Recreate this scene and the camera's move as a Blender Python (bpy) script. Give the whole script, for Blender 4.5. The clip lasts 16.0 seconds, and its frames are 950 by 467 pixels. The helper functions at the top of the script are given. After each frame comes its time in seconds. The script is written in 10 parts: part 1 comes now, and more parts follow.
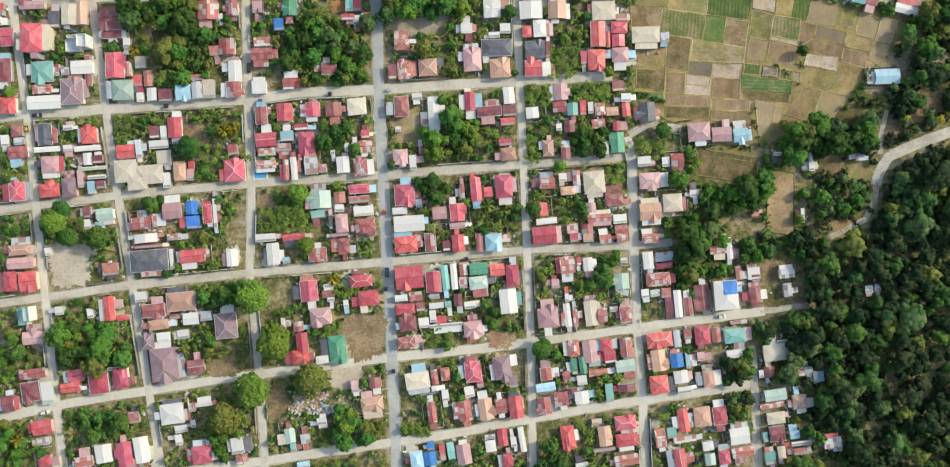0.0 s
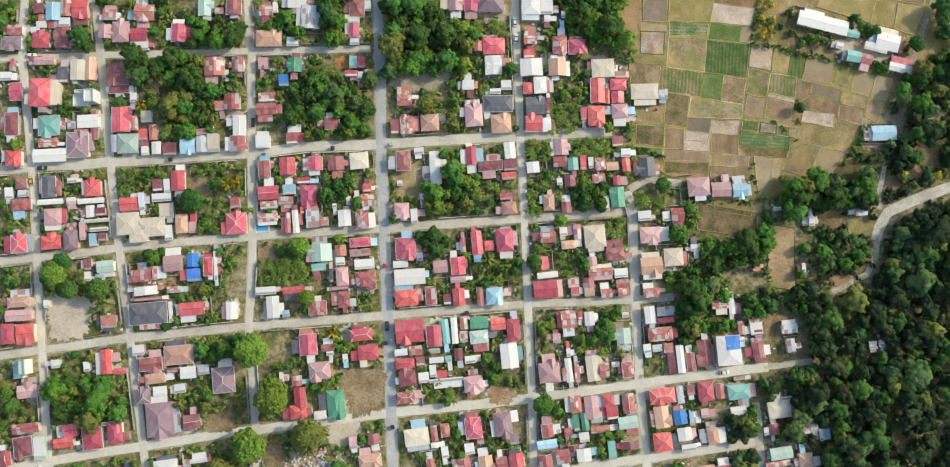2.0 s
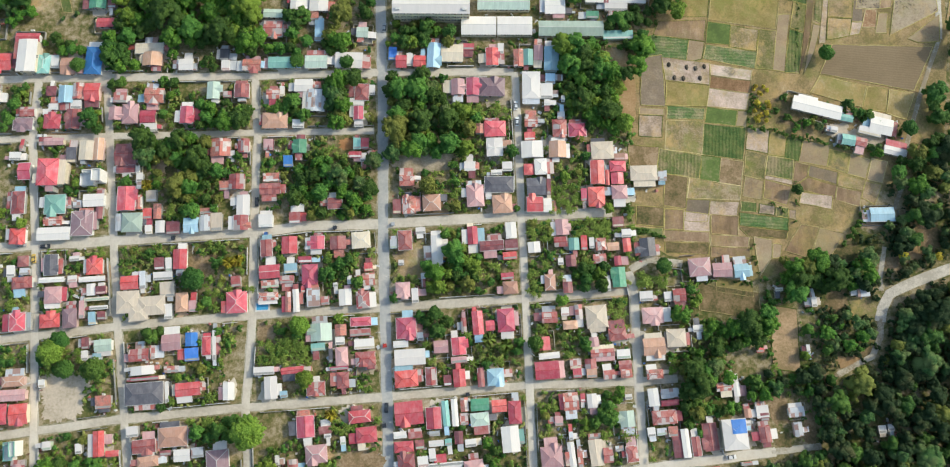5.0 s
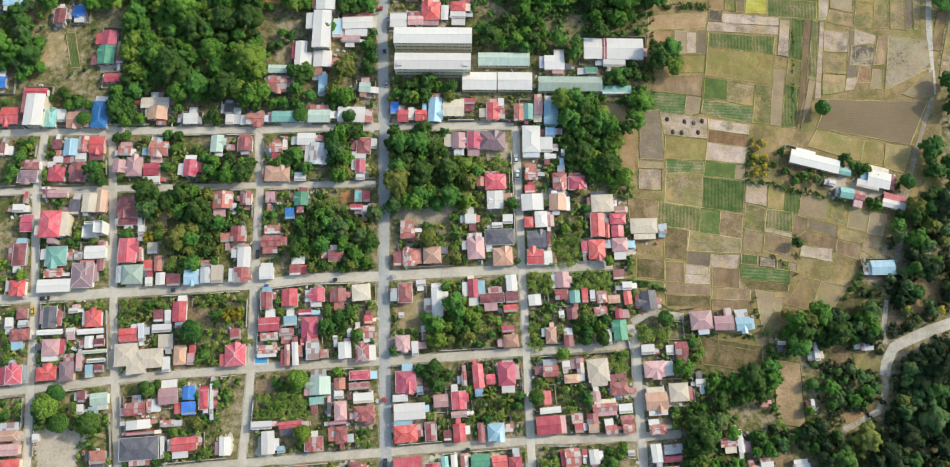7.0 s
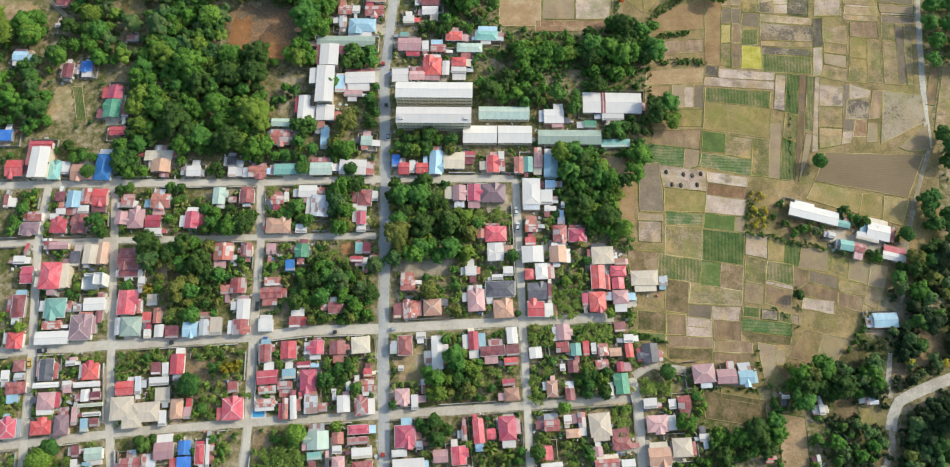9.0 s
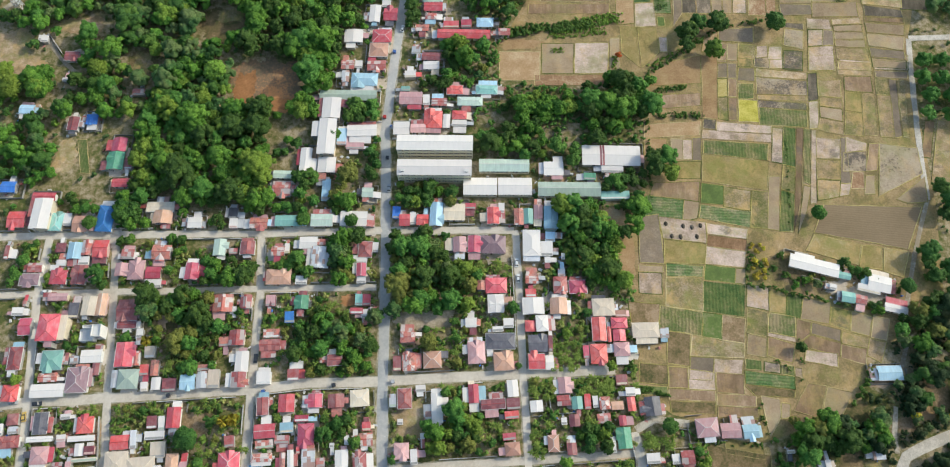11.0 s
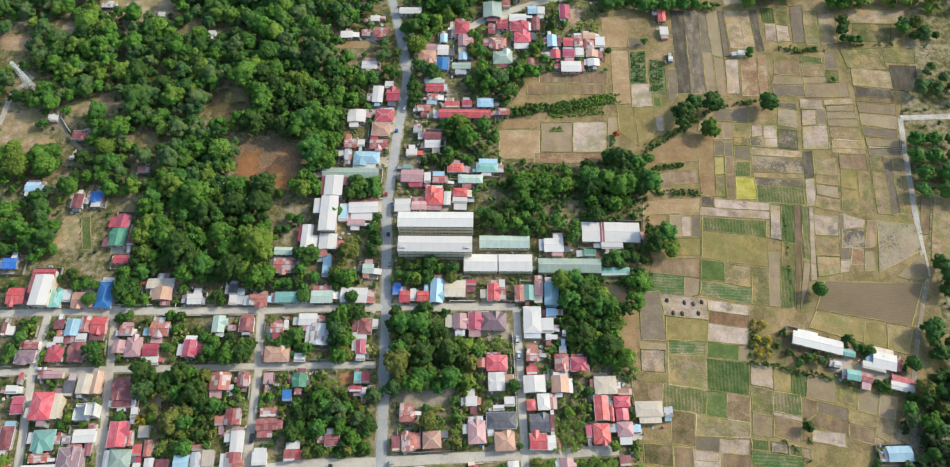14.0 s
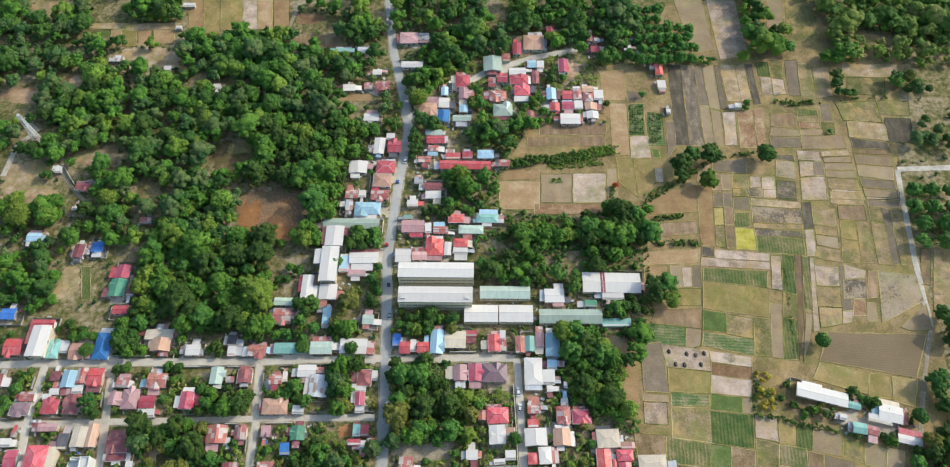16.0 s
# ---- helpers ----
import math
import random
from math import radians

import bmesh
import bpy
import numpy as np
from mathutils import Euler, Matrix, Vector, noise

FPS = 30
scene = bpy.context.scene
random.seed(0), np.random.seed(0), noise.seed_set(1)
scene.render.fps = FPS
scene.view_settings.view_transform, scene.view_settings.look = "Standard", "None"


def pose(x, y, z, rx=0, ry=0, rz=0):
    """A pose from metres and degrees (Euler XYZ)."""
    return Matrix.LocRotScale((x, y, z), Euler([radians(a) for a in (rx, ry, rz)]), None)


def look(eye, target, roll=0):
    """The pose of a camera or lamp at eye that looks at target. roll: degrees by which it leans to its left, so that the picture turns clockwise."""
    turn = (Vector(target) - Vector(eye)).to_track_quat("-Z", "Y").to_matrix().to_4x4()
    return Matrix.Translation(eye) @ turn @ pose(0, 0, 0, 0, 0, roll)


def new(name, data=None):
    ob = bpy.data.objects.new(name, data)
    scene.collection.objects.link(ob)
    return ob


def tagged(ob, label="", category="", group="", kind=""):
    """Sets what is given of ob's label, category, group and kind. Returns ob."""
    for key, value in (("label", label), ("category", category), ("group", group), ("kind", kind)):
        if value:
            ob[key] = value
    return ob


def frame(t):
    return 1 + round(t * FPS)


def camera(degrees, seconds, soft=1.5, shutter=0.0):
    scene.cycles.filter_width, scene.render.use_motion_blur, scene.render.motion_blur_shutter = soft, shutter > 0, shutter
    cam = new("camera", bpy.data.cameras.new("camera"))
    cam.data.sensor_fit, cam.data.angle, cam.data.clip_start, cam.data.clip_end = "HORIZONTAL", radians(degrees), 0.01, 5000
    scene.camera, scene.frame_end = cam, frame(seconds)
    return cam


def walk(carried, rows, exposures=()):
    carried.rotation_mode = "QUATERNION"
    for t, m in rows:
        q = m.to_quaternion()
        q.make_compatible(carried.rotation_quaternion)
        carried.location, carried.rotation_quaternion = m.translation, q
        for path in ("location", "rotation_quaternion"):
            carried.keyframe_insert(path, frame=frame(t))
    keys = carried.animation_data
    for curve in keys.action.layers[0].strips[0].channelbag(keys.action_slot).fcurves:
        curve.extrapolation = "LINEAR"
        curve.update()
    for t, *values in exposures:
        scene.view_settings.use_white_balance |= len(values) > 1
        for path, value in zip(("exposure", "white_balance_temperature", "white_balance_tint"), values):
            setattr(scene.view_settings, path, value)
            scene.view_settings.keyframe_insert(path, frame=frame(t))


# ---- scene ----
# ---- camera ----
SUN, SKY = 2.0, 0.15
EXPOSURES = ((0.0, 0.43, 6720, 0.0), (16.0, 0.36, 6430, 3.0))
cam = camera(64.00, 16.0, soft=1.12)
PATH = [  # seconds, x, y, z, heading, pitch above the horizon, lean
    (0.0, 0.00, 0.00, 340.00, 0.000, -89.694, 0.050),
    (1.0, -0.16, -0.37, 339.88, 0.192, -87.606, 0.130),
    (2.0, -0.26, -0.60, 339.82, 0.358, -85.552, 0.200),
    (3.0, -0.32, -0.70, 339.81, 0.499, -83.528, 0.259),
    (4.0, -0.35, -0.69, 339.85, 0.618, -81.533, 0.310),
    (5.0, -0.34, -0.60, 339.93, 0.715, -79.561, 0.352),
    (6.0, -0.31, -0.43, 340.03, 0.793, -77.610, 0.385),
    (7.0, -0.26, -0.22, 340.16, 0.854, -75.677, 0.411),
    (8.0, -0.20, 0.02, 340.30, 0.899, -73.757, 0.430),
    (9.0, -0.14, 0.26, 340.45, 0.931, -71.848, 0.442),
    (10.0, -0.08, 0.50, 340.59, 0.950, -69.946, 0.449),
    (11.0, -0.03, 0.71, 340.72, 0.960, -68.048, 0.450),
    (12.0, 0.01, 0.86, 340.84, 0.961, -66.149, 0.446),
    (13.0, 0.02, 0.95, 340.92, 0.956, -64.248, 0.437),
    (14.0, 0.00, 0.95, 340.97, 0.946, -62.340, 0.425),
    (15.0, -0.05, 0.84, 340.97, 0.933, -60.422, 0.410),
    (16.0, -0.15, 0.60, 340.93, 0.919, -58.490, 0.392),
]
walk(cam, [(t, pose(x, y, z, 90 + up, 0, turn) @ pose(0, 0, 0, 0, 0, -lean)) for t, x, y, z, turn, up, lean in PATH], EXPOSURES)

# world and sun: low morning sun from the east, thin haze
SUN_UP, SUN_FROM = 32.0, 21.0     # degrees above the horizon, degrees north of east
world = bpy.data.worlds.new("sky")
scene.world = world
world.use_nodes = True
wn = world.node_tree.nodes
sky = wn.new("ShaderNodeTexSky")
sky.sky_type, sky.sun_disc = "NISHITA", False
sky.sun_elevation, sky.sun_rotation = radians(SUN_UP), radians(90 - SUN_FROM)
sky.dust_density, sky.air_density = 2.2, 1.1
wn["Background"].inputs["Strength"].default_value = SKY
world.node_tree.links.new(sky.outputs["Color"], wn["Background"].inputs["Color"])
sun = new("sun", bpy.data.lights.new("sun", "SUN"))
sun.data.energy, sun.data.angle, sun.data.color = SUN, radians(0.6), (1.0, 0.93, 0.82)
_up, _az = radians(SUN_UP), radians(SUN_FROM)
sun.matrix_world = look((300 * math.cos(_up) * math.cos(_az), 300 * math.cos(_up) * math.sin(_az), 300 * math.sin(_up)), (0, 0, 0))

rng = random.Random(7)
nrg = np.random.RandomState(11)


# ---- materials ----
def material(name):
    m = bpy.data.materials.new(name)
    m.use_nodes = True
    n, l = m.node_tree.nodes, m.node_tree.links
    return m, n, l, n["Principled BSDF"]


def noise_node(n, l, vec, scale, detail=4.0, rough=0.6):
    t = n.new("ShaderNodeTexNoise")
    t.inputs["Scale"].default_value, t.inputs["Detail"].default_value, t.inputs["Roughness"].default_value = scale, detail, rough
    l.new(vec, t.inputs["Vector"])
    return t.outputs["Fac"]


def ramp(n, l, fac, stops):
    r = n.new("ShaderNodeValToRGB")
    e = r.color_ramp.elements
    while len(e) < len(stops):
        e.new(0.5)
    for k, (p, c) in enumerate(stops):
        e[k].position, e[k].color = p, (*c, 1) if len(c) == 3 else c
    l.new(fac, r.inputs["Fac"])
    return r.outputs["Color"]


def mix(n, l, fac, a, b, mode="MIX"):
    k = n.new("ShaderNodeMix")
    k.data_type, k.blend_type = "RGBA", mode
    for sock, v in ((k.inputs[0], fac), (k.inputs[6], a), (k.inputs[7], b)):
        if isinstance(v, (int, float)):
            sock.default_value = v
        elif isinstance(v, tuple):
            sock.default_value = (*v, 1)
        else:
            l.new(v, sock)
    return k.outputs[2]


def maths(n, l, op, a, b=0.0):
    k = n.new("ShaderNodeMath")
    k.operation = op
    for sock, v in ((k.inputs[0], a), (k.inputs[1], b)):
        if isinstance(v, (int, float)):
            sock.default_value = v
        else:
            l.new(v, sock)
    return k.outputs[0]


def bump(n, l, b, height, strength, distance):
    k = n.new("ShaderNodeBump")
    k.inputs["Strength"].default_value, k.inputs["Distance"].default_value = strength, distance
    l.new(height, k.inputs["Height"])
    l.new(k.outputs["Normal"], b.inputs["Normal"])


def place(n, world_space=False):
    if world_space:
        return n.new("ShaderNodeNewGeometry").outputs["Position"]
    return n.new("ShaderNodeTexCoord").outputs["Object"]


def stretched(n, l, vec, sx, sy, sz):
    k = n.new("ShaderNodeMapping")
    k.inputs["Scale"].default_value = (sx, sy, sz)
    l.new(vec, k.inputs["Vector"])
    return k.outputs["Vector"]


def dark(c, f):
    return tuple(x * f for x in c)


def roof_material(name, colour, rust, fade=0.25, rough=0.5, other=None, seam=0.55, spread=0.5):
    """Painted corrugated iron: sheets of slightly different tone, faded and rusty streaks."""
    m, n, l, b = material(name)
    p = place(n)
    rnd = n.new("ShaderNodeObjectInfo").outputs["Random"]
    shift = n.new("ShaderNodeVectorMath")
    shift.operation = "ADD"
    l.new(p, shift.inputs[0])
    comb = n.new("ShaderNodeCombineXYZ")
    l.new(maths(n, l, "MULTIPLY", rnd, 57.0), comb.inputs["X"])
    l.new(maths(n, l, "MULTIPLY", rnd, 31.0), comb.inputs["Y"])
    l.new(comb.outputs["Vector"], shift.inputs[1])
    q = shift.outputs["Vector"]
    sheets = noise_node(n, l, stretched(n, l, q, 1.1, 0.16, 0.16), 1.0, 3.0, 0.7)
    stains = noise_node(n, l, q, 0.35, 5.0, 0.65)
    fine = noise_node(n, l, q, 2.5, 3.0, 0.6)
    pale = tuple(min(1, x * 0.6 + 0.28) for x in colour)
    c = mix(n, l, ramp_fac(n, l, stains, 0.40, 0.66, fade * 1.25), colour, pale)
    c = mix(n, l, ramp_fac(n, l, sheets, 0.35, 0.75, seam), c, dark(colour, 0.62))
    snap = n.new("ShaderNodeVectorMath")
    snap.operation = "SNAP"
    l.new(q, snap.inputs[0])
    snap.inputs[1].default_value = (1.7, 2.4, 50.0)
    cell = n.new("ShaderNodeTexWhiteNoise")
    l.new(snap.outputs["Vector"], cell.inputs["Vector"])
    c = mix(n, l, ramp_fac(n, l, cell.outputs["Value"], 0.55, 1.0, (0.10 + rust) * seam * 2), c, dark(colour, 0.55))
    if other:
        c = mix(n, l, ramp_fac(n, l, cell.outputs["Value"], 0.86 - rust * 0.8, 0.88 - rust * 0.8, 0.85), c, other)
    r = maths(n, l, "ADD", maths(n, l, "MULTIPLY", stains, 0.7), maths(n, l, "MULTIPLY", fine, 0.3))
    amount = maths(n, l, "ADD", rust, maths(n, l, "MULTIPLY", maths(n, l, "SUBTRACT", rnd, 0.5), 0.18))
    low = maths(n, l, "SUBTRACT", 0.80, amount)
    k = maths(n, l, "MULTIPLY", maths(n, l, "SUBTRACT", r, low), 6.0)
    kk = n.new("ShaderNodeClamp")
    l.new(k, kk.inputs["Value"])
    c = mix(n, l, kk.outputs["Result"], c, (0.16, 0.065, 0.04))
    hs = n.new("ShaderNodeHueSaturation")
    l.new(c, hs.inputs["Color"])
    l.new(maths(n, l, "ADD", 0.97 - spread / 2, maths(n, l, "MULTIPLY", rnd, spread)), hs.inputs["Value"])
    l.new(maths(n, l, "ADD", 0.49, maths(n, l, "MULTIPLY", rnd, 0.02)), hs.inputs["Hue"])
    l.new(hs.outputs["Color"], b.inputs["Base Color"])
    b.inputs["Roughness"].default_value = rough
    w = n.new("ShaderNodeTexWave")
    w.inputs["Scale"].default_value = 1.3
    l.new(p, w.inputs["Vector"])
    bump(n, l, b, maths(n, l, "ADD", w.outputs["Fac"], fine), 0.25, 0.03)
    return m


def ramp_fac(n, l, fac, lo, hi, top):
    k = n.new("ShaderNodeMapRange")
    k.inputs["From Min"].default_value, k.inputs["From Max"].default_value = lo, hi
    k.inputs["To Min"].default_value, k.inputs["To Max"].default_value = 0.0, top
    l.new(fac, k.inputs["Value"])
    return k.outputs["Result"]


def plain_material(name, colour, rough=0.8, vary=0.25, scale=0.8, metal=0.0, world_space=False):
    """A surface with stains at two scales."""
    m, n, l, b = material(name)
    p = place(n, world_space)
    a, f = noise_node(n, l, p, scale, 4.0), noise_node(n, l, p, scale * 8, 3.0)
    c = mix(n, l, ramp_fac(n, l, a, 0.3, 0.75, vary * 2), colour, dark(colour, 0.6))
    c = mix(n, l, ramp_fac(n, l, f, 0.4, 0.7, vary), c, tuple(min(1, x * 1.3 + 0.02) for x in colour))
    l.new(c, b.inputs["Base Color"])
    b.inputs["Roughness"].default_value, b.inputs["Metallic"].default_value = rough, metal
    bump(n, l, b, f, 0.3, 0.02)
    return m


def mottled(name, stops, scale, fine, rough=0.95, relief=0.05, rows=0.0, turn=0.0, streak=None, contrast=3.6, weeds=0.0, burnt=0.0):
    """Soil, crops and grass: a colour ramp over two noises, with planting rows where rows is their pitch in metres."""
    m, n, l, b = material(name)
    p = place(n, True)
    a, f = noise_node(n, l, p, scale, 5.0, 0.65), noise_node(n, l, p, fine, 4.0, 0.7)
    fac = maths(n, l, "ADD", maths(n, l, "MULTIPLY", a, 0.62), maths(n, l, "MULTIPLY", f, 0.38))
    if streak:
        s = noise_node(n, l, stretched(n, l, p, *streak), 1.0, 3.0, 0.6)
        fac = maths(n, l, "ADD", maths(n, l, "MULTIPLY", fac, 0.6), maths(n, l, "MULTIPLY", s, 0.4))
    rnd = n.new("ShaderNodeObjectInfo").outputs["Random"]
    fac = maths(n, l, "ADD", fac, maths(n, l, "MULTIPLY", maths(n, l, "SUBTRACT", rnd, 0.5), 0.16))
    fac = maths(n, l, "ADD", maths(n, l, "MULTIPLY", maths(n, l, "SUBTRACT", fac, 0.5), contrast), 0.5)
    h = f
    if rows:
        k = n.new("ShaderNodeMapping")
        k.inputs["Rotation"].default_value = (0, 0, radians(turn))
        l.new(p, k.inputs["Vector"])
        w = n.new("ShaderNodeTexWave")
        w.inputs["Scale"].default_value = 0.314 / rows
        w.inputs["Distortion"].default_value = 3.0
        w.inputs["Detail Scale"].default_value = 1.5
        l.new(k.outputs["Vector"], w.inputs["Vector"])
        fac = maths(n, l, "ADD", maths(n, l, "MULTIPLY", fac, 0.93), maths(n, l, "MULTIPLY", w.outputs["Fac"], 0.07))
        h = maths(n, l, "ADD", w.outputs["Fac"], f)
    c = ramp(n, l, fac, stops)
    if weeds:
        # yellow-green weeds in drifts, and patches of burnt or wet earth
        c = mix(n, l, ramp_fac(n, l, noise_node(n, l, p, 0.055, 6.0, 0.74), 0.49, 0.63, weeds), c, (0.225, 0.245, 0.060))
        c = mix(n, l, ramp_fac(n, l, noise_node(n, l, stretched(n, l, p, 1.5, 1, 1), 0.07, 6.0, 0.74), 0.50, 0.64, weeds * 1.1), c, (0.58, 0.385, 0.165))
        c = mix(n, l, ramp_fac(n, l, noise_node(n, l, stretched(n, l, p, 1, 1.6, 1), 0.043, 6.0, 0.75), 0.585, 0.64, burnt), c, (0.13, 0.115, 0.10))
    l.new(c, b.inputs["Base Color"])
    b.inputs["Roughness"].default_value = rough
    b.inputs["Specular IOR Level"].default_value = 0.15
    bump(n, l, b, h, 0.6, relief)
    return m


def leaf_material(name, low, high, dry=None):
    """Leaves: clumps and leaves of their own tone, broader patches of lighter growth, fine leaf texture, some light passing through."""
    m, n, l, b = material(name)
    isl = n.new("ShaderNodeNewGeometry").outputs["Random Per Island"]
    rnd = n.new("ShaderNodeObjectInfo").outputs["Random"]
    p = place(n, True)
    a = ramp_fac(n, l, noise_node(n, l, p, 0.11, 3.0), 0.33, 0.67, 1.0)
    fine = noise_node(n, l, p, 1.9, 3.0, 0.75)
    fac = maths(n, l, "ADD", maths(n, l, "MULTIPLY", isl, 0.30), maths(n, l, "MULTIPLY", a, 0.30))
    fac = maths(n, l, "ADD", fac, ramp_fac(n, l, fine, 0.41, 0.60, 0.42))
    c = mix(n, l, fac, low, high)
    if dry:
        t = maths(n, l, "ADD", maths(n, l, "MULTIPLY", a, 0.7), maths(n, l, "MULTIPLY", rnd, 0.3))
        c = mix(n, l, ramp_fac(n, l, t, 0.5, 0.75, 0.8), c, dry)
    hs = n.new("ShaderNodeHueSaturation")
    l.new(c, hs.inputs["Color"])
    l.new(maths(n, l, "ADD", 0.82, maths(n, l, "MULTIPLY", rnd, 0.36)), hs.inputs["Value"])
    l.new(maths(n, l, "ADD", 0.485, maths(n, l, "MULTIPLY", rnd, 0.03)), hs.inputs["Hue"])
    l.new(hs.outputs["Color"], b.inputs["Base Color"])
    b.inputs["Roughness"].default_value = 0.65
    b.inputs["Specular IOR Level"].default_value = 0.2
    bump(n, l, b, fine, 1.0, 0.8)
    tr = n.new("ShaderNodeBsdfTranslucent")
    l.new(hs.outputs["Color"], tr.inputs["Color"])
    ms = n.new("ShaderNodeMixShader")
    ms.inputs["Fac"].default_value = 0.2
    l.new(b.outputs["BSDF"], ms.inputs[1])
    l.new(tr.outputs["BSDF"], ms.inputs[2])
    l.new(ms.outputs["Shader"], n["Material Output"].inputs["Surface"])
    return m


ROOF = {
    "red": roof_material("red_roof", (0.68, 0.095, 0.112), 0.10, 0.44),
    "crimson": roof_material("crimson_roof", (0.70, 0.112, 0.172), 0.08, 0.44),
    "maroon": roof_material("maroon_roof", (0.30, 0.085, 0.090), 0.14, 0.35, other=(0.46, 0.16, 0.15)),
    "mauve": roof_material("mauve_roof", (0.32, 0.20, 0.225), 0.08),
    "rusty": roof_material("rusty_roof", (0.53, 0.140, 0.115), 0.24, 0.66, other=(0.60, 0.55, 0.52)),
    "orange": roof_material("terracotta_roof", (0.68, 0.38, 0.26), 0.08, 0.35),
    "pink": roof_material("faded_pink_roof", (0.66, 0.36, 0.36), 0.08, 0.5),
    "white": roof_material("white_roof", (0.83, 0.77, 0.72), 0.04, 0.2, 0.45, seam=0.2, spread=0.16),
    "silver": roof_material("bare_iron_roof", (0.62, 0.63, 0.65), 0.13, 0.3, 0.4, other=(0.40, 0.22, 0.17)),
    "cream": roof_material("cream_roof", (0.81, 0.68, 0.52), 0.06, 0.4, spread=0.3),
    "green": roof_material("green_roof", (0.10, 0.33, 0.19), 0.06, 0.3),
    "sage": roof_material("pale_green_roof", (0.53, 0.64, 0.54), 0.06, 0.3),
    "teal": roof_material("teal_roof", (0.27, 0.55, 0.48), 0.06, 0.35),
    "blue": roof_material("blue_roof", (0.06, 0.24, 0.66), 0.04, 0.2),
    "sky": roof_material("light_blue_roof", (0.44, 0.67, 0.80), 0.06, 0.35),
    "grey": roof_material("dark_grey_roof", (0.12, 0.115, 0.135), 0.05),
}
WALL = [plain_material("%s_wall" % k, c) for k, c in (("cream", (0.62, 0.54, 0.42)), ("white", (0.70, 0.69, 0.66)), ("grey_block", (0.36, 0.35, 0.33)), ("pink", (0.60, 0.42, 0.38)), ("pale_green", (0.45, 0.52, 0.42)))]
TRIM = plain_material("white_trim", (0.68, 0.66, 0.63))
RIDGE_RED = plain_material("red_ridge", (0.38, 0.05, 0.05))
GLASS = plain_material("window_glass", (0.05, 0.06, 0.07), 0.15, 0.1)
WOOD = plain_material("door_wood", (0.16, 0.085, 0.05))
BLOCK = plain_material("hollow_block", (0.30, 0.29, 0.27), 0.9, 0.4, 0.5)
CONCRETE = mottled("concrete_paving", ((0.0, (0.465, 0.405, 0.325)), (0.5, (0.635, 0.570, 0.480)), (1.0, (0.740, 0.680, 0.590))), 0.10, 0.7, 0.85, 0.02, contrast=2.4)
ASPHALT = mottled("worn_road", ((0.1, (0.345, 0.345, 0.340)), (0.5, (0.440, 0.435, 0.420)), (0.9, (0.565, 0.540, 0.500))), 0.08, 0.7, 0.85, 0.02, contrast=2.4)
DUST = mottled("dirt_track", ((0.25, (0.33, 0.27, 0.19)), (0.5, (0.46, 0.40, 0.31)), (0.8, (0.58, 0.52, 0.43))), 0.12, 1.0)
VERGE_DUST = mottled("dusty_verge", ((0.0, (0.20, 0.19, 0.10)), (0.35, (0.36, 0.32, 0.22)), (0.6, (0.48, 0.43, 0.33)), (1.0, (0.58, 0.53, 0.44))), 0.12, 0.9)
PALE_ROAD = mottled("pale_gravel", ((0.25, (0.453, 0.406, 0.338)), (0.5, (0.577, 0.525, 0.451)), (0.8, (0.680, 0.624, 0.545))), 0.15, 1.5)
LEAF = {
    "bright": leaf_material("bright_leaves", (0.095, 0.20, 0.030), (0.31, 0.44, 0.068)),
    "mid": leaf_material("mid_leaves", (0.046, 0.145, 0.030), (0.178, 0.315, 0.058)),
    "deep": leaf_material("deep_leaves", (0.026, 0.088, 0.024), (0.122, 0.235, 0.044)),
    "olive": leaf_material("olive_leaves", (0.125, 0.165, 0.036), (0.31, 0.325, 0.075)),
    "wild": leaf_material("wild_leaves", (0.034, 0.100, 0.036), (0.150, 0.250, 0.066), (0.17, 0.21, 0.075)),
    "lush": leaf_material("lush_leaves", (0.026, 0.104, 0.018), (0.210, 0.362, 0.050)),
    "banana": leaf_material("banana_leaves", (0.11, 0.23, 0.036), (0.37, 0.47, 0.10)),
    "shrub": leaf_material("shrub_leaves", (0.095, 0.20, 0.034), (0.33, 0.42, 0.085), (0.40, 0.38, 0.13)),
    # dull trees; deep shade and dim corner light of the east woods darken the colour
    "dusk": leaf_material("dull_shaded_leaves", (0.017, 0.048, 0.019), (0.062, 0.108, 0.036), (0.100, 0.108, 0.044)),
    "flame": leaf_material("orange_blossom", (0.50, 0.12, 0.02), (0.74, 0.25, 0.04)),
    "yellow": leaf_material("yellow_leaves", (0.47, 0.37, 0.03), (0.68, 0.56, 0.08)),
}
BARK = plain_material("bark", (0.13, 0.10, 0.075), 0.95, 0.4, 2.0)
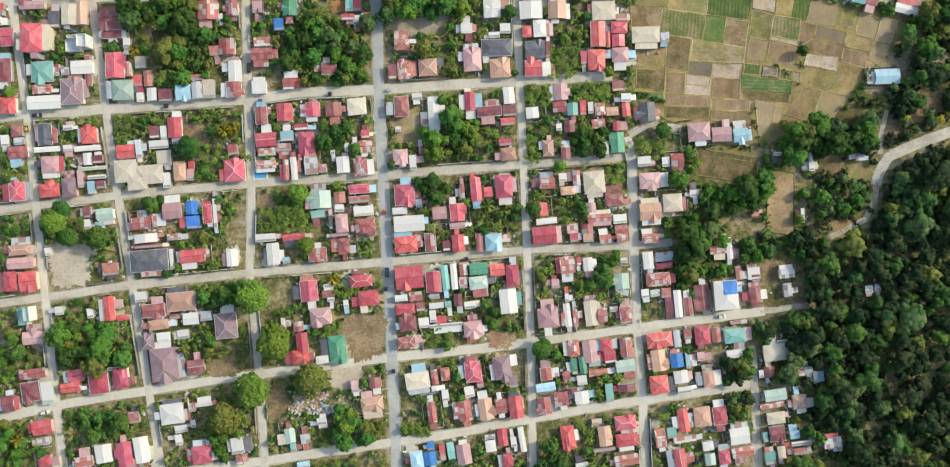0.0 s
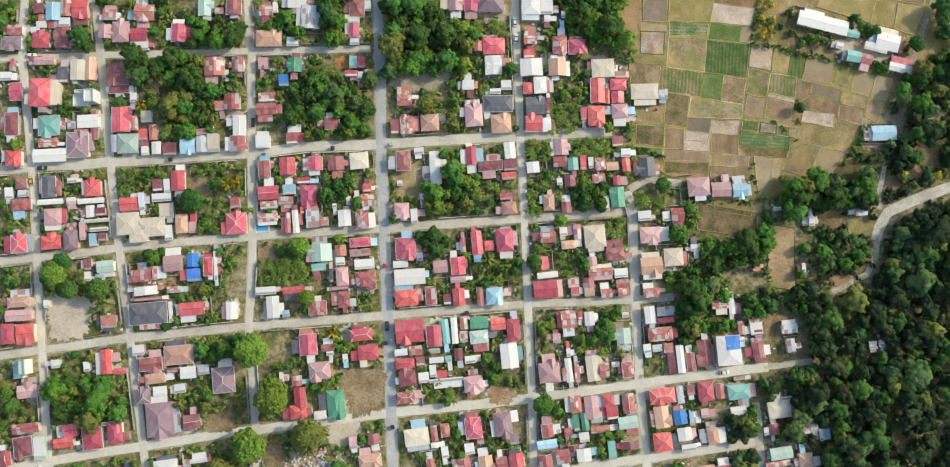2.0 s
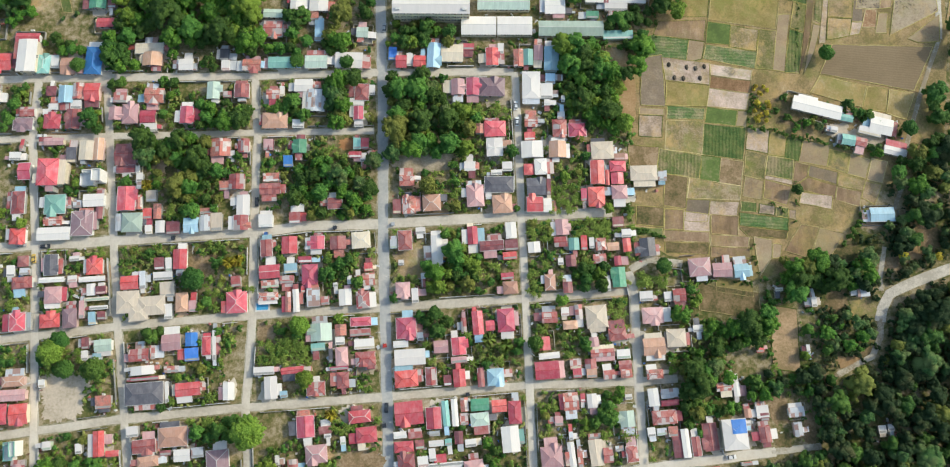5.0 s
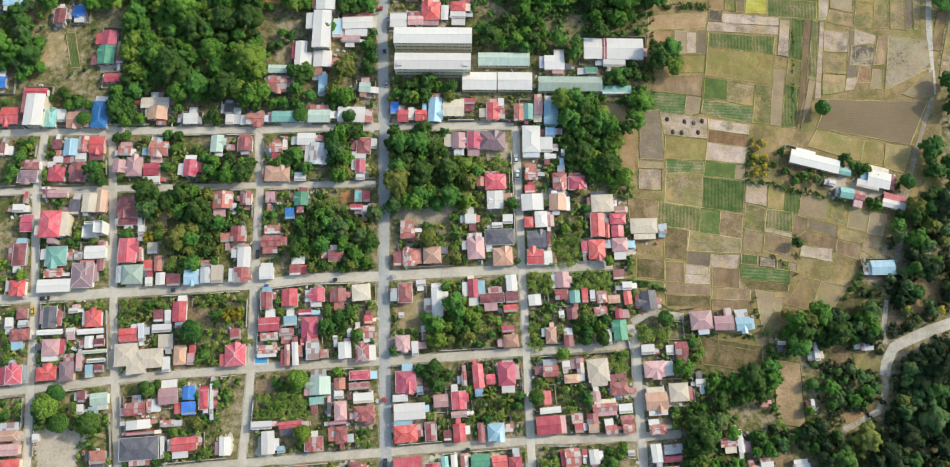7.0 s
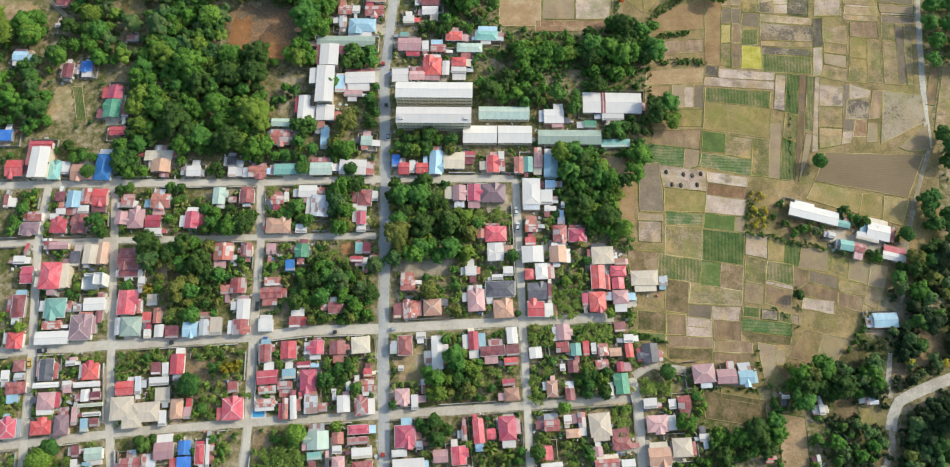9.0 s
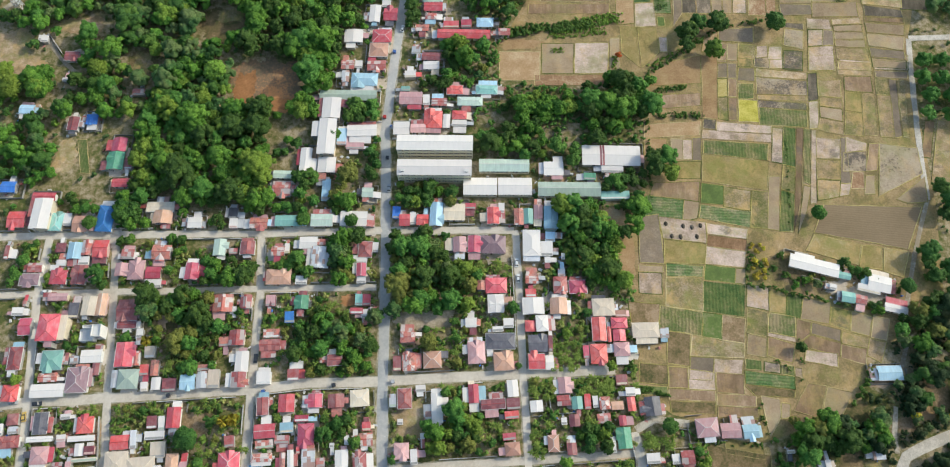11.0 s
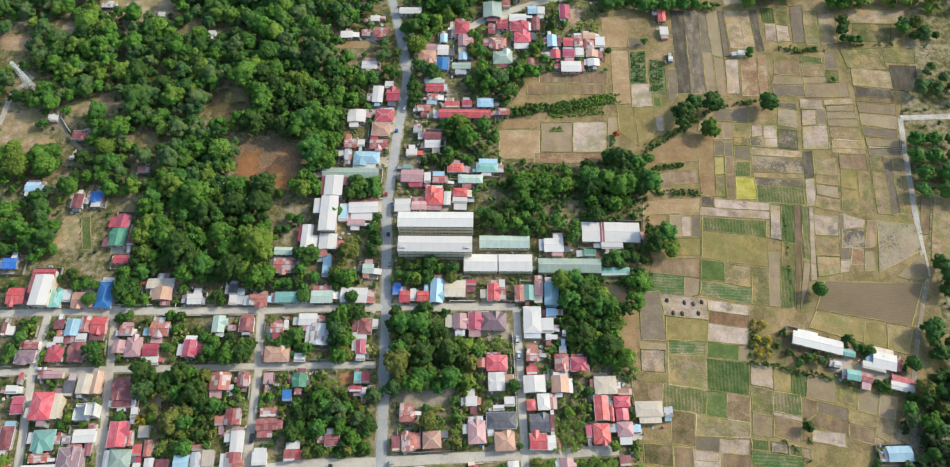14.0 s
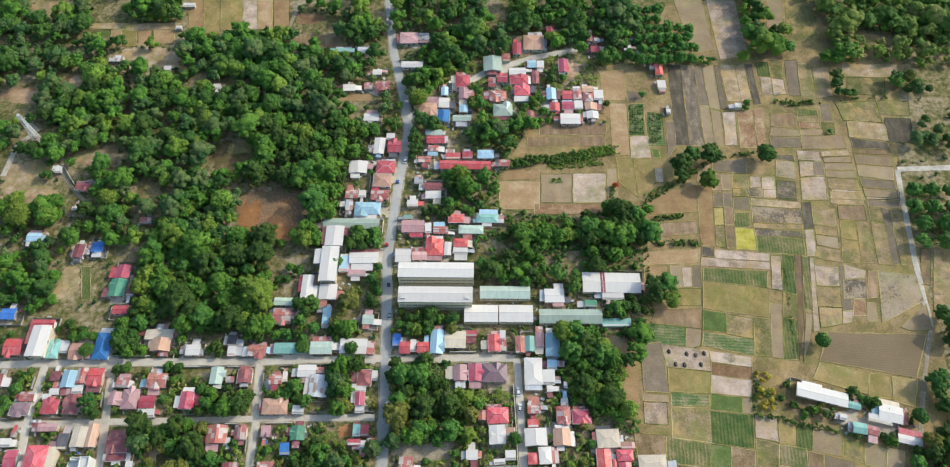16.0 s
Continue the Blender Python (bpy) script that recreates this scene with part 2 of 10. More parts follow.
SOIL = {
    "dry": mottled("dry_stubble", ((0.0, (0.213, 0.179, 0.083)), (0.35, (0.335, 0.240, 0.137)), (0.65, (0.435, 0.313, 0.192)), (1.0, (0.597, 0.459, 0.325))), 0.16, 1.3, weeds=0.65, burnt=0.50),
    "brown": mottled("brown_soil", ((0.0, (0.180, 0.120, 0.070)), (0.4, (0.265, 0.177, 0.109)), (0.7, (0.328, 0.223, 0.144)), (1.0, (0.466, 0.330, 0.223))), 0.14, 1.3, streak=(0.35, 0.07, 1), weeds=0.31, burnt=0.50),
    "tilled": mottled("dark_tilled_soil", ((0.0, (0.093, 0.078, 0.056)), (0.4, (0.143, 0.119, 0.088)), (0.75, (0.235, 0.187, 0.138)), (1.0, (0.385, 0.301, 0.215))), 0.12, 1.2, streak=(0.35, 0.09, 1)),
    "ploughed": mottled("ploughed_soil", ((0.0, (0.182, 0.132, 0.078)), (0.5, (0.240, 0.176, 0.106)), (1.0, (0.305, 0.228, 0.142))), 0.04, 1.2, rows=1.2, turn=95, contrast=2.2),
    "pale": mottled("pale_dry_soil", ((0.0, (0.311, 0.234, 0.164)), (0.3, (0.468, 0.352, 0.273)), (0.65, (0.582, 0.449, 0.362)), (1.0, (0.724, 0.573, 0.489))), 0.16, 1.3, weeds=0.49, burnt=0.55),
    "green": mottled("green_crop", ((0.0, (0.061, 0.111, 0.033)), (0.4, (0.117, 0.156, 0.050)), (0.7, (0.183, 0.183, 0.078)), (1.0, (0.312, 0.250, 0.139))), 0.15, 1.0, relief=0.15, rows=1.6, turn=4, weeds=0.13, burnt=0.20),
    "rows": mottled("row_crop", ((0.0, (0.053, 0.117, 0.041)), (0.4, (0.099, 0.175, 0.058)), (0.7, (0.175, 0.211, 0.094)), (1.0, (0.363, 0.316, 0.187))), 0.14, 1.0, relief=0.2, rows=1.5, turn=92, weeds=0.10, burnt=0.20),
    "bright": mottled("bright_seedlings", ((0.0, (0.100, 0.140, 0.045)), (0.5, (0.140, 0.195, 0.056)), (1.0, (0.255, 0.245, 0.12))), 0.18, 0.9, relief=0.1),
    "olive": mottled("olive_grass", ((0.0, (0.128, 0.133, 0.045)), (0.4, (0.218, 0.191, 0.084)), (0.7, (0.302, 0.228, 0.124)), (1.0, (0.423, 0.326, 0.214))), 0.15, 1.2, weeds=0.65, burnt=0.30),
    "yellow": mottled("yellow_crop", ((0.0, (0.281, 0.257, 0.058)), (0.5, (0.456, 0.398, 0.070)), (1.0, (0.608, 0.526, 0.140))), 0.2, 1.2),
    "fallow": mottled("fallow_soil", ((0.0, (0.252, 0.180, 0.109)), (0.4, (0.347, 0.255, 0.163)), (0.7, (0.418, 0.312, 0.207)), (1.0, (0.518, 0.399, 0.285))), 0.11, 1.2, contrast=2.6, weeds=0.28, burnt=0.25),
    "worn": mottled("worn_dark_soil", ((0.0, (0.165, 0.130, 0.095)), (0.4, (0.225, 0.175, 0.128)), (0.7, (0.280, 0.218, 0.160)), (1.0, (0.380, 0.300, 0.220))), 0.12, 1.2, contrast=2.6, weeds=0.12),
    "mud": mottled("half_burnt_stubble", ((0.0, (0.115, 0.100, 0.080)), (0.44, (0.185, 0.150, 0.118)), (0.56, (0.345, 0.270, 0.190)), (1.0, (0.460, 0.370, 0.265))), 0.10, 0.9, contrast=4.2, weeds=0.30),
    "straw": mottled("golden_straw", ((0.0, (0.330, 0.265, 0.085)), (0.5, (0.470, 0.375, 0.135)), (1.0, (0.580, 0.470, 0.235))), 0.15, 1.2, contrast=2.6),
    "grass": mottled("dry_golden_grass", ((0.0, (0.198, 0.164, 0.057)), (0.4, (0.299, 0.230, 0.090)), (0.7, (0.377, 0.285, 0.129)), (1.0, (0.478, 0.373, 0.207))), 0.09, 1.1, contrast=2.8, weeds=0.5, burnt=0.15),
    "warm": mottled("warm_bare_soil", ((0.0, (0.270, 0.165, 0.080)), (0.4, (0.380, 0.242, 0.126)), (0.7, (0.465, 0.308, 0.172)), (1.0, (0.590, 0.428, 0.275))), 0.11, 1.1, contrast=2.8, weeds=0.12),
    "red": mottled("red_earth", ((0.0, (0.199, 0.117, 0.061)), (0.4, (0.304, 0.181, 0.102)), (0.7, (0.392, 0.246, 0.143)), (1.0, (0.526, 0.409, 0.264))), 0.14, 1.2),
    # orange earth; the dark green and brown stops paint tree shade over it
    "bare": mottled("shaded_orange_earth", ((0.0, (0.075, 0.085, 0.042)), (0.4, (0.19, 0.145, 0.09)), (0.65, (0.27, 0.175, 0.105)), (1.0, (0.58, 0.28, 0.12))), 0.04, 0.8),
    "rust": mottled("orange_clay", ((0.0, (0.235, 0.120, 0.055)), (0.5, (0.420, 0.200, 0.085)), (1.0, (0.600, 0.330, 0.165))), 0.10, 0.9, contrast=2.6),
    "sandy": mottled("sandy_lot", ((0.0, (0.298, 0.215, 0.113)), (0.4, (0.472, 0.318, 0.187)), (1.0, (0.644, 0.466, 0.318))), 0.08, 0.9),
    "scrub": mottled("scrub_grass", ((0.0, (0.089, 0.092, 0.034)), (0.4, (0.195, 0.145, 0.072)), (0.7, (0.285, 0.198, 0.111)), (1.0, (0.401, 0.289, 0.183))), 0.14, 0.9, relief=0.12),
    "lot": mottled("concrete_lot", ((0.0, (0.33, 0.27, 0.18)), (0.5, (0.53, 0.44, 0.335)), (1.0, (0.67, 0.565, 0.45))), 0.08, 0.9),
}


def ground_material():
    """Town earth, dry grass and weeds mixed by noises, drier in the farmland."""
    m, n, l, b = material("earth_and_grass")
    p = place(n, True)
    a, f, g = noise_node(n, l, p, 0.045, 5.0, 0.65), noise_node(n, l, p, 0.35, 5.0, 0.7), noise_node(n, l, p, 2.2, 4.0, 0.7)
    k = maths(n, l, "ADD", maths(n, l, "MULTIPLY", a, 0.45), maths(n, l, "MULTIPLY", f, 0.55))
    c = ramp(n, l, k, ((0.355, (0.055, 0.088, 0.026)), (0.45, (0.140, 0.145, 0.045)), (0.512, (0.295, 0.235, 0.122)), (0.60, (0.51, 0.41, 0.285))))
    c = mix(n, l, ramp_fac(n, l, g, 0.40, 0.65, 0.4), c, (0.085, 0.10, 0.035))
    l.new(c, b.inputs["Base Color"])
    b.inputs["Roughness"].default_value = 0.95
    b.inputs["Specular IOR Level"].default_value = 0.1
    bump(n, l, b, maths(n, l, "ADD", f, g), 0.7, 0.15)
    return m


GROUND = ground_material()
VERGE = mottled("dry_verge", ((0.0, (0.205, 0.162, 0.071)), (0.5, (0.390, 0.275, 0.145)), (1.0, (0.550, 0.425, 0.265))), 0.10, 1.0, relief=0.12, weeds=0.45, burnt=0.00)


BANKS = [mottled("grassy_bank", ((0.0, (0.235, 0.210, 0.065)), (0.5, (0.425, 0.350, 0.125)), (1.0, (0.600, 0.490, 0.230))), 0.15, 1.0, relief=0.2),
         mottled("weedy_bank", ((0.0, (0.06, 0.10, 0.025)), (0.5, (0.150, 0.170, 0.045)), (1.0, (0.380, 0.320, 0.095))), 0.10, 1.0, relief=0.2),
         mottled("dry_bank", ((0.0, (0.240, 0.195, 0.085)), (0.5, (0.450, 0.360, 0.165)), (1.0, (0.620, 0.510, 0.290))), 0.15, 1.0, relief=0.2)]


# ---- mesh helpers ----
def mesh_of(name, verts, faces, *mats, slots=None):
    me = bpy.data.meshes.new(name)
    me.from_pydata([tuple(v) for v in verts], [], faces)
    for m in mats:
        me.materials.append(m)
    if slots:
        me.polygons.foreach_set("material_index", slots)
    me.update()
    return me


def part(name, me, parent, m=None, label=""):
    ob = new(name, me)
    ob.parent = parent
    if m is not None:
        ob.matrix_local = m
    return tagged(ob, label)


BOX_FACES = [(0, 3, 2, 1), (4, 5, 6, 7), (0, 1, 5, 4), (1, 2, 6, 5), (2, 3, 7, 6), (3, 0, 4, 7)]


def box(x0, y0, z0, x1, y1, z1):
    return [(x0, y0, z0), (x1, y0, z0), (x1, y1, z0), (x0, y1, z0), (x0, y0, z1), (x1, y0, z1), (x1, y1, z1), (x0, y1, z1)]


def boxes(*bs):
    v, f = [], []
    for b in bs:
        k = len(v)
        v += box(*b)
        f += [tuple(i + k for i in q) for q in BOX_FACES]
    return v, f


def shell(top, thick):
    """A sheet of outward faces given as polygons of corners, closed downward by its thickness."""
    v, f, seen = [], [], {}
    edges = {}
    for poly in top:
        idx = []
        for c in poly:
            key = tuple(round(x, 4) for x in c)
            if key not in seen:
                seen[key] = len(v)
                v.append(c)
            idx.append(seen[key])
        f.append(tuple(idx))
        for a, b in zip(idx, idx[1:] + idx[:1]):
            edges[(a, b)] = 1
    n = len(v)
    v += [(x, y, z - thick) for x, y, z in v]
    f += [tuple(i + n for i in reversed(q)) for q in f[:]]
    for a, b in edges:
        if (b, a) not in edges:
            f.append((b, a, a + n, b + n))
    return v, f


# ---- roads ----
HOUSES, ROADS, PLOTS = [], [], []     # what stands where, so that plants keep clear of it


def road(name, width, mat, label, *points, lift=0.06, verge=0.0):
    """A paved strip along a line of points, with a rounded crown and edges that sink into the verge."""
    p = np.array(points, float)
    fine = [p[0]]
    for a, b in zip(p[:-1], p[1:]):
        k = max(1, int(np.hypot(*(b - a)) / 6))
        fine += [a + (b - a) * (i + 1) / k for i in range(k)]
    p = np.array(fine)
    d = np.gradient(p, axis=0)
    d /= np.maximum(np.hypot(d[:, 0], d[:, 1]), 1e-6)[:, None]
    side = np.stack([-d[:, 1], d[:, 0]], 1)
    v, f = [], []
    across = ((-1.0, -0.10), (-0.94, lift), (-0.4, lift + 0.03), (0.4, lift + 0.03), (0.94, lift), (1.0, -0.10))
    wob = nrg.uniform(-0.25, 0.25, (len(p), 2))
    for i, (c, s) in enumerate(zip(p, side)):
        for u, z in across:
            e = c + s * (u * width / 2 + (wob[i, int(u > 0)] if abs(u) > 0.9 else 0))
            v.append((e[0], e[1], z))
    for i in range(len(p) - 1):
        for j in range(5):
            a = i * 6 + j
            f.append((a, a + 6, a + 7, a + 1))
    ob = tagged(new(name, mesh_of(name, v, [q[::-1] for q in f], mat)), label, "road", kind="structure")
    if verge:
        # dusty shoulders of ragged width, just above the earth
        k = np.arange(0, len(p) - 1, 0.4)
        i = k.astype(int)
        q = p[i] + (p[i + 1] - p[i]) * (k - i)[:, None]
        s = side[i]
        v, f = [], []
        for c, t in zip(q, s):
            l, r = nrg.uniform(0.1, verge, 2)
            for u in (-width / 2 - l, width / 2 + r):
                v.append((c[0] + t[0] * u, c[1] + t[1] * u, 0.012 + lift * 0.04))
        f = [(j * 2, j * 2 + 1, j * 2 + 3, j * 2 + 2) for j in range(len(q) - 1)]
        tagged(new("verge", mesh_of("verge", v, [g[::-1] for g in f], VERGE_DUST)), "dusty shoulder along the street", "verge", kind="structure")
    ROADS.append((p, width))
    return ob


def off_road(x, y, gap):
    for p, w in ROADS:
        if np.min(np.hypot(p[:, 0] - x, p[:, 1] - y)) < w / 2 + gap + 1.5:
            a, b = p[:-1], p[1:]
            d = b - a
            t = np.clip(((x - a[:, 0]) * d[:, 0] + (y - a[:, 1]) * d[:, 1]) / (d ** 2).sum(1), 0, 1)
            q = a + d * t[:, None]
            if np.min(np.hypot(q[:, 0] - x, q[:, 1] - y)) < w / 2 + gap:
                return False
    return True


# ---- farmland ----

def plot(kind, a, b, c, d):
    """One field given by its four corners: tilled earth inside a low grassy bank of uneven line."""
    q = np.array([a, b, c, d], float)
    m = q.mean(0)
    if sum(q[i][0] * q[(i + 1) % 4][1] - q[(i + 1) % 4][0] * q[i][1] for i in range(4)) < 0:
        q = q[::-1]
    line = []
    for i in range(4):
        e = q[(i + 1) % 4] - q[i]
        k = max(2, int(np.hypot(*e) / 3.5))
        line += [q[i] + e * (j / k) for j in range(k)]
    line = np.array(line)
    n = len(line)
    e = m - line
    e /= np.maximum(np.hypot(e[:, 0], e[:, 1]), 0.1)[:, None]
    wob = nrg.uniform(-0.22, 0.22, n)
    v, f = [], []
    for inset, z in ((-0.28, -0.05), (-0.16, 0.16), (0.06, 0.16), (0.22, 0.06)):
        r = line + e * (inset + wob)[:, None] - m
        v += [(x, y, z + (nrg.uniform(-0.05, 0.05) if z > 0.1 else 0)) for x, y in r]
    for r in range(3):
        f += [(r * n + i, r * n + (i + 1) % n, (r + 1) * n + (i + 1) % n, (r + 1) * n + i) for i in range(n)]
    slots = [1] * len(f) + [0]
    f.append(tuple(range(3 * n, 4 * n)))
    ob = part("field_plot", mesh_of("field_plot", v, f, SOIL[kind], BANKS[nrg.choice(3, p=(0.4, 0.25, 0.35))], slots=slots), farmland, Matrix.Translation((m[0], m[1], 0.002 * (len(PLOTS) % 89))))
    PLOTS.append((m[0], m[1], abs(q[:, 0] - m[0]).max(), abs(q[:, 1] - m[1]).max()))
    return ob


def bare_ground(kind, x, y, rx, ry):
    """An open patch of earth or paving with a ragged outline."""
    ph = nrg.uniform(0, 6.28, 3)
    v = [(0, 0, 0.0)]
    for i in range(112):
        t = i * math.pi / 56
        r = 1 / max(abs(math.cos(t)) ** 3 + abs(math.sin(t)) ** 3, 0.1) ** (1 / 3)
        r *= 1 + 0.10 * math.sin(3 * t + ph[0]) + 0.08 * math.sin(5 * t + ph[1]) + 0.05 * math.sin(11 * t + ph[2]) + nrg.uniform(-0.09, 0.09)
        v.append((rx * r * math.cos(t), ry * r * math.sin(t), 0.0))
    ob = new("bare_ground", mesh_of("bare_ground", v, [(0, 1 + i, 1 + (i + 1) % 112) for i in range(112)], SOIL[kind]))
    ob.location = (x, y, 0.061 + 0.002 * (len(PLOTS) % 89))
    PLOTS.append((x, y, rx * 0.85, ry * 0.85))
    return tagged(ob, "open patch of bare ground without plants", "ground", kind="structure")


# ---- ground, roads, fields ----
def sheet(name, z, mat, label, *pts):
    return tagged(new(name, mesh_of(name, [(x, y, z) for x, y in pts], [tuple(range(len(pts)))], mat)), label, "ground", kind="structure")


sheet("ground", 0.0, GROUND, "dry earth with grass and weeds between the houses", (-4000, -4000), (4000, -4000), (4000, 4000), (-4000, 4000))
farmland = sheet("farmland", 0.05, VERGE, "dry grassy banks between the farm plots", (66.1, 286.1), (29.3, 285.9), (7.5, 242.8), (24.2, 222.3), (69.9, 227.4), (87.0, 204.7), (78.2, 151.6), (61.2, 140.5), (72.7, 125.5), (70.1, 90.0), (71.1, 62.8), (85.7, 52.7), (123.7, 41.0), (167.1, 54.0), (178.0, 77.6), (194.4, 89.8), (216.9, 109.5), (223.5, 157.7), (225.1, 198.6), (229.3, 252.7), (255.9, 335.1), (213.7, 393.9), (118.2, 384.8), (97.3, 334.0), (69.2, 328.8))
road("street", 4.5, CONCRETE, "pale dusty concrete street between the blocks", (-228.9, 53.3), (-166.5, 57.6), (-101.4, 62.1), (-77.0, 65.1), (-45.8, 66.1), (-22.7, 67.5), (19.9, 70.2), (61.4, 72.3), lift=0.050, verge=0.8)
road("street", 3.6, CONCRETE, "pale dusty concrete street between the blocks", (-228.7, 11.0), (-198.9, 14.2), (-159.6, 19.0), (-100.0, 24.4), (-41.7, 28.1), (20.6, 32.4), (69.4, 36.2), lift=0.055, verge=0.8)
road("street", 3.6, CONCRETE, "pale dusty concrete street between the blocks", (-228.6, -31.3), (-192.1, -26.5), (-154.2, -21.1), (-100.5, -15.7), (-39.6, -10.9), (22.8, -5.5), (71.3, -3.7), (88.3, -2.3), lift=0.060, verge=0.8)
road("street", 4.0, CONCRETE, "pale dusty concrete street between the blocks", (-228.5, -83.8), (-185.2, -74.6), (-147.3, -68.4), (-106.2, -62.0), (-71.5, -58.0), (-36.3, -53.4), (-0.0, -49.9), (24.6, -46.9), (58.5, -42.4), (72.5, -40.5), (106.1, -35.9), (129.4, -33.0), lift=0.065, verge=0.8)
# end of the street under tree shade, darkened by using narrower track earth
road("dirt_track", 2.8, DUST, "narrow dusty dirt track", (127.5, -33.2), (139.7, -31.6), (149.2, -30.5), lift=0.070)
road("street", 3.6, CONCRETE, "pale dusty concrete street between the blocks", (-144.6, -106.3), (-95.9, -100.1), (-66.1, -95.5), (-36.3, -91.5), (-17.4, -88.8), (23.2, -81.3), (74.6, -72.7), (107.1, -68.1), (126.1, -65.2), lift=0.075, verge=0.8)
road("lane", 3.0, CONCRETE, "narrow pale concrete lane between the lots", (-241.4, 104.5), (-173.4, 106.8), (-103.9, 109.1), (-48.4, 110.4), lift=0.080, verge=0.6)
road("street", 3.7, CONCRETE, "pale dusty concrete street between the blocks", (-246.6, 133.8), (-177.1, 135.9), (-107.5, 137.0), (-46.1, 139.3), (16.6, 139.8), lift=0.085, verge=0.8)
road("lane", 3.4, CONCRETE, "narrow pale concrete lane between the lots", (-183.8, -106.2), (-192.1, -26.5), (-200.4, 54.9), (-207.2, 104.1), (-207.7, 134.4), lift=0.090, verge=0.6)
road("lane", 3.4, CONCRETE, "narrow pale concrete lane between the lots", (-139.7, -106.3), (-146.0, -67.1), (-153.3, -21.1), (-159.6, 18.2), (-165.1, 56.2), (-171.5, 106.5), (-175.7, 136.2), lift=0.095, verge=0.6)
road("lane", 3.4, CONCRETE, "narrow pale concrete lane between the lots", (-93.7, -106.3), (-96.4, -61.7), (-98.6, -37.4), (-100.8, -15.7), (-100.0, 23.6), (-101.7, 61.6), (-102.8, 106.4), (-105.5, 136.7), lift=0.100, verge=0.6)
road("main_road", 4.8, ASPHALT, "worn grey concrete main road with dusty edges", (-34.7, -107.7), (-37.1, -53.7), (-39.0, -13.1), (-41.2, 27.6), (-43.1, 65.6), (-44.2, 106.4), (-45.5, 138.7), (-47.7, 180.2), (-48.9, 192.7), (-47.1, 222.5), (-44.9, 250.6), (-42.6, 280.8), (-45.7, 299.1), (-49.8, 318.2), (-54.7, 338.1), (-58.8, 364.4), (-63.1, 403.8), lift=0.105, verge=1.0)
road("lane", 3.4, CONCRETE, "narrow pale concrete lane between the lots", (25.9, -107.8), (24.9, -47.8), (23.3, -6.3), (21.7, 32.4), (19.9, 70.2), (18.8, 106.3), (17.2, 139.8), lift=0.110, verge=0.6)
road("lane", 3.6, CONCRETE, "narrow pale concrete lane between the lots", (76.2, -107.8), (74.9, -74.0), (72.5, -41.6), (71.0, -3.7), (70.5, 34.3), (68.4, 45.1), lift=0.115, verge=0.6)
road("lane", 3.4, CONCRETE, "narrow pale concrete lane between the lots", (126.5, -107.9), (124.7, -66.0), (123.4, -48.4), lift=0.120, verge=0.6)
road("dirt_track", 3.6, DUST, "narrow dusty dirt track", (68.9, 46.0), (77.6, 50.6), (92.5, 48.7), lift=0.125)
road("gravel_road", 4.8, PALE_ROAD, "pale gravel road past the woods", (232.2, 51.8), (212.6, 47.2), (196.9, 41.5), (184.7, 35.5), (180.6, 28.8), (179.5, 23.3), lift=0.130)
road("dirt_track", 2.6, DUST, "narrow dusty dirt track", (179.8, 24.7), (178.9, 16.6), (174.5, 7.9), (165.6, 3.6), (158.8, -0.2), lift=0.135)
road("dirt_track", 2.2, DUST, "narrow dusty dirt track", (190.2, 74.1), (194.4, 84.4), (197.7, 100.7), (206.8, 127.2), (213.0, 142.8), (219.6, 157.6), lift=0.140)
road("gravel_road", 3.0, PALE_ROAD, "pale gravel road past the woods", (219.6, 157.6), (221.5, 180.9), (223.0, 198.6), (225.1, 217.0), (227.4, 236.5), (229.7, 252.7), lift=0.145)
road("gravel_road", 3.6, PALE_ROAD, "pale gravel road past the woods", (229.8, 253.1), (242.9, 253.7), (277.0, 255.6), lift=0.150)
road("street", 4.0, CONCRETE, "pale dusty concrete street between the blocks", (-43.0, 287.6), (-27.3, 301.1), (1.2, 323.4), (30.8, 336.1), (61.0, 344.0), lift=0.155, verge=0.8)
road("dirt_track", 2.2, DUST, "narrow dusty dirt track", (-124.9, 353.2), (-121.4, 366.7), (-118.1, 386.2), lift=0.160)
road("dirt_track", 3.0, DUST, "narrow dusty dirt track", (-265.0, 244.8), (-264.5, 256.5), (-264.1, 266.0), (-255.8, 277.1), (-267.1, 286.0), lift=0.165)
road("dirt_track", 2.6, DUST, "narrow dusty dirt track", (126.6, -65.2), (136.9, -67.3), (147.7, -67.3), lift=0.170)
road("dirt_track", 2.2, DUST, "narrow dusty dirt track", (-197.0, 261.5), (-199.6, 270.0), (-201.6, 281.5), (-203.8, 296.0), (-204.7, 307.5), lift=0.180)
road("dirt_track", 2.2, DUST, "narrow dusty dirt track", (184.4, 57.0), (183.1, 51.2), (180.9, 43.0), (181.2, 37.0), lift=0.185)
road("dirt_track", 2.4, DUST, "narrow dusty dirt track", (-234.5, 250.0), (-224.9, 237.8), (-214.9, 228.3), lift=0.175)
plot("warm", (89.8, 234.9), (117.1, 241.4), (115.0, 224.1), (88.3, 222.1))
plot("brown", (89.8, 216.4), (114.8, 218.0), (113.6, 210.5), (88.7, 207.9))
plot("warm", (83.8, 198.8), (112.8, 201.1), (111.5, 193.1), (83.3, 191.2))
plot("warm", (83.0, 191.2), (94.6, 190.6), (94.0, 178.7), (82.4, 181.0))
plot("fallow", (96.7, 190.6), (102.7, 190.3), (101.9, 179.1), (95.9, 179.1))
plot("pale", (102.7, 190.3), (107.3, 190.3), (106.4, 179.1), (101.9, 179.1))
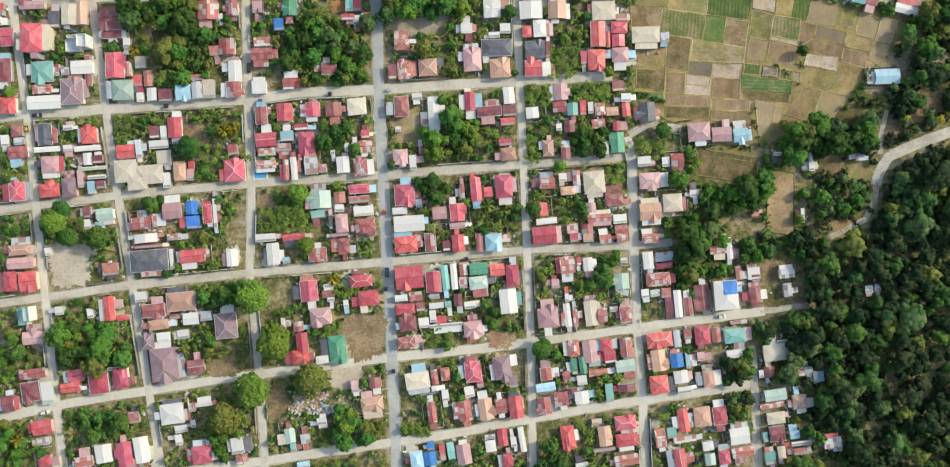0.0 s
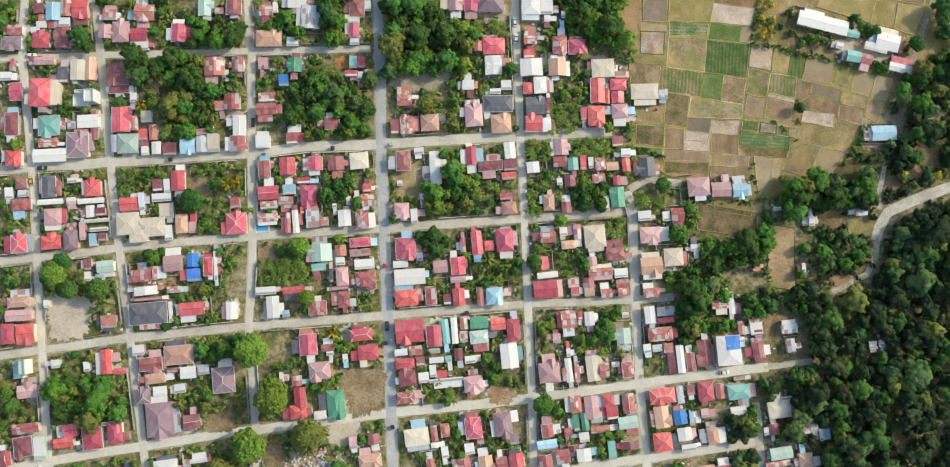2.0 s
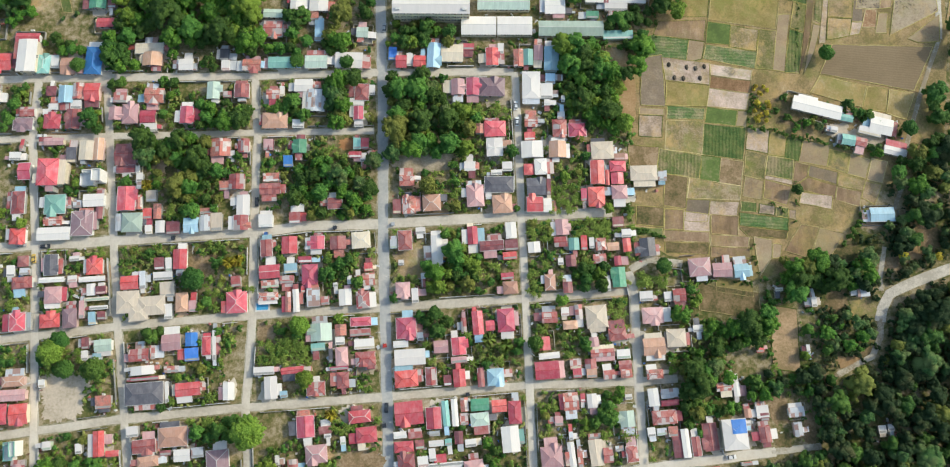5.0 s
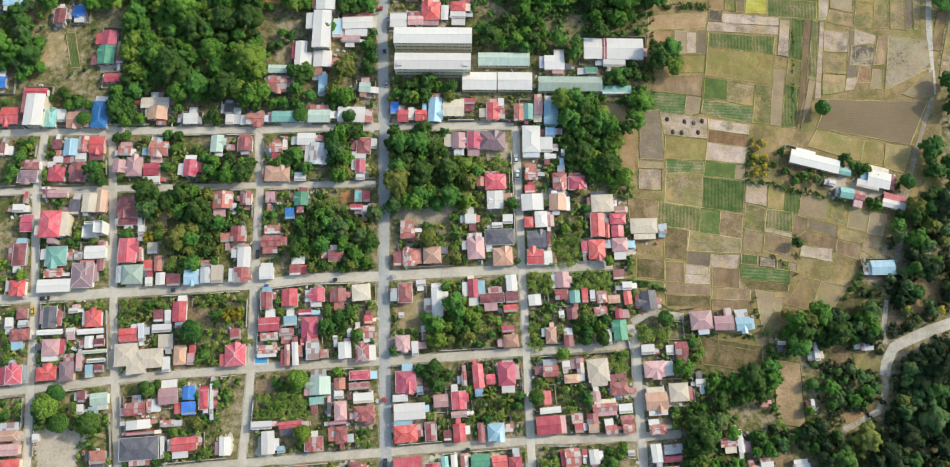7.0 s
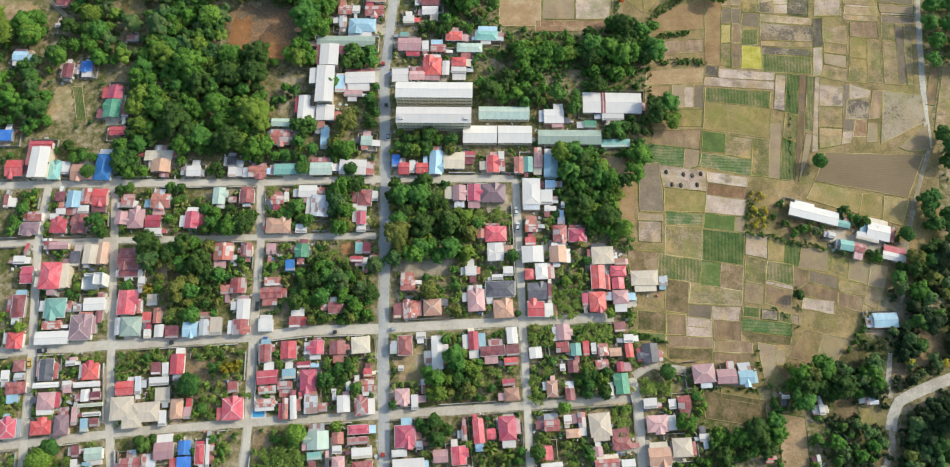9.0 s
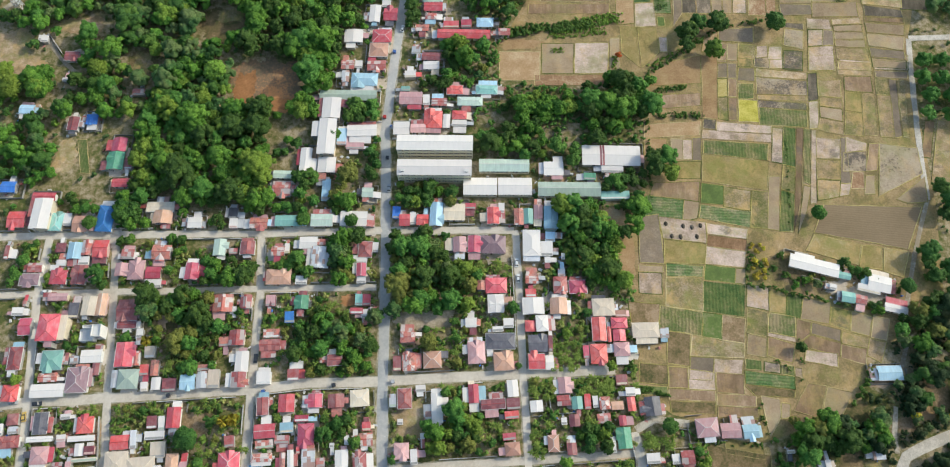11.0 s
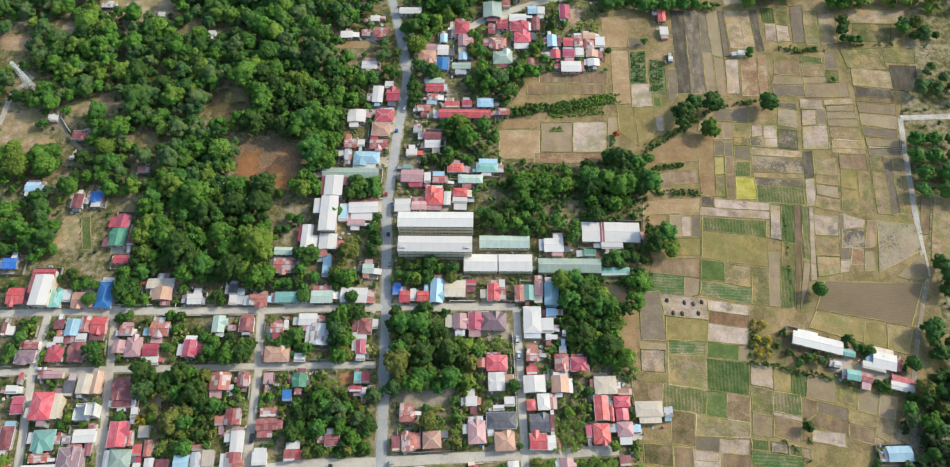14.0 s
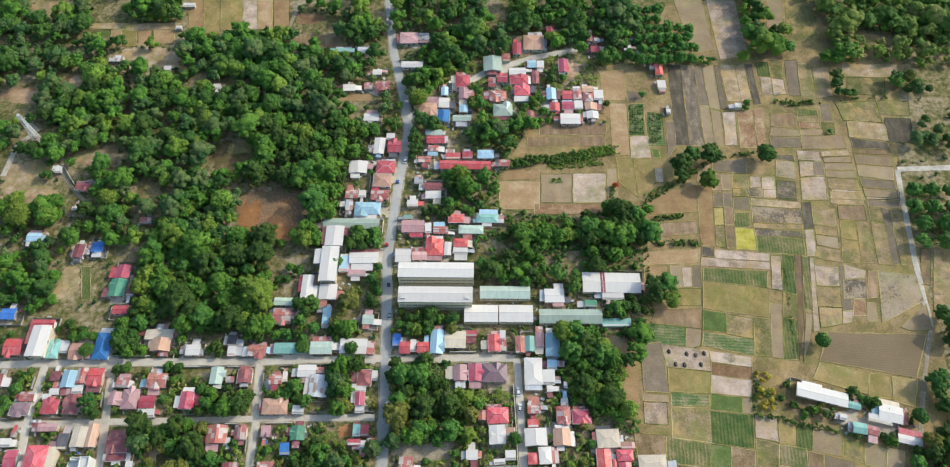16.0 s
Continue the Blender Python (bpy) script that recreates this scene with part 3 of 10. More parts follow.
plot("worn", (107.7, 191.4), (112.0, 191.4), (110.9, 178.5), (106.7, 178.5))
plot("grass", (95.8, 177.7), (110.8, 177.8), (109.4, 168.5), (94.5, 168.4))
plot("brown", (86.0, 166.0), (109.0, 166.8), (107.5, 155.4), (83.1, 159.1))
plot("rows", (82.0, 159.1), (100.2, 157.0), (98.4, 145.1), (78.9, 148.1))
plot("fallow", (100.2, 156.7), (107.5, 155.7), (105.9, 146.8), (98.4, 145.1))
plot("warm", (117.1, 241.4), (125.7, 241.4), (121.5, 202.5), (114.2, 203.2))
plot("fallow", (126.0, 241.4), (130.8, 241.5), (130.3, 237.0), (125.6, 237.0))
plot("worn", (125.5, 236.3), (130.3, 236.3), (129.4, 227.5), (124.4, 227.5))
plot("worn", (130.9, 236.3), (135.3, 236.3), (134.1, 227.2), (130.0, 227.1))
plot("olive", (136.8, 241.5), (145.3, 241.6), (144.5, 234.2), (136.0, 234.1))
plot("worn", (136.0, 233.8), (144.5, 233.5), (143.6, 225.1), (134.9, 226.1))
plot("straw", (124.3, 226.7), (129.3, 226.8), (128.3, 216.0), (123.3, 215.9))
plot("brown", (130.0, 226.8), (134.3, 226.5), (133.0, 216.0), (128.9, 216.0))
plot("green", (134.7, 223.9), (142.8, 224.0), (141.8, 214.7), (133.8, 214.6))
plot("olive", (123.3, 215.6), (128.2, 215.3), (127.0, 201.9), (122.1, 202.5))
plot("brown", (128.9, 215.3), (133.2, 215.3), (131.6, 201.9), (127.6, 201.9))
plot("yellow", (134.0, 214.2), (143.9, 213.6), (142.8, 200.6), (132.4, 201.2))
plot("mud", (145.3, 241.6), (153.5, 240.9), (152.6, 233.5), (144.5, 234.2))
plot("pale", (153.4, 240.5), (160.4, 240.6), (159.6, 233.6), (152.7, 233.9))
plot("dry", (145.1, 233.5), (171.8, 230.7), (171.2, 226.4), (144.5, 228.3))
plot("mud", (144.5, 228.0), (171.1, 225.6), (170.0, 217.0), (143.4, 217.5))
plot("dry", (144.0, 217.2), (169.3, 216.3), (168.9, 213.4), (143.7, 214.3))
plot("mud", (143.6, 214.0), (168.8, 212.0), (168.3, 208.1), (143.2, 209.7))
plot("green", (144.0, 209.4), (168.2, 207.4), (167.0, 198.0), (142.9, 199.2))
plot("tilled", (161.2, 241.7), (171.0, 241.8), (169.7, 231.8), (160.1, 232.8))
plot("pale", (174.8, 241.8), (188.4, 241.9), (187.1, 232.3), (172.6, 232.2))
plot("pale", (190.9, 241.9), (206.8, 242.0), (205.8, 233.9), (190.0, 235.2))
plot("dry", (188.3, 234.5), (205.4, 233.2), (205.3, 228.8), (188.0, 230.1))
plot("fallow", (208.7, 242.0), (227.0, 242.2), (226.4, 238.5), (208.6, 239.8))
plot("pale", (208.5, 239.1), (226.3, 237.7), (225.4, 232.6), (207.6, 233.2))
plot("worn", (207.8, 232.4), (225.2, 231.5), (223.9, 227.5), (207.5, 228.4))
plot("tilled", (172.1, 230.7), (176.8, 230.8), (175.0, 214.5), (169.9, 213.4))
plot("pale", (170.1, 213.1), (174.8, 213.5), (172.7, 197.4), (168.1, 197.3))
plot("dry", (176.9, 226.4), (188.7, 226.5), (187.2, 215.7), (175.6, 217.0))
plot("dry", (176.1, 216.3), (187.4, 215.0), (186.6, 209.3), (175.4, 210.7))
plot("fallow", (175.3, 210.3), (186.5, 208.6), (185.5, 201.6), (174.5, 204.0))
plot("dry", (174.4, 203.3), (185.7, 200.9), (184.7, 193.7), (171.7, 196.7))
plot("brown", (190.9, 228.7), (205.0, 228.8), (204.4, 219.0), (189.7, 220.0))
plot("grass", (189.9, 219.7), (198.2, 219.0), (196.4, 206.9), (188.0, 208.3))
plot("dry", (198.5, 218.6), (205.0, 218.3), (201.9, 193.1), (195.0, 193.7))
plot("olive", (188.1, 207.2), (196.3, 206.2), (195.5, 192.7), (185.3, 194.0))
plot("olive", (207.5, 228.4), (213.3, 227.4), (212.9, 217.3), (205.8, 218.0))
plot("dry", (206.1, 217.6), (213.1, 217.0), (210.6, 192.1), (203.4, 192.8))
plot("worn", (213.9, 227.4), (217.8, 226.7), (214.3, 192.9), (210.6, 192.1))
plot("olive", (218.1, 226.3), (221.8, 226.4), (217.9, 192.2), (215.0, 192.9))
plot("mud", (114.4, 202.5), (120.8, 201.8), (120.0, 196.3), (113.7, 196.9))
plot("pale", (121.0, 200.8), (148.7, 198.6), (148.2, 194.1), (120.3, 195.6))
plot("pale", (113.3, 196.2), (148.1, 193.4), (147.6, 188.9), (112.5, 191.1))
plot("pale", (149.2, 197.9), (154.3, 197.2), (151.4, 177.1), (146.1, 178.1))
plot("green", (113.1, 190.0), (145.6, 187.9), (144.0, 178.7), (112.1, 182.5))
plot("grass", (112.1, 181.9), (144.9, 178.1), (141.6, 162.2), (109.9, 166.9))
plot("bright", (109.8, 165.9), (120.4, 164.3), (119.2, 154.2), (108.3, 155.1))
plot("olive", (120.7, 164.0), (133.5, 161.8), (132.1, 151.1), (119.4, 153.3))
plot("rows", (108.2, 154.1), (132.3, 150.5), (130.6, 142.2), (106.5, 147.1))
plot("olive", (134.2, 162.1), (142.1, 161.5), (139.3, 141.6), (131.2, 142.2))
plot("fallow", (143.6, 169.8), (149.0, 169.8), (144.7, 140.7), (139.3, 141.6))
plot("green", (154.8, 198.3), (160.8, 197.3), (157.4, 174.8), (151.3, 176.5))
plot("olive", (151.5, 176.1), (157.3, 174.5), (155.1, 161.0), (148.8, 162.9))
plot("green", (148.7, 162.2), (155.0, 160.3), (151.3, 139.8), (144.7, 140.4))
plot("brown", (161.4, 197.3), (164.7, 197.3), (158.2, 160.0), (151.9, 139.8))
plot("green", (165.0, 197.3), (168.3, 196.6), (163.7, 165.6), (160.6, 166.9))
plot("pale", (168.9, 196.6), (171.0, 196.3), (165.0, 155.2), (162.1, 155.2))
plot("fallow", (160.3, 164.9), (163.5, 164.3), (159.8, 151.3), (153.6, 139.2))
plot("pale", (170.7, 191.8), (182.5, 191.2), (180.6, 179.7), (168.9, 180.3))
plot("dry", (168.8, 179.6), (180.5, 179.0), (178.7, 168.4), (167.4, 168.9))
plot("dry", (167.3, 168.3), (178.6, 167.7), (176.8, 159.2), (165.8, 156.8))
plot("worn", (182.9, 191.9), (185.3, 191.9), (183.7, 166.4), (178.7, 166.4))
plot("mud", (183.2, 183.4), (194.9, 185.2), (192.5, 173.1), (181.1, 173.0))
plot("pale", (185.7, 192.6), (195.8, 189.0), (194.5, 184.5), (183.8, 183.1))
plot("red", (185.8, 172.4), (191.3, 173.1), (189.9, 163.5), (183.3, 163.5))
plot("pale", (178.6, 166.1), (183.7, 166.1), (181.6, 159.9), (177.1, 159.2))
plot("fallow", (191.8, 170.8), (196.3, 170.8), (194.7, 160.6), (189.4, 160.6))
plot("brown", (196.7, 188.6), (201.8, 188.7), (197.9, 173.5), (192.5, 173.1))
plot("mud", (202.1, 188.7), (220.5, 186.4), (220.4, 172.0), (196.3, 159.4))
plot("fallow", (204.3, 157.8), (220.7, 170.0), (219.5, 156.6), (209.3, 155.9))
plot("ploughed", (168.5, 154.6), (216.0, 153.7), (204.9, 131.5), (161.5, 139.9))
plot("grass", (161.4, 138.7), (182.8, 133.8), (179.8, 123.3), (156.0, 130.5))
plot("grass", (183.3, 133.5), (192.4, 132.4), (190.6, 121.0), (180.2, 122.4))
plot("grass", (193.5, 132.1), (205.0, 130.3), (200.0, 117.4), (191.1, 120.4))
plot("worn", (76.8, 147.5), (86.9, 148.8), (87.8, 123.2), (76.3, 123.7))
plot("pale", (86.8, 147.6), (109.8, 144.9), (108.9, 133.9), (88.4, 136.2))
plot("grass", (88.9, 135.6), (108.5, 133.2), (107.1, 123.4), (87.9, 123.8))
plot("pale", (110.0, 144.2), (129.6, 141.2), (128.5, 136.2), (109.6, 138.9))
plot("red", (109.5, 138.2), (128.5, 135.9), (127.6, 130.0), (108.7, 132.6))
plot("pale", (108.7, 132.3), (127.3, 129.7), (125.9, 121.7), (107.4, 123.4))
plot("bright", (107.4, 123.1), (121.3, 121.3), (120.0, 113.8), (105.8, 115.4))
plot("fallow", (121.6, 121.3), (126.1, 121.1), (125.0, 113.2), (120.2, 113.8))
plot("fallow", (75.4, 122.5), (87.2, 122.0), (86.9, 118.9), (75.2, 119.4))
plot("pale", (75.5, 118.8), (86.3, 118.6), (85.6, 108.1), (74.9, 108.6))
plot("rows", (88.7, 123.5), (106.1, 122.1), (105.4, 116.7), (88.0, 117.1))
plot("olive", (87.9, 116.5), (105.3, 116.0), (103.7, 100.0), (86.7, 102.2))
plot("green", (105.5, 114.8), (125.0, 112.9), (122.6, 97.5), (103.7, 100.0))
plot("pale", (125.6, 113.2), (135.7, 112.1), (134.5, 100.5), (124.2, 102.5))
plot("grass", (136.0, 111.5), (143.7, 109.5), (141.9, 99.1), (134.4, 100.2))
plot("green", (144.2, 109.2), (150.9, 108.0), (148.4, 96.8), (142.1, 98.8))
plot("fallow", (151.3, 107.1), (163.4, 104.6), (161.0, 94.6), (148.4, 96.8))
plot("olive", (163.5, 102.8), (172.5, 100.5), (170.0, 91.5), (161.5, 94.3))
plot("fallow", (172.7, 100.5), (181.6, 97.7), (178.6, 88.9), (170.6, 91.2))
plot("fallow", (182.3, 98.5), (189.6, 97.1), (186.1, 87.0), (179.3, 88.4))
plot("green", (134.1, 99.6), (146.2, 97.7), (144.8, 88.1), (132.5, 90.3))
plot("pale", (132.5, 90.0), (144.7, 87.8), (144.5, 85.8), (132.0, 88.6))
plot("olive", (124.5, 101.9), (133.5, 99.6), (131.7, 88.0), (122.7, 90.2))
plot("brown", (146.7, 96.8), (152.6, 95.1), (151.6, 89.3), (144.7, 85.2))
plot("worn", (153.2, 95.1), (166.2, 91.7), (165.1, 86.0), (152.2, 89.9))
plot("brown", (151.9, 89.0), (165.0, 85.4), (163.6, 79.1), (144.6, 84.7))
plot("dry", (166.6, 91.2), (178.5, 88.1), (177.2, 83.2), (165.3, 85.4))
plot("brown", (165.2, 84.8), (176.2, 82.6), (174.9, 75.6), (163.8, 78.6))
plot("dry", (178.4, 87.8), (185.9, 86.1), (181.7, 76.5), (176.1, 79.8))
plot("brown", (132.2, 88.0), (144.1, 84.9), (141.7, 76.1), (130.7, 79.4))
plot("fallow", (123.2, 89.6), (131.6, 87.4), (130.1, 78.6), (121.4, 80.2))
plot("scrub", (69.5, 104.4), (83.9, 103.3), (83.0, 93.4), (70.1, 93.8))
plot("green", (84.1, 102.7), (103.6, 99.4), (101.9, 88.3), (82.5, 91.0))
plot("bright", (103.6, 99.4), (112.6, 98.6), (110.9, 86.4), (102.4, 88.3))
plot("scrub", (112.6, 98.3), (122.8, 96.6), (121.1, 85.0), (110.9, 86.4))
plot("scrub", (86.7, 90.5), (96.9, 89.4), (95.2, 74.1), (85.1, 75.7))
plot("olive", (97.5, 88.9), (121.0, 84.7), (120.1, 78.2), (95.9, 79.1))
plot("worn", (96.1, 78.6), (106.3, 78.1), (104.8, 68.0), (94.5, 68.5))
plot("pale", (106.8, 77.8), (119.7, 77.4), (118.5, 70.9), (105.7, 71.3))
plot("scrub", (72.6, 75.5), (85.1, 74.6), (84.6, 65.7), (71.8, 66.6))
plot("brown", (85.4, 74.1), (94.0, 73.4), (93.6, 64.2), (84.9, 64.5))
plot("pale", (94.1, 72.9), (106.3, 71.5), (105.6, 63.7), (93.8, 64.0))
plot("brown", (106.8, 71.5), (118.7, 70.6), (118.2, 61.8), (106.2, 62.6))
plot("brown", (84.9, 64.0), (105.4, 63.1), (105.0, 58.7), (84.7, 59.2))
plot("scrub", (84.9, 58.5), (105.0, 58.0), (104.7, 52.9), (85.4, 53.6))
plot("brown", (105.9, 62.1), (123.3, 61.1), (122.9, 56.5), (105.5, 57.0))
plot("brown", (105.9, 56.6), (123.3, 55.9), (123.3, 51.8), (105.5, 51.9))
plot("bright", (71.4, 65.6), (84.2, 64.9), (84.0, 60.9), (71.7, 61.5))
plot("green", (120.6, 77.8), (127.8, 77.1), (127.4, 72.7), (120.1, 73.2))
plot("pale", (129.0, 76.8), (136.1, 75.8), (135.6, 71.3), (128.5, 72.2))
plot("green", (136.7, 75.4), (142.1, 74.6), (141.8, 69.9), (136.3, 71.0))
plot("pale", (142.5, 74.2), (145.5, 73.7), (145.2, 69.4), (142.1, 69.9))
plot("rows", (119.9, 72.4), (141.8, 69.9), (141.1, 64.3), (119.2, 66.5))
plot("scrub", (118.7, 66.0), (141.1, 63.8), (140.4, 60.4), (123.0, 61.4))
plot("brown", (147.2, 67.2), (155.1, 65.8), (150.2, 51.5), (139.2, 54.9))
plot("fallow", (155.7, 65.5), (166.5, 63.1), (158.8, 50.6), (150.9, 51.5))
plot("fallow", (125.5, 61.4), (133.5, 59.7), (132.8, 51.8), (127.2, 43.0))
plot("fallow", (134.0, 58.3), (138.0, 57.6), (137.1, 51.8), (133.2, 51.5))
plot("pale", (148.6, 82.2), (162.6, 80.5), (161.9, 74.4), (147.2, 77.1))
plot("warm", (119.4, 251.1), (127.9, 258.2), (126.3, 243.7), (117.7, 243.7))
plot("worn", (128.1, 257.8), (147.0, 259.6), (145.9, 249.6), (127.4, 250.7))
plot("brown", (127.2, 249.5), (131.8, 248.7), (130.1, 238.1), (125.5, 238.5))
plot("fallow", (132.2, 249.1), (137.4, 248.7), (135.7, 238.2), (130.5, 238.5))
plot("olive", (137.8, 249.1), (147.0, 248.0), (145.4, 239.0), (136.3, 239.8))
plot("pale", (147.5, 247.2), (153.3, 248.0), (152.3, 240.7), (146.2, 239.8))
plot("pale", (154.1, 247.2), (160.8, 247.3), (159.9, 239.1), (152.6, 239.1))
plot("mud", (164.1, 258.9), (173.8, 257.3), (171.8, 245.7), (161.9, 248.1))
plot("mud", (161.6, 244.8), (171.4, 244.1), (169.7, 232.8), (159.4, 233.6))
plot("tilled", (165.2, 262.7), (174.6, 262.4), (174.0, 258.1), (163.9, 259.8))
plot("pale", (177.0, 265.8), (189.0, 265.0), (189.2, 258.3), (176.2, 259.0))
plot("pale", (176.5, 258.6), (184.5, 258.2), (182.9, 248.2), (175.1, 247.4))
plot("worn", (184.8, 258.2), (189.8, 257.8), (188.6, 248.3), (182.9, 248.2))
plot("pale", (175.0, 247.0), (188.5, 247.9), (186.6, 232.6), (172.8, 232.1))
plot("dry", (190.4, 265.1), (205.9, 266.0), (205.4, 262.6), (190.3, 261.6))
plot("fallow", (190.4, 260.8), (206.2, 261.8), (205.8, 257.5), (190.3, 257.4))
plot("fallow", (190.5, 256.6), (206.0, 256.7), (205.6, 252.5), (190.2, 252.4))
plot("fallow", (190.0, 251.6), (206.0, 251.7), (205.8, 246.8), (189.7, 247.5))
plot("dry", (189.8, 246.2), (206.3, 246.0), (206.3, 238.3), (189.2, 239.4))
plot("dry", (189.2, 238.2), (206.7, 237.1), (206.1, 232.3), (188.7, 233.0))
plot("tilled", (209.1, 274.7), (229.4, 271.4), (229.5, 266.6), (209.0, 267.8))
plot("brown", (208.1, 266.9), (229.6, 265.8), (229.1, 262.8), (208.2, 264.3))
plot("fallow", (207.9, 263.1), (229.1, 261.5), (227.6, 254.8), (208.0, 256.7))
plot("fallow", (207.8, 255.9), (227.6, 253.5), (225.3, 245.3), (207.6, 248.4))
plot("worn", (207.5, 246.8), (225.7, 244.5), (225.0, 239.6), (207.3, 241.1))
plot("fallow", (207.5, 240.3), (225.5, 238.8), (224.9, 233.3), (207.4, 234.7))
plot("dry", (210.6, 288.1), (231.4, 285.1), (230.2, 273.1), (208.9, 275.6))
plot("olive", (206.7, 300.9), (230.9, 302.9), (230.4, 286.4), (208.5, 288.0))
plot("fallow", (181.5, 275.8), (205.8, 276.9), (205.5, 267.3), (180.2, 266.7))
plot("worn", (163.5, 275.3), (180.5, 274.5), (180.6, 268.4), (163.7, 267.4))
plot("fallow", (165.5, 281.9), (181.1, 280.7), (180.8, 275.8), (163.7, 276.1))
plot("brown", (167.5, 292.8), (180.8, 292.4), (180.4, 282.0), (165.7, 283.2))
plot("red", (182.4, 286.5), (193.3, 285.7), (193.5, 281.7), (182.0, 281.6))
plot("green", (182.8, 297.0), (194.8, 295.2), (194.6, 291.1), (182.7, 291.5))
plot("olive", (182.6, 291.0), (194.2, 289.8), (193.9, 286.6), (182.5, 287.0))
plot("fallow", (181.8, 280.7), (194.6, 280.8), (194.9, 277.2), (181.8, 277.1))
plot("olive", (195.5, 286.1), (202.4, 285.7), (201.1, 277.3), (194.9, 277.2))
plot("worn", (197.2, 299.9), (203.1, 300.9), (202.7, 287.1), (195.7, 287.1))
plot("tilled", (112.2, 331.6), (119.8, 330.7), (117.2, 268.8), (109.3, 268.8))
plot("tilled", (120.1, 330.7), (128.2, 330.2), (125.4, 268.9), (117.9, 268.8))
plot("worn", (128.4, 329.2), (132.6, 328.3), (132.5, 298.0), (127.0, 298.9))
plot("fallow", (127.2, 298.0), (132.4, 297.6), (131.5, 268.9), (126.1, 268.9))
plot("fallow", (133.0, 328.3), (139.9, 330.3), (138.7, 294.8), (132.8, 297.6))
plot("fallow", (133.2, 295.7), (138.6, 293.9), (136.7, 269.0), (132.2, 268.9))
plot("worn", (140.3, 330.3), (143.2, 330.3), (142.7, 295.8), (139.2, 295.8))
plot("dry", (144.1, 331.3), (152.8, 330.4), (152.2, 301.4), (144.2, 302.8))
plot("dry", (153.1, 330.4), (158.6, 331.9), (158.8, 302.9), (152.2, 301.4))
plot("pale", (139.6, 293.5), (147.1, 294.4), (144.5, 269.0), (137.4, 269.0))
plot("red", (148.7, 293.5), (157.6, 295.9), (155.2, 267.8), (145.7, 267.7))
plot("red", (158.3, 295.9), (163.8, 296.9), (160.4, 267.8), (155.6, 267.8))
plot("tilled", (159.3, 331.9), (163.4, 332.5), (163.2, 299.6), (159.0, 299.6))
plot("green", (166.0, 332.5), (173.2, 333.5), (172.7, 321.6), (166.0, 322.6))
plot("olive", (173.7, 334.6), (182.2, 334.6), (179.7, 320.2), (173.0, 321.2))
plot("pale", (166.5, 321.1), (172.9, 320.7), (171.8, 307.2), (165.7, 307.2))
plot("pale", (173.2, 320.2), (180.2, 319.3), (179.7, 307.7), (172.0, 306.7))
plot("worn", (183.7, 334.6), (191.3, 335.7), (187.6, 306.4), (180.9, 306.3))
plot("olive", (191.3, 332.2), (198.6, 332.2), (195.8, 304.5), (188.2, 305.4))
plot("dry", (199.3, 328.7), (209.1, 329.8), (206.9, 306.5), (196.9, 304.6))
plot("warm", (70.8, 324.9), (85.5, 326.5), (84.4, 302.4), (70.8, 302.3))
plot("worn", (85.1, 309.4), (94.7, 308.6), (94.7, 302.0), (85.1, 301.9))
plot("warm", (74.2, 299.9), (84.5, 300.0), (83.0, 262.1), (73.4, 260.8))
plot("rows", (85.2, 299.1), (94.5, 300.1), (93.0, 276.1), (83.6, 275.5))
plot("rows", (95.9, 293.2), (104.2, 291.8), (103.5, 268.7), (93.9, 268.6))
plot("pale", (84.3, 275.1), (94.7, 275.6), (94.7, 260.1), (83.4, 259.6))
plot("grass", (75.0, 259.9), (83.7, 259.2), (84.2, 233.4), (75.2, 243.3))
plot("grass", (84.4, 259.2), (94.2, 259.2), (95.2, 243.5), (85.2, 233.4))
plot("bright", (95.7, 266.5), (99.4, 266.1), (99.7, 260.1), (95.7, 260.1))
plot("pale", (95.6, 253.0), (99.9, 253.0), (99.5, 243.5), (95.5, 243.5))
plot("worn", (106.3, 286.4), (110.5, 286.4), (109.7, 268.8), (104.2, 260.2))
plot("fallow", (123.3, 387.6), (141.3, 387.8), (142.3, 343.5), (128.5, 340.3))
plot("pale", (144.0, 387.8), (162.4, 387.9), (163.0, 338.5), (144.8, 335.4))
plot("fallow", (183.5, 388.0), (192.9, 388.1), (188.7, 363.2), (178.8, 363.2))
# grass lying in shade, painted with the darker olive
plot("olive", (194.5, 388.1), (215.6, 388.2), (208.0, 351.2), (189.8, 350.0))
plot("brown", (221.6, 181.2), (226.3, 180.7), (232.7, 202.1), (227.8, 202.4))
plot("dry", (223.0, 165.0), (234.1, 163.5), (246.4, 202.0), (234.5, 202.7))
plot("brown", (25.4, 267.7), (69.9, 268.0), (70.4, 274.6), (25.5, 274.2))
plot("brown", (32.5, 276.1), (70.6, 276.3), (71.1, 283.5), (32.8, 283.2))
plot("warm", (9.7, 224.9), (30.8, 225.1), (31.4, 243.0), (9.8, 242.8))
plot("fallow", (32.0, 229.4), (48.6, 229.5), (49.6, 248.5), (32.4, 248.3))
plot("fallow", (67.9, 224.2), (73.0, 224.4), (74.2, 252.0), (69.2, 251.8))
plot("pale", (49.2, 229.5), (66.8, 229.7), (68.4, 249.0), (50.3, 248.9))
plot("red", (28.1, 222.0), (66.3, 222.3), (66.8, 228.5), (28.3, 228.2))
# earth with the tree shade mixed into its colour
bare_ground("bare", -110.8, 221.1, 20.0, 16.4)
bare_ground("rust", -123.5, 219.0, 5.5, 10.0)
bare_ground("rust", -108.0, 209.5, 10.0, 3.6)
bare_ground("dry", -246.6, 232.2, 15.7, 6.6)
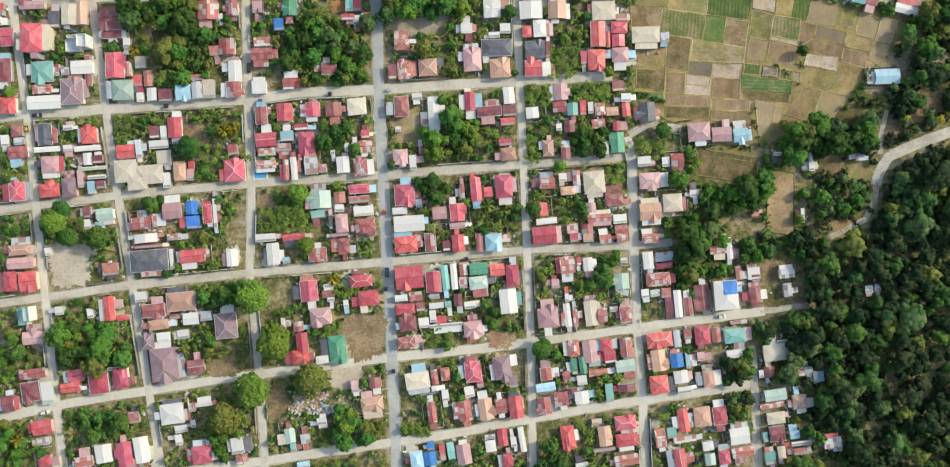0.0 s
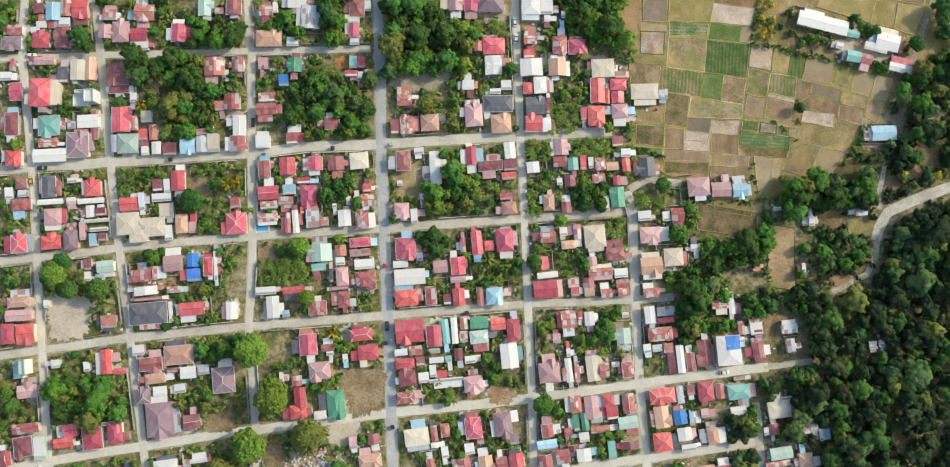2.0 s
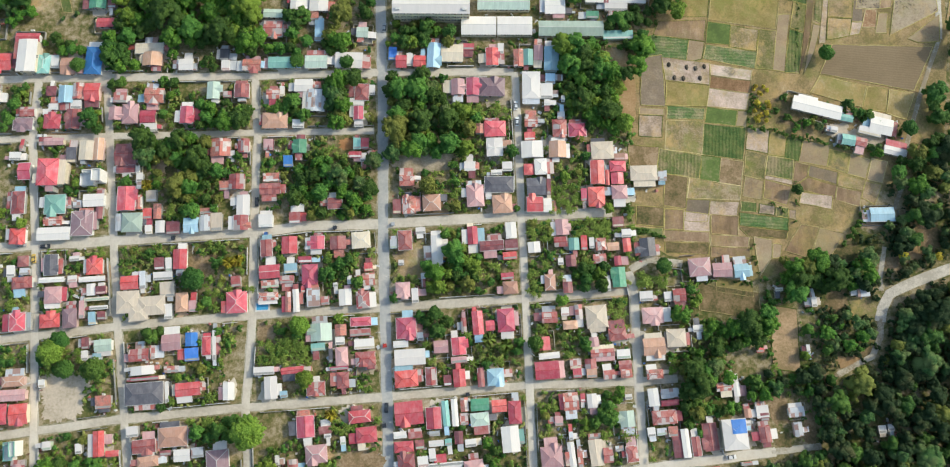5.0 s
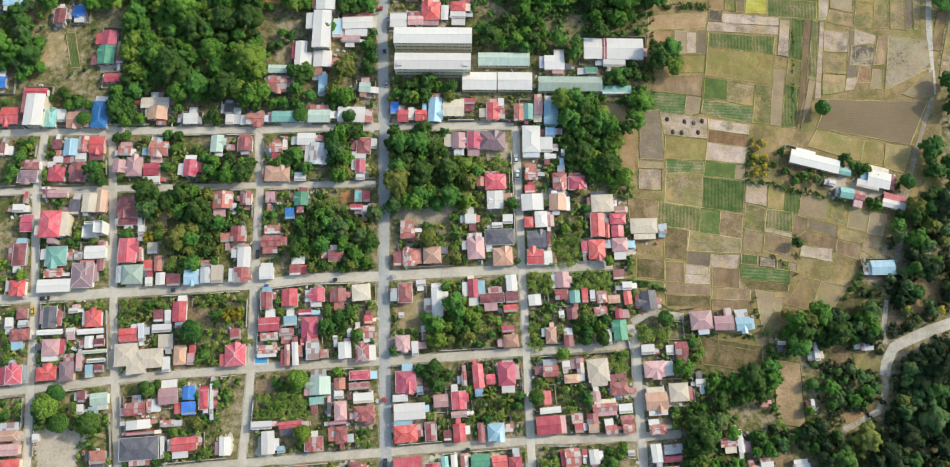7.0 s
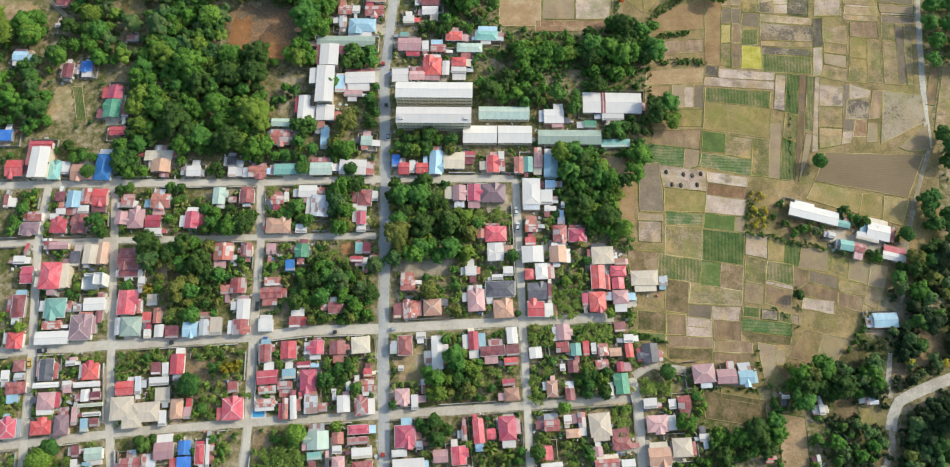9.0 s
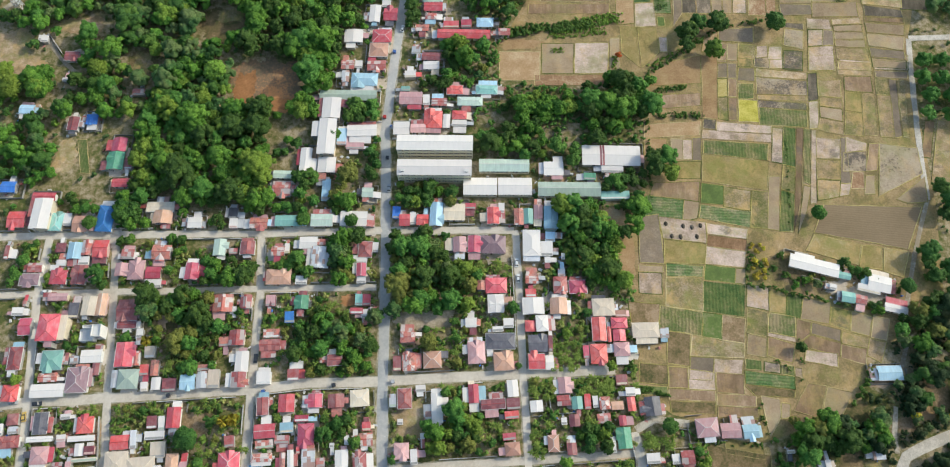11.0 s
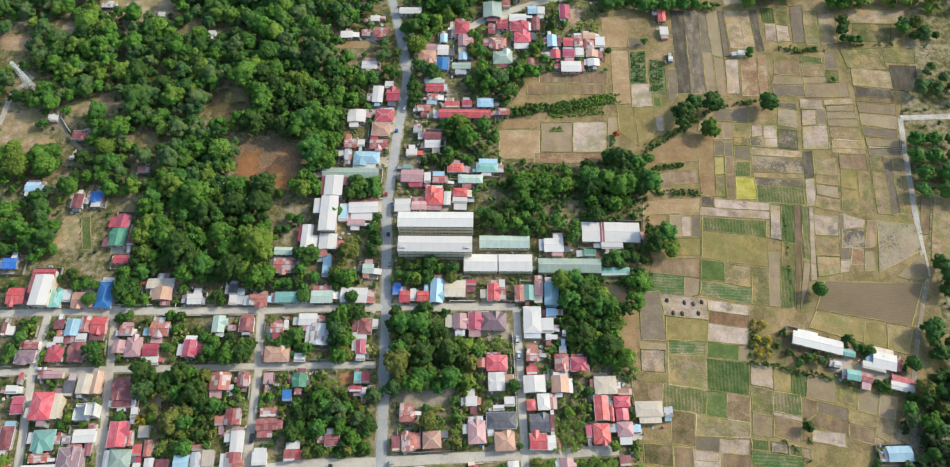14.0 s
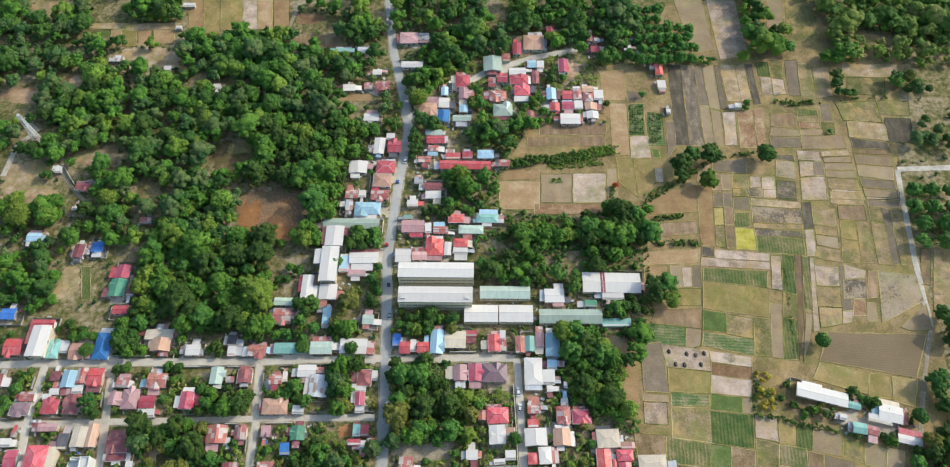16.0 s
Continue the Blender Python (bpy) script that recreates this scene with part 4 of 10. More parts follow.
bare_ground("dry", -218.1, 258.2, 11.9, 3.8)
bare_ground("dry", -209.4, 178.2, 5.4, 9.5)
plot("green", (-199.8, 168.9), (-195.3, 168.9), (-200.5, 187.9), (-205.2, 187.9))
plot("sandy", (130.4, 2.7), (142.5, 0.7), (142.6, 28.6), (130.4, 30.6))
plot("scrub", (99.2, 28.0), (126.3, 23.7), (126.4, 35.6), (99.3, 40.0))
bare_ground("lot", 179.0, 108.5, 9.5, 4.0)
bare_ground("lot", 168.0, 111.5, 5.0, 4.0)
bare_ground("scrub", 145.0, 121.5, 7.5, 6.5)
bare_ground("scrub", -141.5, 88.0, 3.0, 5.0)
bare_ground("scrub", -207.0, 295.0, 1.8, 16.0)
bare_ground("red", -187.8, 266.5, 6.0, 4.0)
# clearing in shade, its darkness given by the olive ground colour
bare_ground("olive", -180.0, 233.0, 5.0, 8.0)
bare_ground("olive", -137.0, 266.0, 7.0, 5.0)
bare_ground("lot", -25.5, 94.8, 13.4, 4.6)
bare_ground("lot", -180.6, -11.0, 10.5, 10.5)
bare_ground("scrub", -49.2, -43.1, 8.8, 11.1)
bare_ground("scrub", -124.4, 47.3, 6.8, 4.7)
bare_ground("scrub", -93.4, 16.8, 4.2, 4.1)
bare_ground("red", 11.7, -45.6, 6.1, 4.1)
bare_ground("scrub", -111.5, -57.2, 7.4, 5.0)
bare_ground("scrub", 186.0, -61.5, 2.6, 7.0)
bare_ground("scrub", 208.6, -41.8, 4.0, 3.0)
bare_ground("grass", 199.5, -66.5, 3.4, 4.4)
plot("warm", (-183.9, 351.8), (-175.2, 351.8), (-181.9, 385.8), (-191.0, 385.7))
plot("grass", (-175.2, 355.6), (-165.2, 355.6), (-170.9, 385.8), (-181.1, 385.8))
plot("grass", (-165.0, 358.3), (-151.6, 358.4), (-156.3, 385.9), (-170.1, 385.8))
plot("pale", (-151.0, 359.5), (-142.2, 359.5), (-146.5, 386.0), (-155.5, 385.9))
plot("warm", (-141.4, 359.5), (-132.6, 359.6), (-136.6, 386.0), (-145.7, 386.0))
plot("warm", (-132.0, 360.6), (-122.1, 360.7), (-125.6, 386.1), (-135.8, 386.0))
plot("bright", (-245.7, 351.9), (-233.5, 352.0), (-234.7, 356.8), (-247.0, 356.7))
plot("warm", (-230.7, 344.1), (-224.3, 344.2), (-227.7, 357.9), (-234.2, 357.8))
plot("grass", (-223.5, 344.2), (-215.2, 344.2), (-218.5, 357.9), (-227.0, 357.9))
plot("warm", (-213.8, 343.2), (-205.5, 343.3), (-209.0, 358.0), (-217.4, 358.0))
plot("warm", (-204.4, 346.4), (-191.9, 346.5), (-194.4, 358.1), (-207.1, 358.0))
bare_ground("dry", -219.3, 361.2, 28.8, 3.2)
bare_ground("dry", -205.9, 333.0, 21.4, 10.1)
bare_ground("dry", -276.6, 375.6, 14.7, 9.5)
bare_ground("red", -109.9, 368.9, 8.7, 4.9)
bare_ground("brown", -104.3, 349.7, 15.5, 5.8)
bare_ground("red", -273.9, 304.8, 13.0, 4.5)
bare_ground("scrub", -243.8, 312.0, 7.3, 9.7)
bare_ground("red", -91.1, 312.5, 5.4, 3.4)
plot("warm", (-82.7, 300.7), (-65.9, 300.8), (-66.3, 306.0), (-83.2, 305.9))
bare_ground("scrub", -182.8, 329.1, 10.2, 3.0)
bare_ground("dry", -73.3, -73.4, 9.1, 5.1)
bare_ground("lot", -57.3, -63.0, 7.4, 5.5)
bare_ground("scrub", -88.0, -73.6, 4.6, 8.1)
plot("olive", (230.2, 292.1), (247.6, 291.7), (249.9, 302.7), (232.3, 303.2))
plot("tilled", (229.3, 272.1), (243.8, 271.7), (247.6, 289.4), (232.7, 289.8))
plot("dry", (216.1, 322.5), (248.5, 321.6), (251.3, 331.5), (218.5, 332.4))
plot("olive", (215.4, 307.9), (237.4, 307.3), (241.0, 320.8), (218.7, 321.4))
plot("dry", (226.9, 348.6), (252.1, 348.0), (254.7, 357.4), (229.2, 358.0))
bare_ground("dry", -252.7, 243.5, 11.7, 11.7)
bare_ground("dry", -30.1, 49.8, 6.8, 8.1)
bare_ground("warm", 65.5, 145.5, 6.5, 6.5)
bare_ground("warm", 70.2, 128.0, 4.2, 12.0)
bare_ground("sandy", 54.0, 327.0, 4.5, 6.0)
bare_ground("sandy", -144.2, 93.2, 4.0, 4.5)
bare_ground("rust", -58.0, 104.0, 7.0, 2.6)
bare_ground("warm", 20.0, 248.0, 11.0, 3.2)
bare_ground("dry", 171.8, 29.6, 6.2, 4.2)
bare_ground("scrub", 160.2, 33.0, 5.0, 5.0)
bare_ground("warm", 164.5, 5.2, 5.5, 2.8)
bare_ground("scrub", 172.0, 9.5, 3.5, 2.5)
bare_ground("scrub", 166.0, 54.5, 6.5, 4.0)
bare_ground("warm", 197.0, 54.5, 4.5, 3.6)
bare_ground("scrub", 204.0, 62.0, 6.0, 8.0)
bare_ground("scrub", 187.5, 49.5, 4.0, 3.5)
bare_ground("scrub", 132.0, -15.0, 4.0, 6.5)
bare_ground("scrub", 133.0, -28.0, 3.6, 3.0)
bare_ground("scrub", 144.8, -23.0, 2.4, 7.0)
bare_ground("sandy", -215.5, 257.8, 10.5, 6.0)
bare_ground("dry", -241.8, 312.0, 6.5, 9.0)
bare_ground("sandy", -273.0, 303.0, 8.0, 5.5)
bare_ground("sandy", -181.6, 267.4, 5.5, 3.2)
# scrub colour for the same shaded clearing
bare_ground("scrub", -179.5, 234.0, 8.0, 9.0)
bare_ground("warm", -195.4, 248.0, 3.6, 2.6)
bare_ground("sandy", -206.0, 331.5, 12.0, 4.0)
# hollow in the woods: scrub colour laid down for the shade there
bare_ground("scrub", -139.0, 258.0, 13.0, 13.0)
bare_ground("dry", -106.0, 276.0, 5.0, 3.0)
plot("grass", (107.4, 36.4), (123.7, 33.8), (123.7, 40.3), (107.4, 42.9))
EDGE = ((66.1, 286.1), (29.3, 285.9), (7.5, 242.8), (24.2, 222.3), (69.9, 227.4), (87.0, 204.7), (78.2, 151.6), (61.2, 140.5), (72.7, 125.5), (70.1, 90.0), (71.1, 62.8), (85.7, 52.7), (123.7, 41.0), (167.1, 54.0), (178.0, 77.6), (194.4, 89.8), (216.9, 109.5), (223.5, 157.7), (225.1, 198.6), (229.3, 252.7), (255.9, 335.1), (213.7, 393.9), (118.2, 384.8), (97.3, 334.0), (69.2, 328.8))


# ---- houses ----
def roof_top(style, w, d, z, rise):
    """The upper faces of a roof over w x d, its ridge line points, and the gable triangles."""
    x, y = w / 2, d / 2
    a, b, c, e = (-x, -y, z), (x, -y, z), (x, y, z), (-x, y, z)
    if style == "hip":
        if w >= d:
            r0, r1 = (-x + y * 0.9, 0, z + rise), (x - y * 0.9, 0, z + rise)
            if x - y * 0.9 < 0.2:
                r0, r1 = (-0.2, 0, z + rise), (0.2, 0, z + rise)
            return [(a, b, r1, r0), (b, c, r1), (c, e, r0, r1), (e, a, r0)], [(r0, r1), (a, r0), (e, r0), (b, r1), (c, r1)], []
        r0, r1 = (0, -y + x * 0.9, z + rise), (0, y - x * 0.9, z + rise)
        if y - x * 0.9 < 0.2:
            r0, r1 = (0, -0.2, z + rise), (0, 0.2, z + rise)
        return [(a, b, r0), (b, c, r1, r0), (c, e, r1), (e, a, r0, r1)], [(r0, r1), (a, r0), (b, r0), (c, r1), (e, r1)], []
    if style == "gable_x":
        r0, r1 = (-x, 0, z + rise), (x, 0, z + rise)
        return [(a, b, r1, r0), (c, e, r0, r1)], [(r0, r1)], [(-1, 0), (1, 0)]
    if style == "gable_y":
        r0, r1 = (0, -y, z + rise), (0, y, z + rise)
        return [(a, r0, r1, e), (b, c, r1, r0)], [(r0, r1)], [(0, -1), (0, 1)]
    hi = z + rise * 0.45
    return [((-x, -y, z), (x, -y, z), (x, y, hi), (-x, y, hi))], [], []


def cap_strip(a, b, w=0.2, h=0.06):
    """A ridge capping from a to b, as a low three-sided bar."""
    a, b = Vector(a), Vector(b)
    s = (b - a).cross(Vector((0, 0, 1)))
    s = s.normalized() * w if s.length > 1e-6 else Vector((w, 0, 0))
    u, dn = Vector((0, 0, h)), Vector((0, 0, -0.10))
    v = [a - s + dn, a + s + dn, a + u, b - s + dn, b + s + dn, b + u]
    return v, [(0, 2, 5, 3), (2, 1, 4, 5), (0, 1, 2), (3, 5, 4), (0, 3, 4, 1)]


def window_mesh():
    v, f = boxes((-0.5, -0.04, 0.0, 0.5, 0.0, 1.0), (-0.44, -0.06, 0.06, -0.03, -0.03, 0.94), (0.03, -0.06, 0.06, 0.44, -0.03, 0.94), (-0.56, -0.16, -0.06, 0.56, 0.0, 0.0))
    return mesh_of("window", v, f, TRIM, GLASS, slots=[0] * 6 + [1] * 12 + [0] * 6)


def door_mesh():
    v, f = boxes((-0.45, -0.05, 0.0, 0.45, 0.0, 2.05), (-0.53, -0.08, 0.0, -0.45, 0.0, 2.12), (0.45, -0.08, 0.0, 0.53, 0.0, 2.12), (-0.53, -0.08, 2.05, 0.53, 0.0, 2.13), (0.32, -0.10, 0.95, 0.38, -0.05, 1.05))
    return mesh_of("door", v, f, WOOD, TRIM, slots=[0] * 6 + [1] * 24)


WINDOW, DOOR = window_mesh(), door_mesh()
SHADE = {"red": "bright red", "crimson": "crimson", "maroon": "dark maroon", "mauve": "greyish mauve", "rusty": "rust-streaked red", "orange": "terracotta orange", "pink": "faded pink", "white": "white",
         "silver": "bare grey", "cream": "cream", "green": "green", "sage": "pale green", "teal": "teal", "blue": "blue", "sky": "light blue", "grey": "dark grey"}
SHAPE = {"hip": "hipped", "gable_x": "gabled", "gable_y": "gabled", "lean": "single-slope", "flat": "flat"}


def house(x, y, w, d, turn, colour, style, storeys=1):
    """A dwelling: plastered walls, an iron roof with eaves, thickness and ridge capping, door and windows. Small lean-tos are sheds."""
    r = rng.random
    small = style == "lean" or w * d < 26
    name = "shed" if small else ("cottage" if w * d < 62 and storeys < 2 else "house")
    tall = (2.3 + 0.5 * r()) if small else 2.9 * storeys + 0.3 * r()
    root = new(name)
    root.matrix_basis = pose(x, y, 0, 0, 0, turn)
    label = "%s with a %s %s iron roof" % ("small lean-to shed" if small else ("two-storey plastered house" if storeys > 1 else "plastered single-storey house"), SHADE[colour], SHAPE[style])
    tagged(root, label.replace("house", "cottage") if name == "cottage" else label, name, {"shed": "outbuildings", "cottage": "cottages of the town", "house": "houses of the town"}[name])
    eave = 0.25 if small else 0.55
    bw, bd = max(w / 2 - eave, 0.6), max(d / 2 - eave, 0.6)
    span = d if style in ("hip", "gable_x") and (w >= d or style == "gable_x") else w
    rise = min(span / 2 * (0.21 + 0.12 * r()), 2.8) if style != "lean" else min(d * 0.16, 1.0)
    if colour in ("cream", "white", "silver") and style != "lean":
        rise *= 0.5
    faces, ridges, gables = roof_top(style, w, d, tall, rise)
    # walls, with gable ends where the roof has them
    v, f = boxes((-bw, -bd, -0.3, bw, bd, tall - 0.02 + (0.0 if style != "lean" else 0.1)))
    for gx, gy in gables:
        k = len(v)
        hh = rise * (1 - eave * 2 / max(span, 1)) - 0.05
        if gx:
            v += [(gx * bw, -bd, tall - 0.05), (gx * bw, bd, tall - 0.05), (gx * bw, 0, tall + hh), (gx * (bw - 0.15), -bd, tall - 0.05), (gx * (bw - 0.15), bd, tall - 0.05), (gx * (bw - 0.15), 0, tall + hh)]
        else:
            v += [(-bw, gy * bd, tall - 0.05), (bw, gy * bd, tall - 0.05), (0, gy * bd, tall + hh), (-bw, gy * (bd - 0.15), tall - 0.05), (bw, gy * (bd - 0.15), tall - 0.05), (0, gy * (bd - 0.15), tall + hh)]
        f += [(k, k + 1, k + 2), (k + 3, k + 5, k + 4), (k, k + 2, k + 5, k + 3), (k + 1, k + 4, k + 5, k + 2)]
    wall = WALL[2] if small and r() < 0.6 else WALL[rng.choice((0, 0, 1, 1, 1, 2, 3, 4))]
    part("wall", mesh_of("wall", v, f, wall), root)
    v, f = shell(faces, 0.12)
    part("roof", mesh_of("roof", v, f, ROOF[colour]), root)
    if ridges and not small and colour not in ("silver", "cream", "white") and r() < 0.5 and min(w, d) > 5.5 and max(w, d) < 15:
        # a gabled porch across the main roof
        way = rng.choice((-1, 1)) if style == "gable_y" else rng.choice((-1, -1, 1))
        long, half = (w, d / 2) if style != "gable_y" else (d, w / 2)
        pw = long * rng.uniform(0.32, 0.5)
        px, reach, zt = long * rng.uniform(-0.22, 0.22), half + rng.uniform(0.3, 1.6), tall + min(rise * 0.85, pw * 0.3)
        v = [(px - pw / 2, 0, tall + 0.04), (px, 0, zt), (px + pw / 2, 0, tall + 0.04), (px - pw / 2, -reach, tall + 0.04), (px, -reach, zt), (px + pw / 2, -reach, tall + 0.04)]
        if style == "gable_y":
            v = [(-y, x, z) for x, y, z in v]
        if way > 0:
            v = [(-x, -y, z) for x, y, z in v]
        pv, pf = shell([(v[0], v[3], v[4], v[1]), (v[1], v[4], v[5], v[2])], 0.1)
        k = len(pv)
        pv += [tuple(v[3]), tuple(v[4]), tuple(v[5])]
        pf.append((k, k + 2, k + 1))
        part("porch_roof", mesh_of("porch_roof", pv, pf, ROOF[colour]), root)
    if ridges and not small:
        v, f = [], []
        for a, b in ridges:
            cv, cf = cap_strip(a, b)
            f += [tuple(i + len(v) for i in q) for q in cf]
            v += cv
        light = r() < (0.3 if colour in ("orange", "white") else 0.1)
        part("ridge_cap", mesh_of("ridge_cap", v, f, TRIM if light else (RIDGE_RED if colour in ("red", "crimson", "rusty", "maroon") else ROOF[colour])), root)
    if not small and (colour in ("maroon", "mauve", "grey", "crimson") and r() < 0.45 or r() < 0.12):
        e, z0, z1 = 0.16, tall - 0.2, tall + 0.05
        part("fascia", mesh_of("fascia", *boxes((-w / 2 - e, -d / 2 - e, z0, w / 2 + e, -d / 2 - 0.004, z1), (-w / 2 - e, d / 2 + 0.004, z0, w / 2 + e, d / 2 + e, z1), (-w / 2 - e, -d / 2 - 0.002, z0, -w / 2 - 0.004, d / 2 + 0.002, z1), (w / 2 + 0.004, -d / 2 - 0.002, z0, w / 2 + e, d / 2 + 0.002, z1)), TRIM), root, label="white eaves boards")
    if not small:
        part("door", DOOR, root, Matrix.Translation((bw * (r() * 0.8 - 0.4), -bd - 0.002, 0)))
        for s in range(storeys):
            z = 1.0 + 2.9 * s
            part("window", WINDOW, root, Matrix.Translation((-bw * 0.62, -bd - 0.002, z)) @ Matrix.Diagonal((1.5, 1, 1.2, 1)))
            part("window", WINDOW, root, Matrix.Translation((bw * 0.62, -bd - 0.002, z)) @ Matrix.Diagonal((1.5, 1, 1.2, 1)))
            if storeys > 1:
                part("window", WINDOW, root, pose(bw + 0.002, 0, z, 0, 0, 90) @ Matrix.Diagonal((1.5, 1, 1.2, 1)))
    HOUSES.append((x, y, max(w, 1), max(d, 1), radians(turn), tall + rise * 0.5))
    LATER.append((root, w, d, tall, small))
    return root


def roof_strips(root, d, middle):
    """Two rows of rust-red replacement sheets laid from eave to ridge over a gabled roof."""
    roof = [c for c in root.children if c.name.startswith("roof")][0]
    zs = [q.co.z for q in roof.data.vertices]
    low, top = min(zs) + 0.12, max(zs)
    for x in (middle - 1.15, middle + 0.15):
        for side in (-1, 1):
            q = [(x, side * d / 2, low + 0.03), (x + 1.0, side * d / 2, low + 0.03), (x + 1.0, side * 0.02, top + 0.03), (x, side * 0.02, top + 0.03)]
            part("roof_sheet", mesh_of("roof_sheet", *shell([q if side < 0 else q[::-1]], 0.02), ROOF["maroon"]), root, label="rust-red replacement roof sheets")


def tarpaulin(root, w, d):
    """A blue sheet spread over one corner of a hipped roof, following its slopes."""
    roof = [c for c in root.children if c.name.startswith("roof")][0]
    zs = [q.co.z for q in roof.data.vertices]
    low, rise = min(zs) + 0.12, max(zs) - min(zs) - 0.12
    half = min(w, d) / 2

    def at(u, v):
        x, y = (-0.12 + 0.60 * u) * w, (0.02 + 0.46 * v) * d
        return (x, y, low + rise * min(1, (d / 2 - abs(y)) / half, (w / 2 - abs(x)) / half) + 0.10)

    n = 6
    v = [at(i / n, j / n) for j in range(n + 1) for i in range(n + 1)]
    f = [(j * 7 + i, j * 7 + i + 1, j * 7 + i + 8, j * 7 + i + 7) for j in range(n) for i in range(n)]
    part("tarpaulin", mesh_of("tarpaulin", *shell([tuple(v[k] for k in q) for q in f], 0.03), ROOF["blue"]), root, label="bright blue plastic sheet over the roof corner")


LATER = []
PATCH = ("silver", "silver", "white", "white", "white", "white", "rusty", "rusty", "red", "maroon", "pink", "pink", "silver", "cream", "grey", "sky", "white", "rusty")


def annexes():
    """Lean-to roofs on posts against the houses, loose patch sheets and paved yards, where there is room."""
    for n, (root, w, d, tall, small) in enumerate(LATER):
        x, y, turn = root.location.x, root.location.y, root.rotation_euler.z
        c, s = math.cos(turn), math.sin(turn)
        for sx, sy in ((-1, 0), (1, 0), (0, -1), (0, 1)):
            if rng.random() > (0.36 if small else 0.60):
                continue
            out, along = rng.uniform(1.7, 4.0), rng.uniform(0.35, 0.95) * (d if sx else w)
            along = max(along, 1.6)
            slip = rng.uniform(-0.5, 0.5) * ((d if sx else w) - along)
            cx, cy = (sx * (w / 2 + out / 2 - 0.15), slip) if sx else (slip, sy * (d / 2 + out / 2 - 0.15))
            gx, gy = x + cx * c - cy * s, y + cx * s + cy * c
            hx, hy = (out / 2, along / 2) if sx else (along / 2, out / 2)
            if not clear_of_houses_but(gx, gy, max(0.3, min(hx, hy) - 0.4), x, y) or not off_road(gx, gy, min(hx, hy)) or not clear_of_plots(gx, gy, 0.5):
                continue
            z1, z0 = tall - 0.35, tall - 0.35 - out * rng.uniform(0.08, 0.2)
            z = {(-1, 0): (z0, z1, z1, z0), (1, 0): (z1, z0, z0, z1), (0, -1): (z0, z0, z1, z1), (0, 1): (z1, z1, z0, z0)}[(sx, sy)]
            corner = [(cx - hx, cy - hy), (cx + hx, cy - hy), (cx + hx, cy + hy), (cx - hx, cy + hy)]
            part("lean_to_roof", mesh_of("lean_to_roof", *shell([tuple((px, py, pz) for (px, py), pz in zip(corner, z))], 0.08), ROOF[rng.choice(PATCH)]), root)
            part("lean_to_wall", mesh_of("lean_to_wall", *boxes((cx - hx * 0.85, cy - hy * 0.85, -0.2, cx + hx * 0.85, cy + hy * 0.85, min(z) - 0.1)), rng.choice((WALL[2], WALL[0], BLOCK))), root)
            HOUSES.append((gx, gy, hx * 2, hy * 2, turn, tall))
            for key in {(int((gx + ax) // 24), int((gy + ay) // 24)) for ax in (-6, 0, 6) for ay in (-6, 0, 6)}:
                NEARBY.setdefault(key, []).append(HOUSES[-1])
        if not small and rng.random() < 0.7:
            # paved yard in front of or beside the house
            v = []
            k = 26
            px, py = rng.uniform(-0.5, 0.5) * w, rng.uniform(-0.6, 0.4) * d
            for i in range(k):
                t = i * 2 * math.pi / k
                q = rng.uniform(0.7, 1.12)
                v.append((px + math.cos(t) * (w / 2 + 1.4) * q, py + math.sin(t) * (d / 2 + 1.4) * q, 0.0))
            yard = new("yard_paving", mesh_of("yard_paving", v, [tuple(range(k))], rng.choice((CONCRETE, CONCRETE, DUST, SOIL["lot"], SOIL["sandy"]))))
            yard.matrix_basis = pose(x, y, 0.020 + 0.0014 * (n % 23), 0, 0, math.degrees(turn))
            tagged(yard, "pale dusty yard surface round a house", "yard", kind="structure")


def clear_of_houses_but(x, y, gap, ox, oy):
    for hx, hy, w, d, a, tall in NEARBY.get((int(x // 24), int(y // 24)), ()):
        if abs(hx - ox) + abs(hy - oy) < 0.01:
            continue
        dx, dy = x - hx, y - hy
        u, v = dx * math.cos(a) + dy * math.sin(a), -dx * math.sin(a) + dy * math.cos(a)
        if abs(u) < w / 2 + gap and abs(v) < d / 2 + gap:
            return False
    return True


def flat_house(x, y, w, d, turn, colour):
    """A concrete house of stepped flat roofs with parapets."""
    root = tagged(new("house"), "white concrete house with stepped flat roofs and parapets", "house", "houses of the town")
    root.matrix_basis = pose(x, y, 0, 0, 0, turn)
    for x0, y0, x1, y1, h in ((-0.5, -0.5, 0.1, 0.3, 3.4), (0.1, -0.3, 0.5, 0.5, 6.2), (-0.35, 0.3, 0.1, 0.5, 5.2)):
        x0, x1, y0, y1 = x0 * w, x1 * w, y0 * d, y1 * d
        part("wall", mesh_of("wall", *boxes((x0, y0, -0.3, x1, y1, h)), WALL[1]), root)
        t = 0.25
        part("parapet", mesh_of("parapet", *boxes((x0, y0, h, x1, y0 + t, h + 0.7), (x0, y1 - t, h, x1, y1, h + 0.7), (x0, y0 + t, h, x0 + t, y1 - t, h + 0.7), (x1 - t, y0 + t, h, x1, y1 - t, h + 0.7)), TRIM if colour == "white" else ROOF[colour]), root)
        part("window", WINDOW, root, Matrix.Translation(((x0 + x1) / 2, y0 - 0.002, h - 2.2)) @ Matrix.Diagonal((1.8, 1, 1.2, 1)))
    HOUSES.append((x, y, w, d, radians(turn), 4))
    return root


FACADE = plain_material("cream_facade", (0.86, 0.77, 0.58))


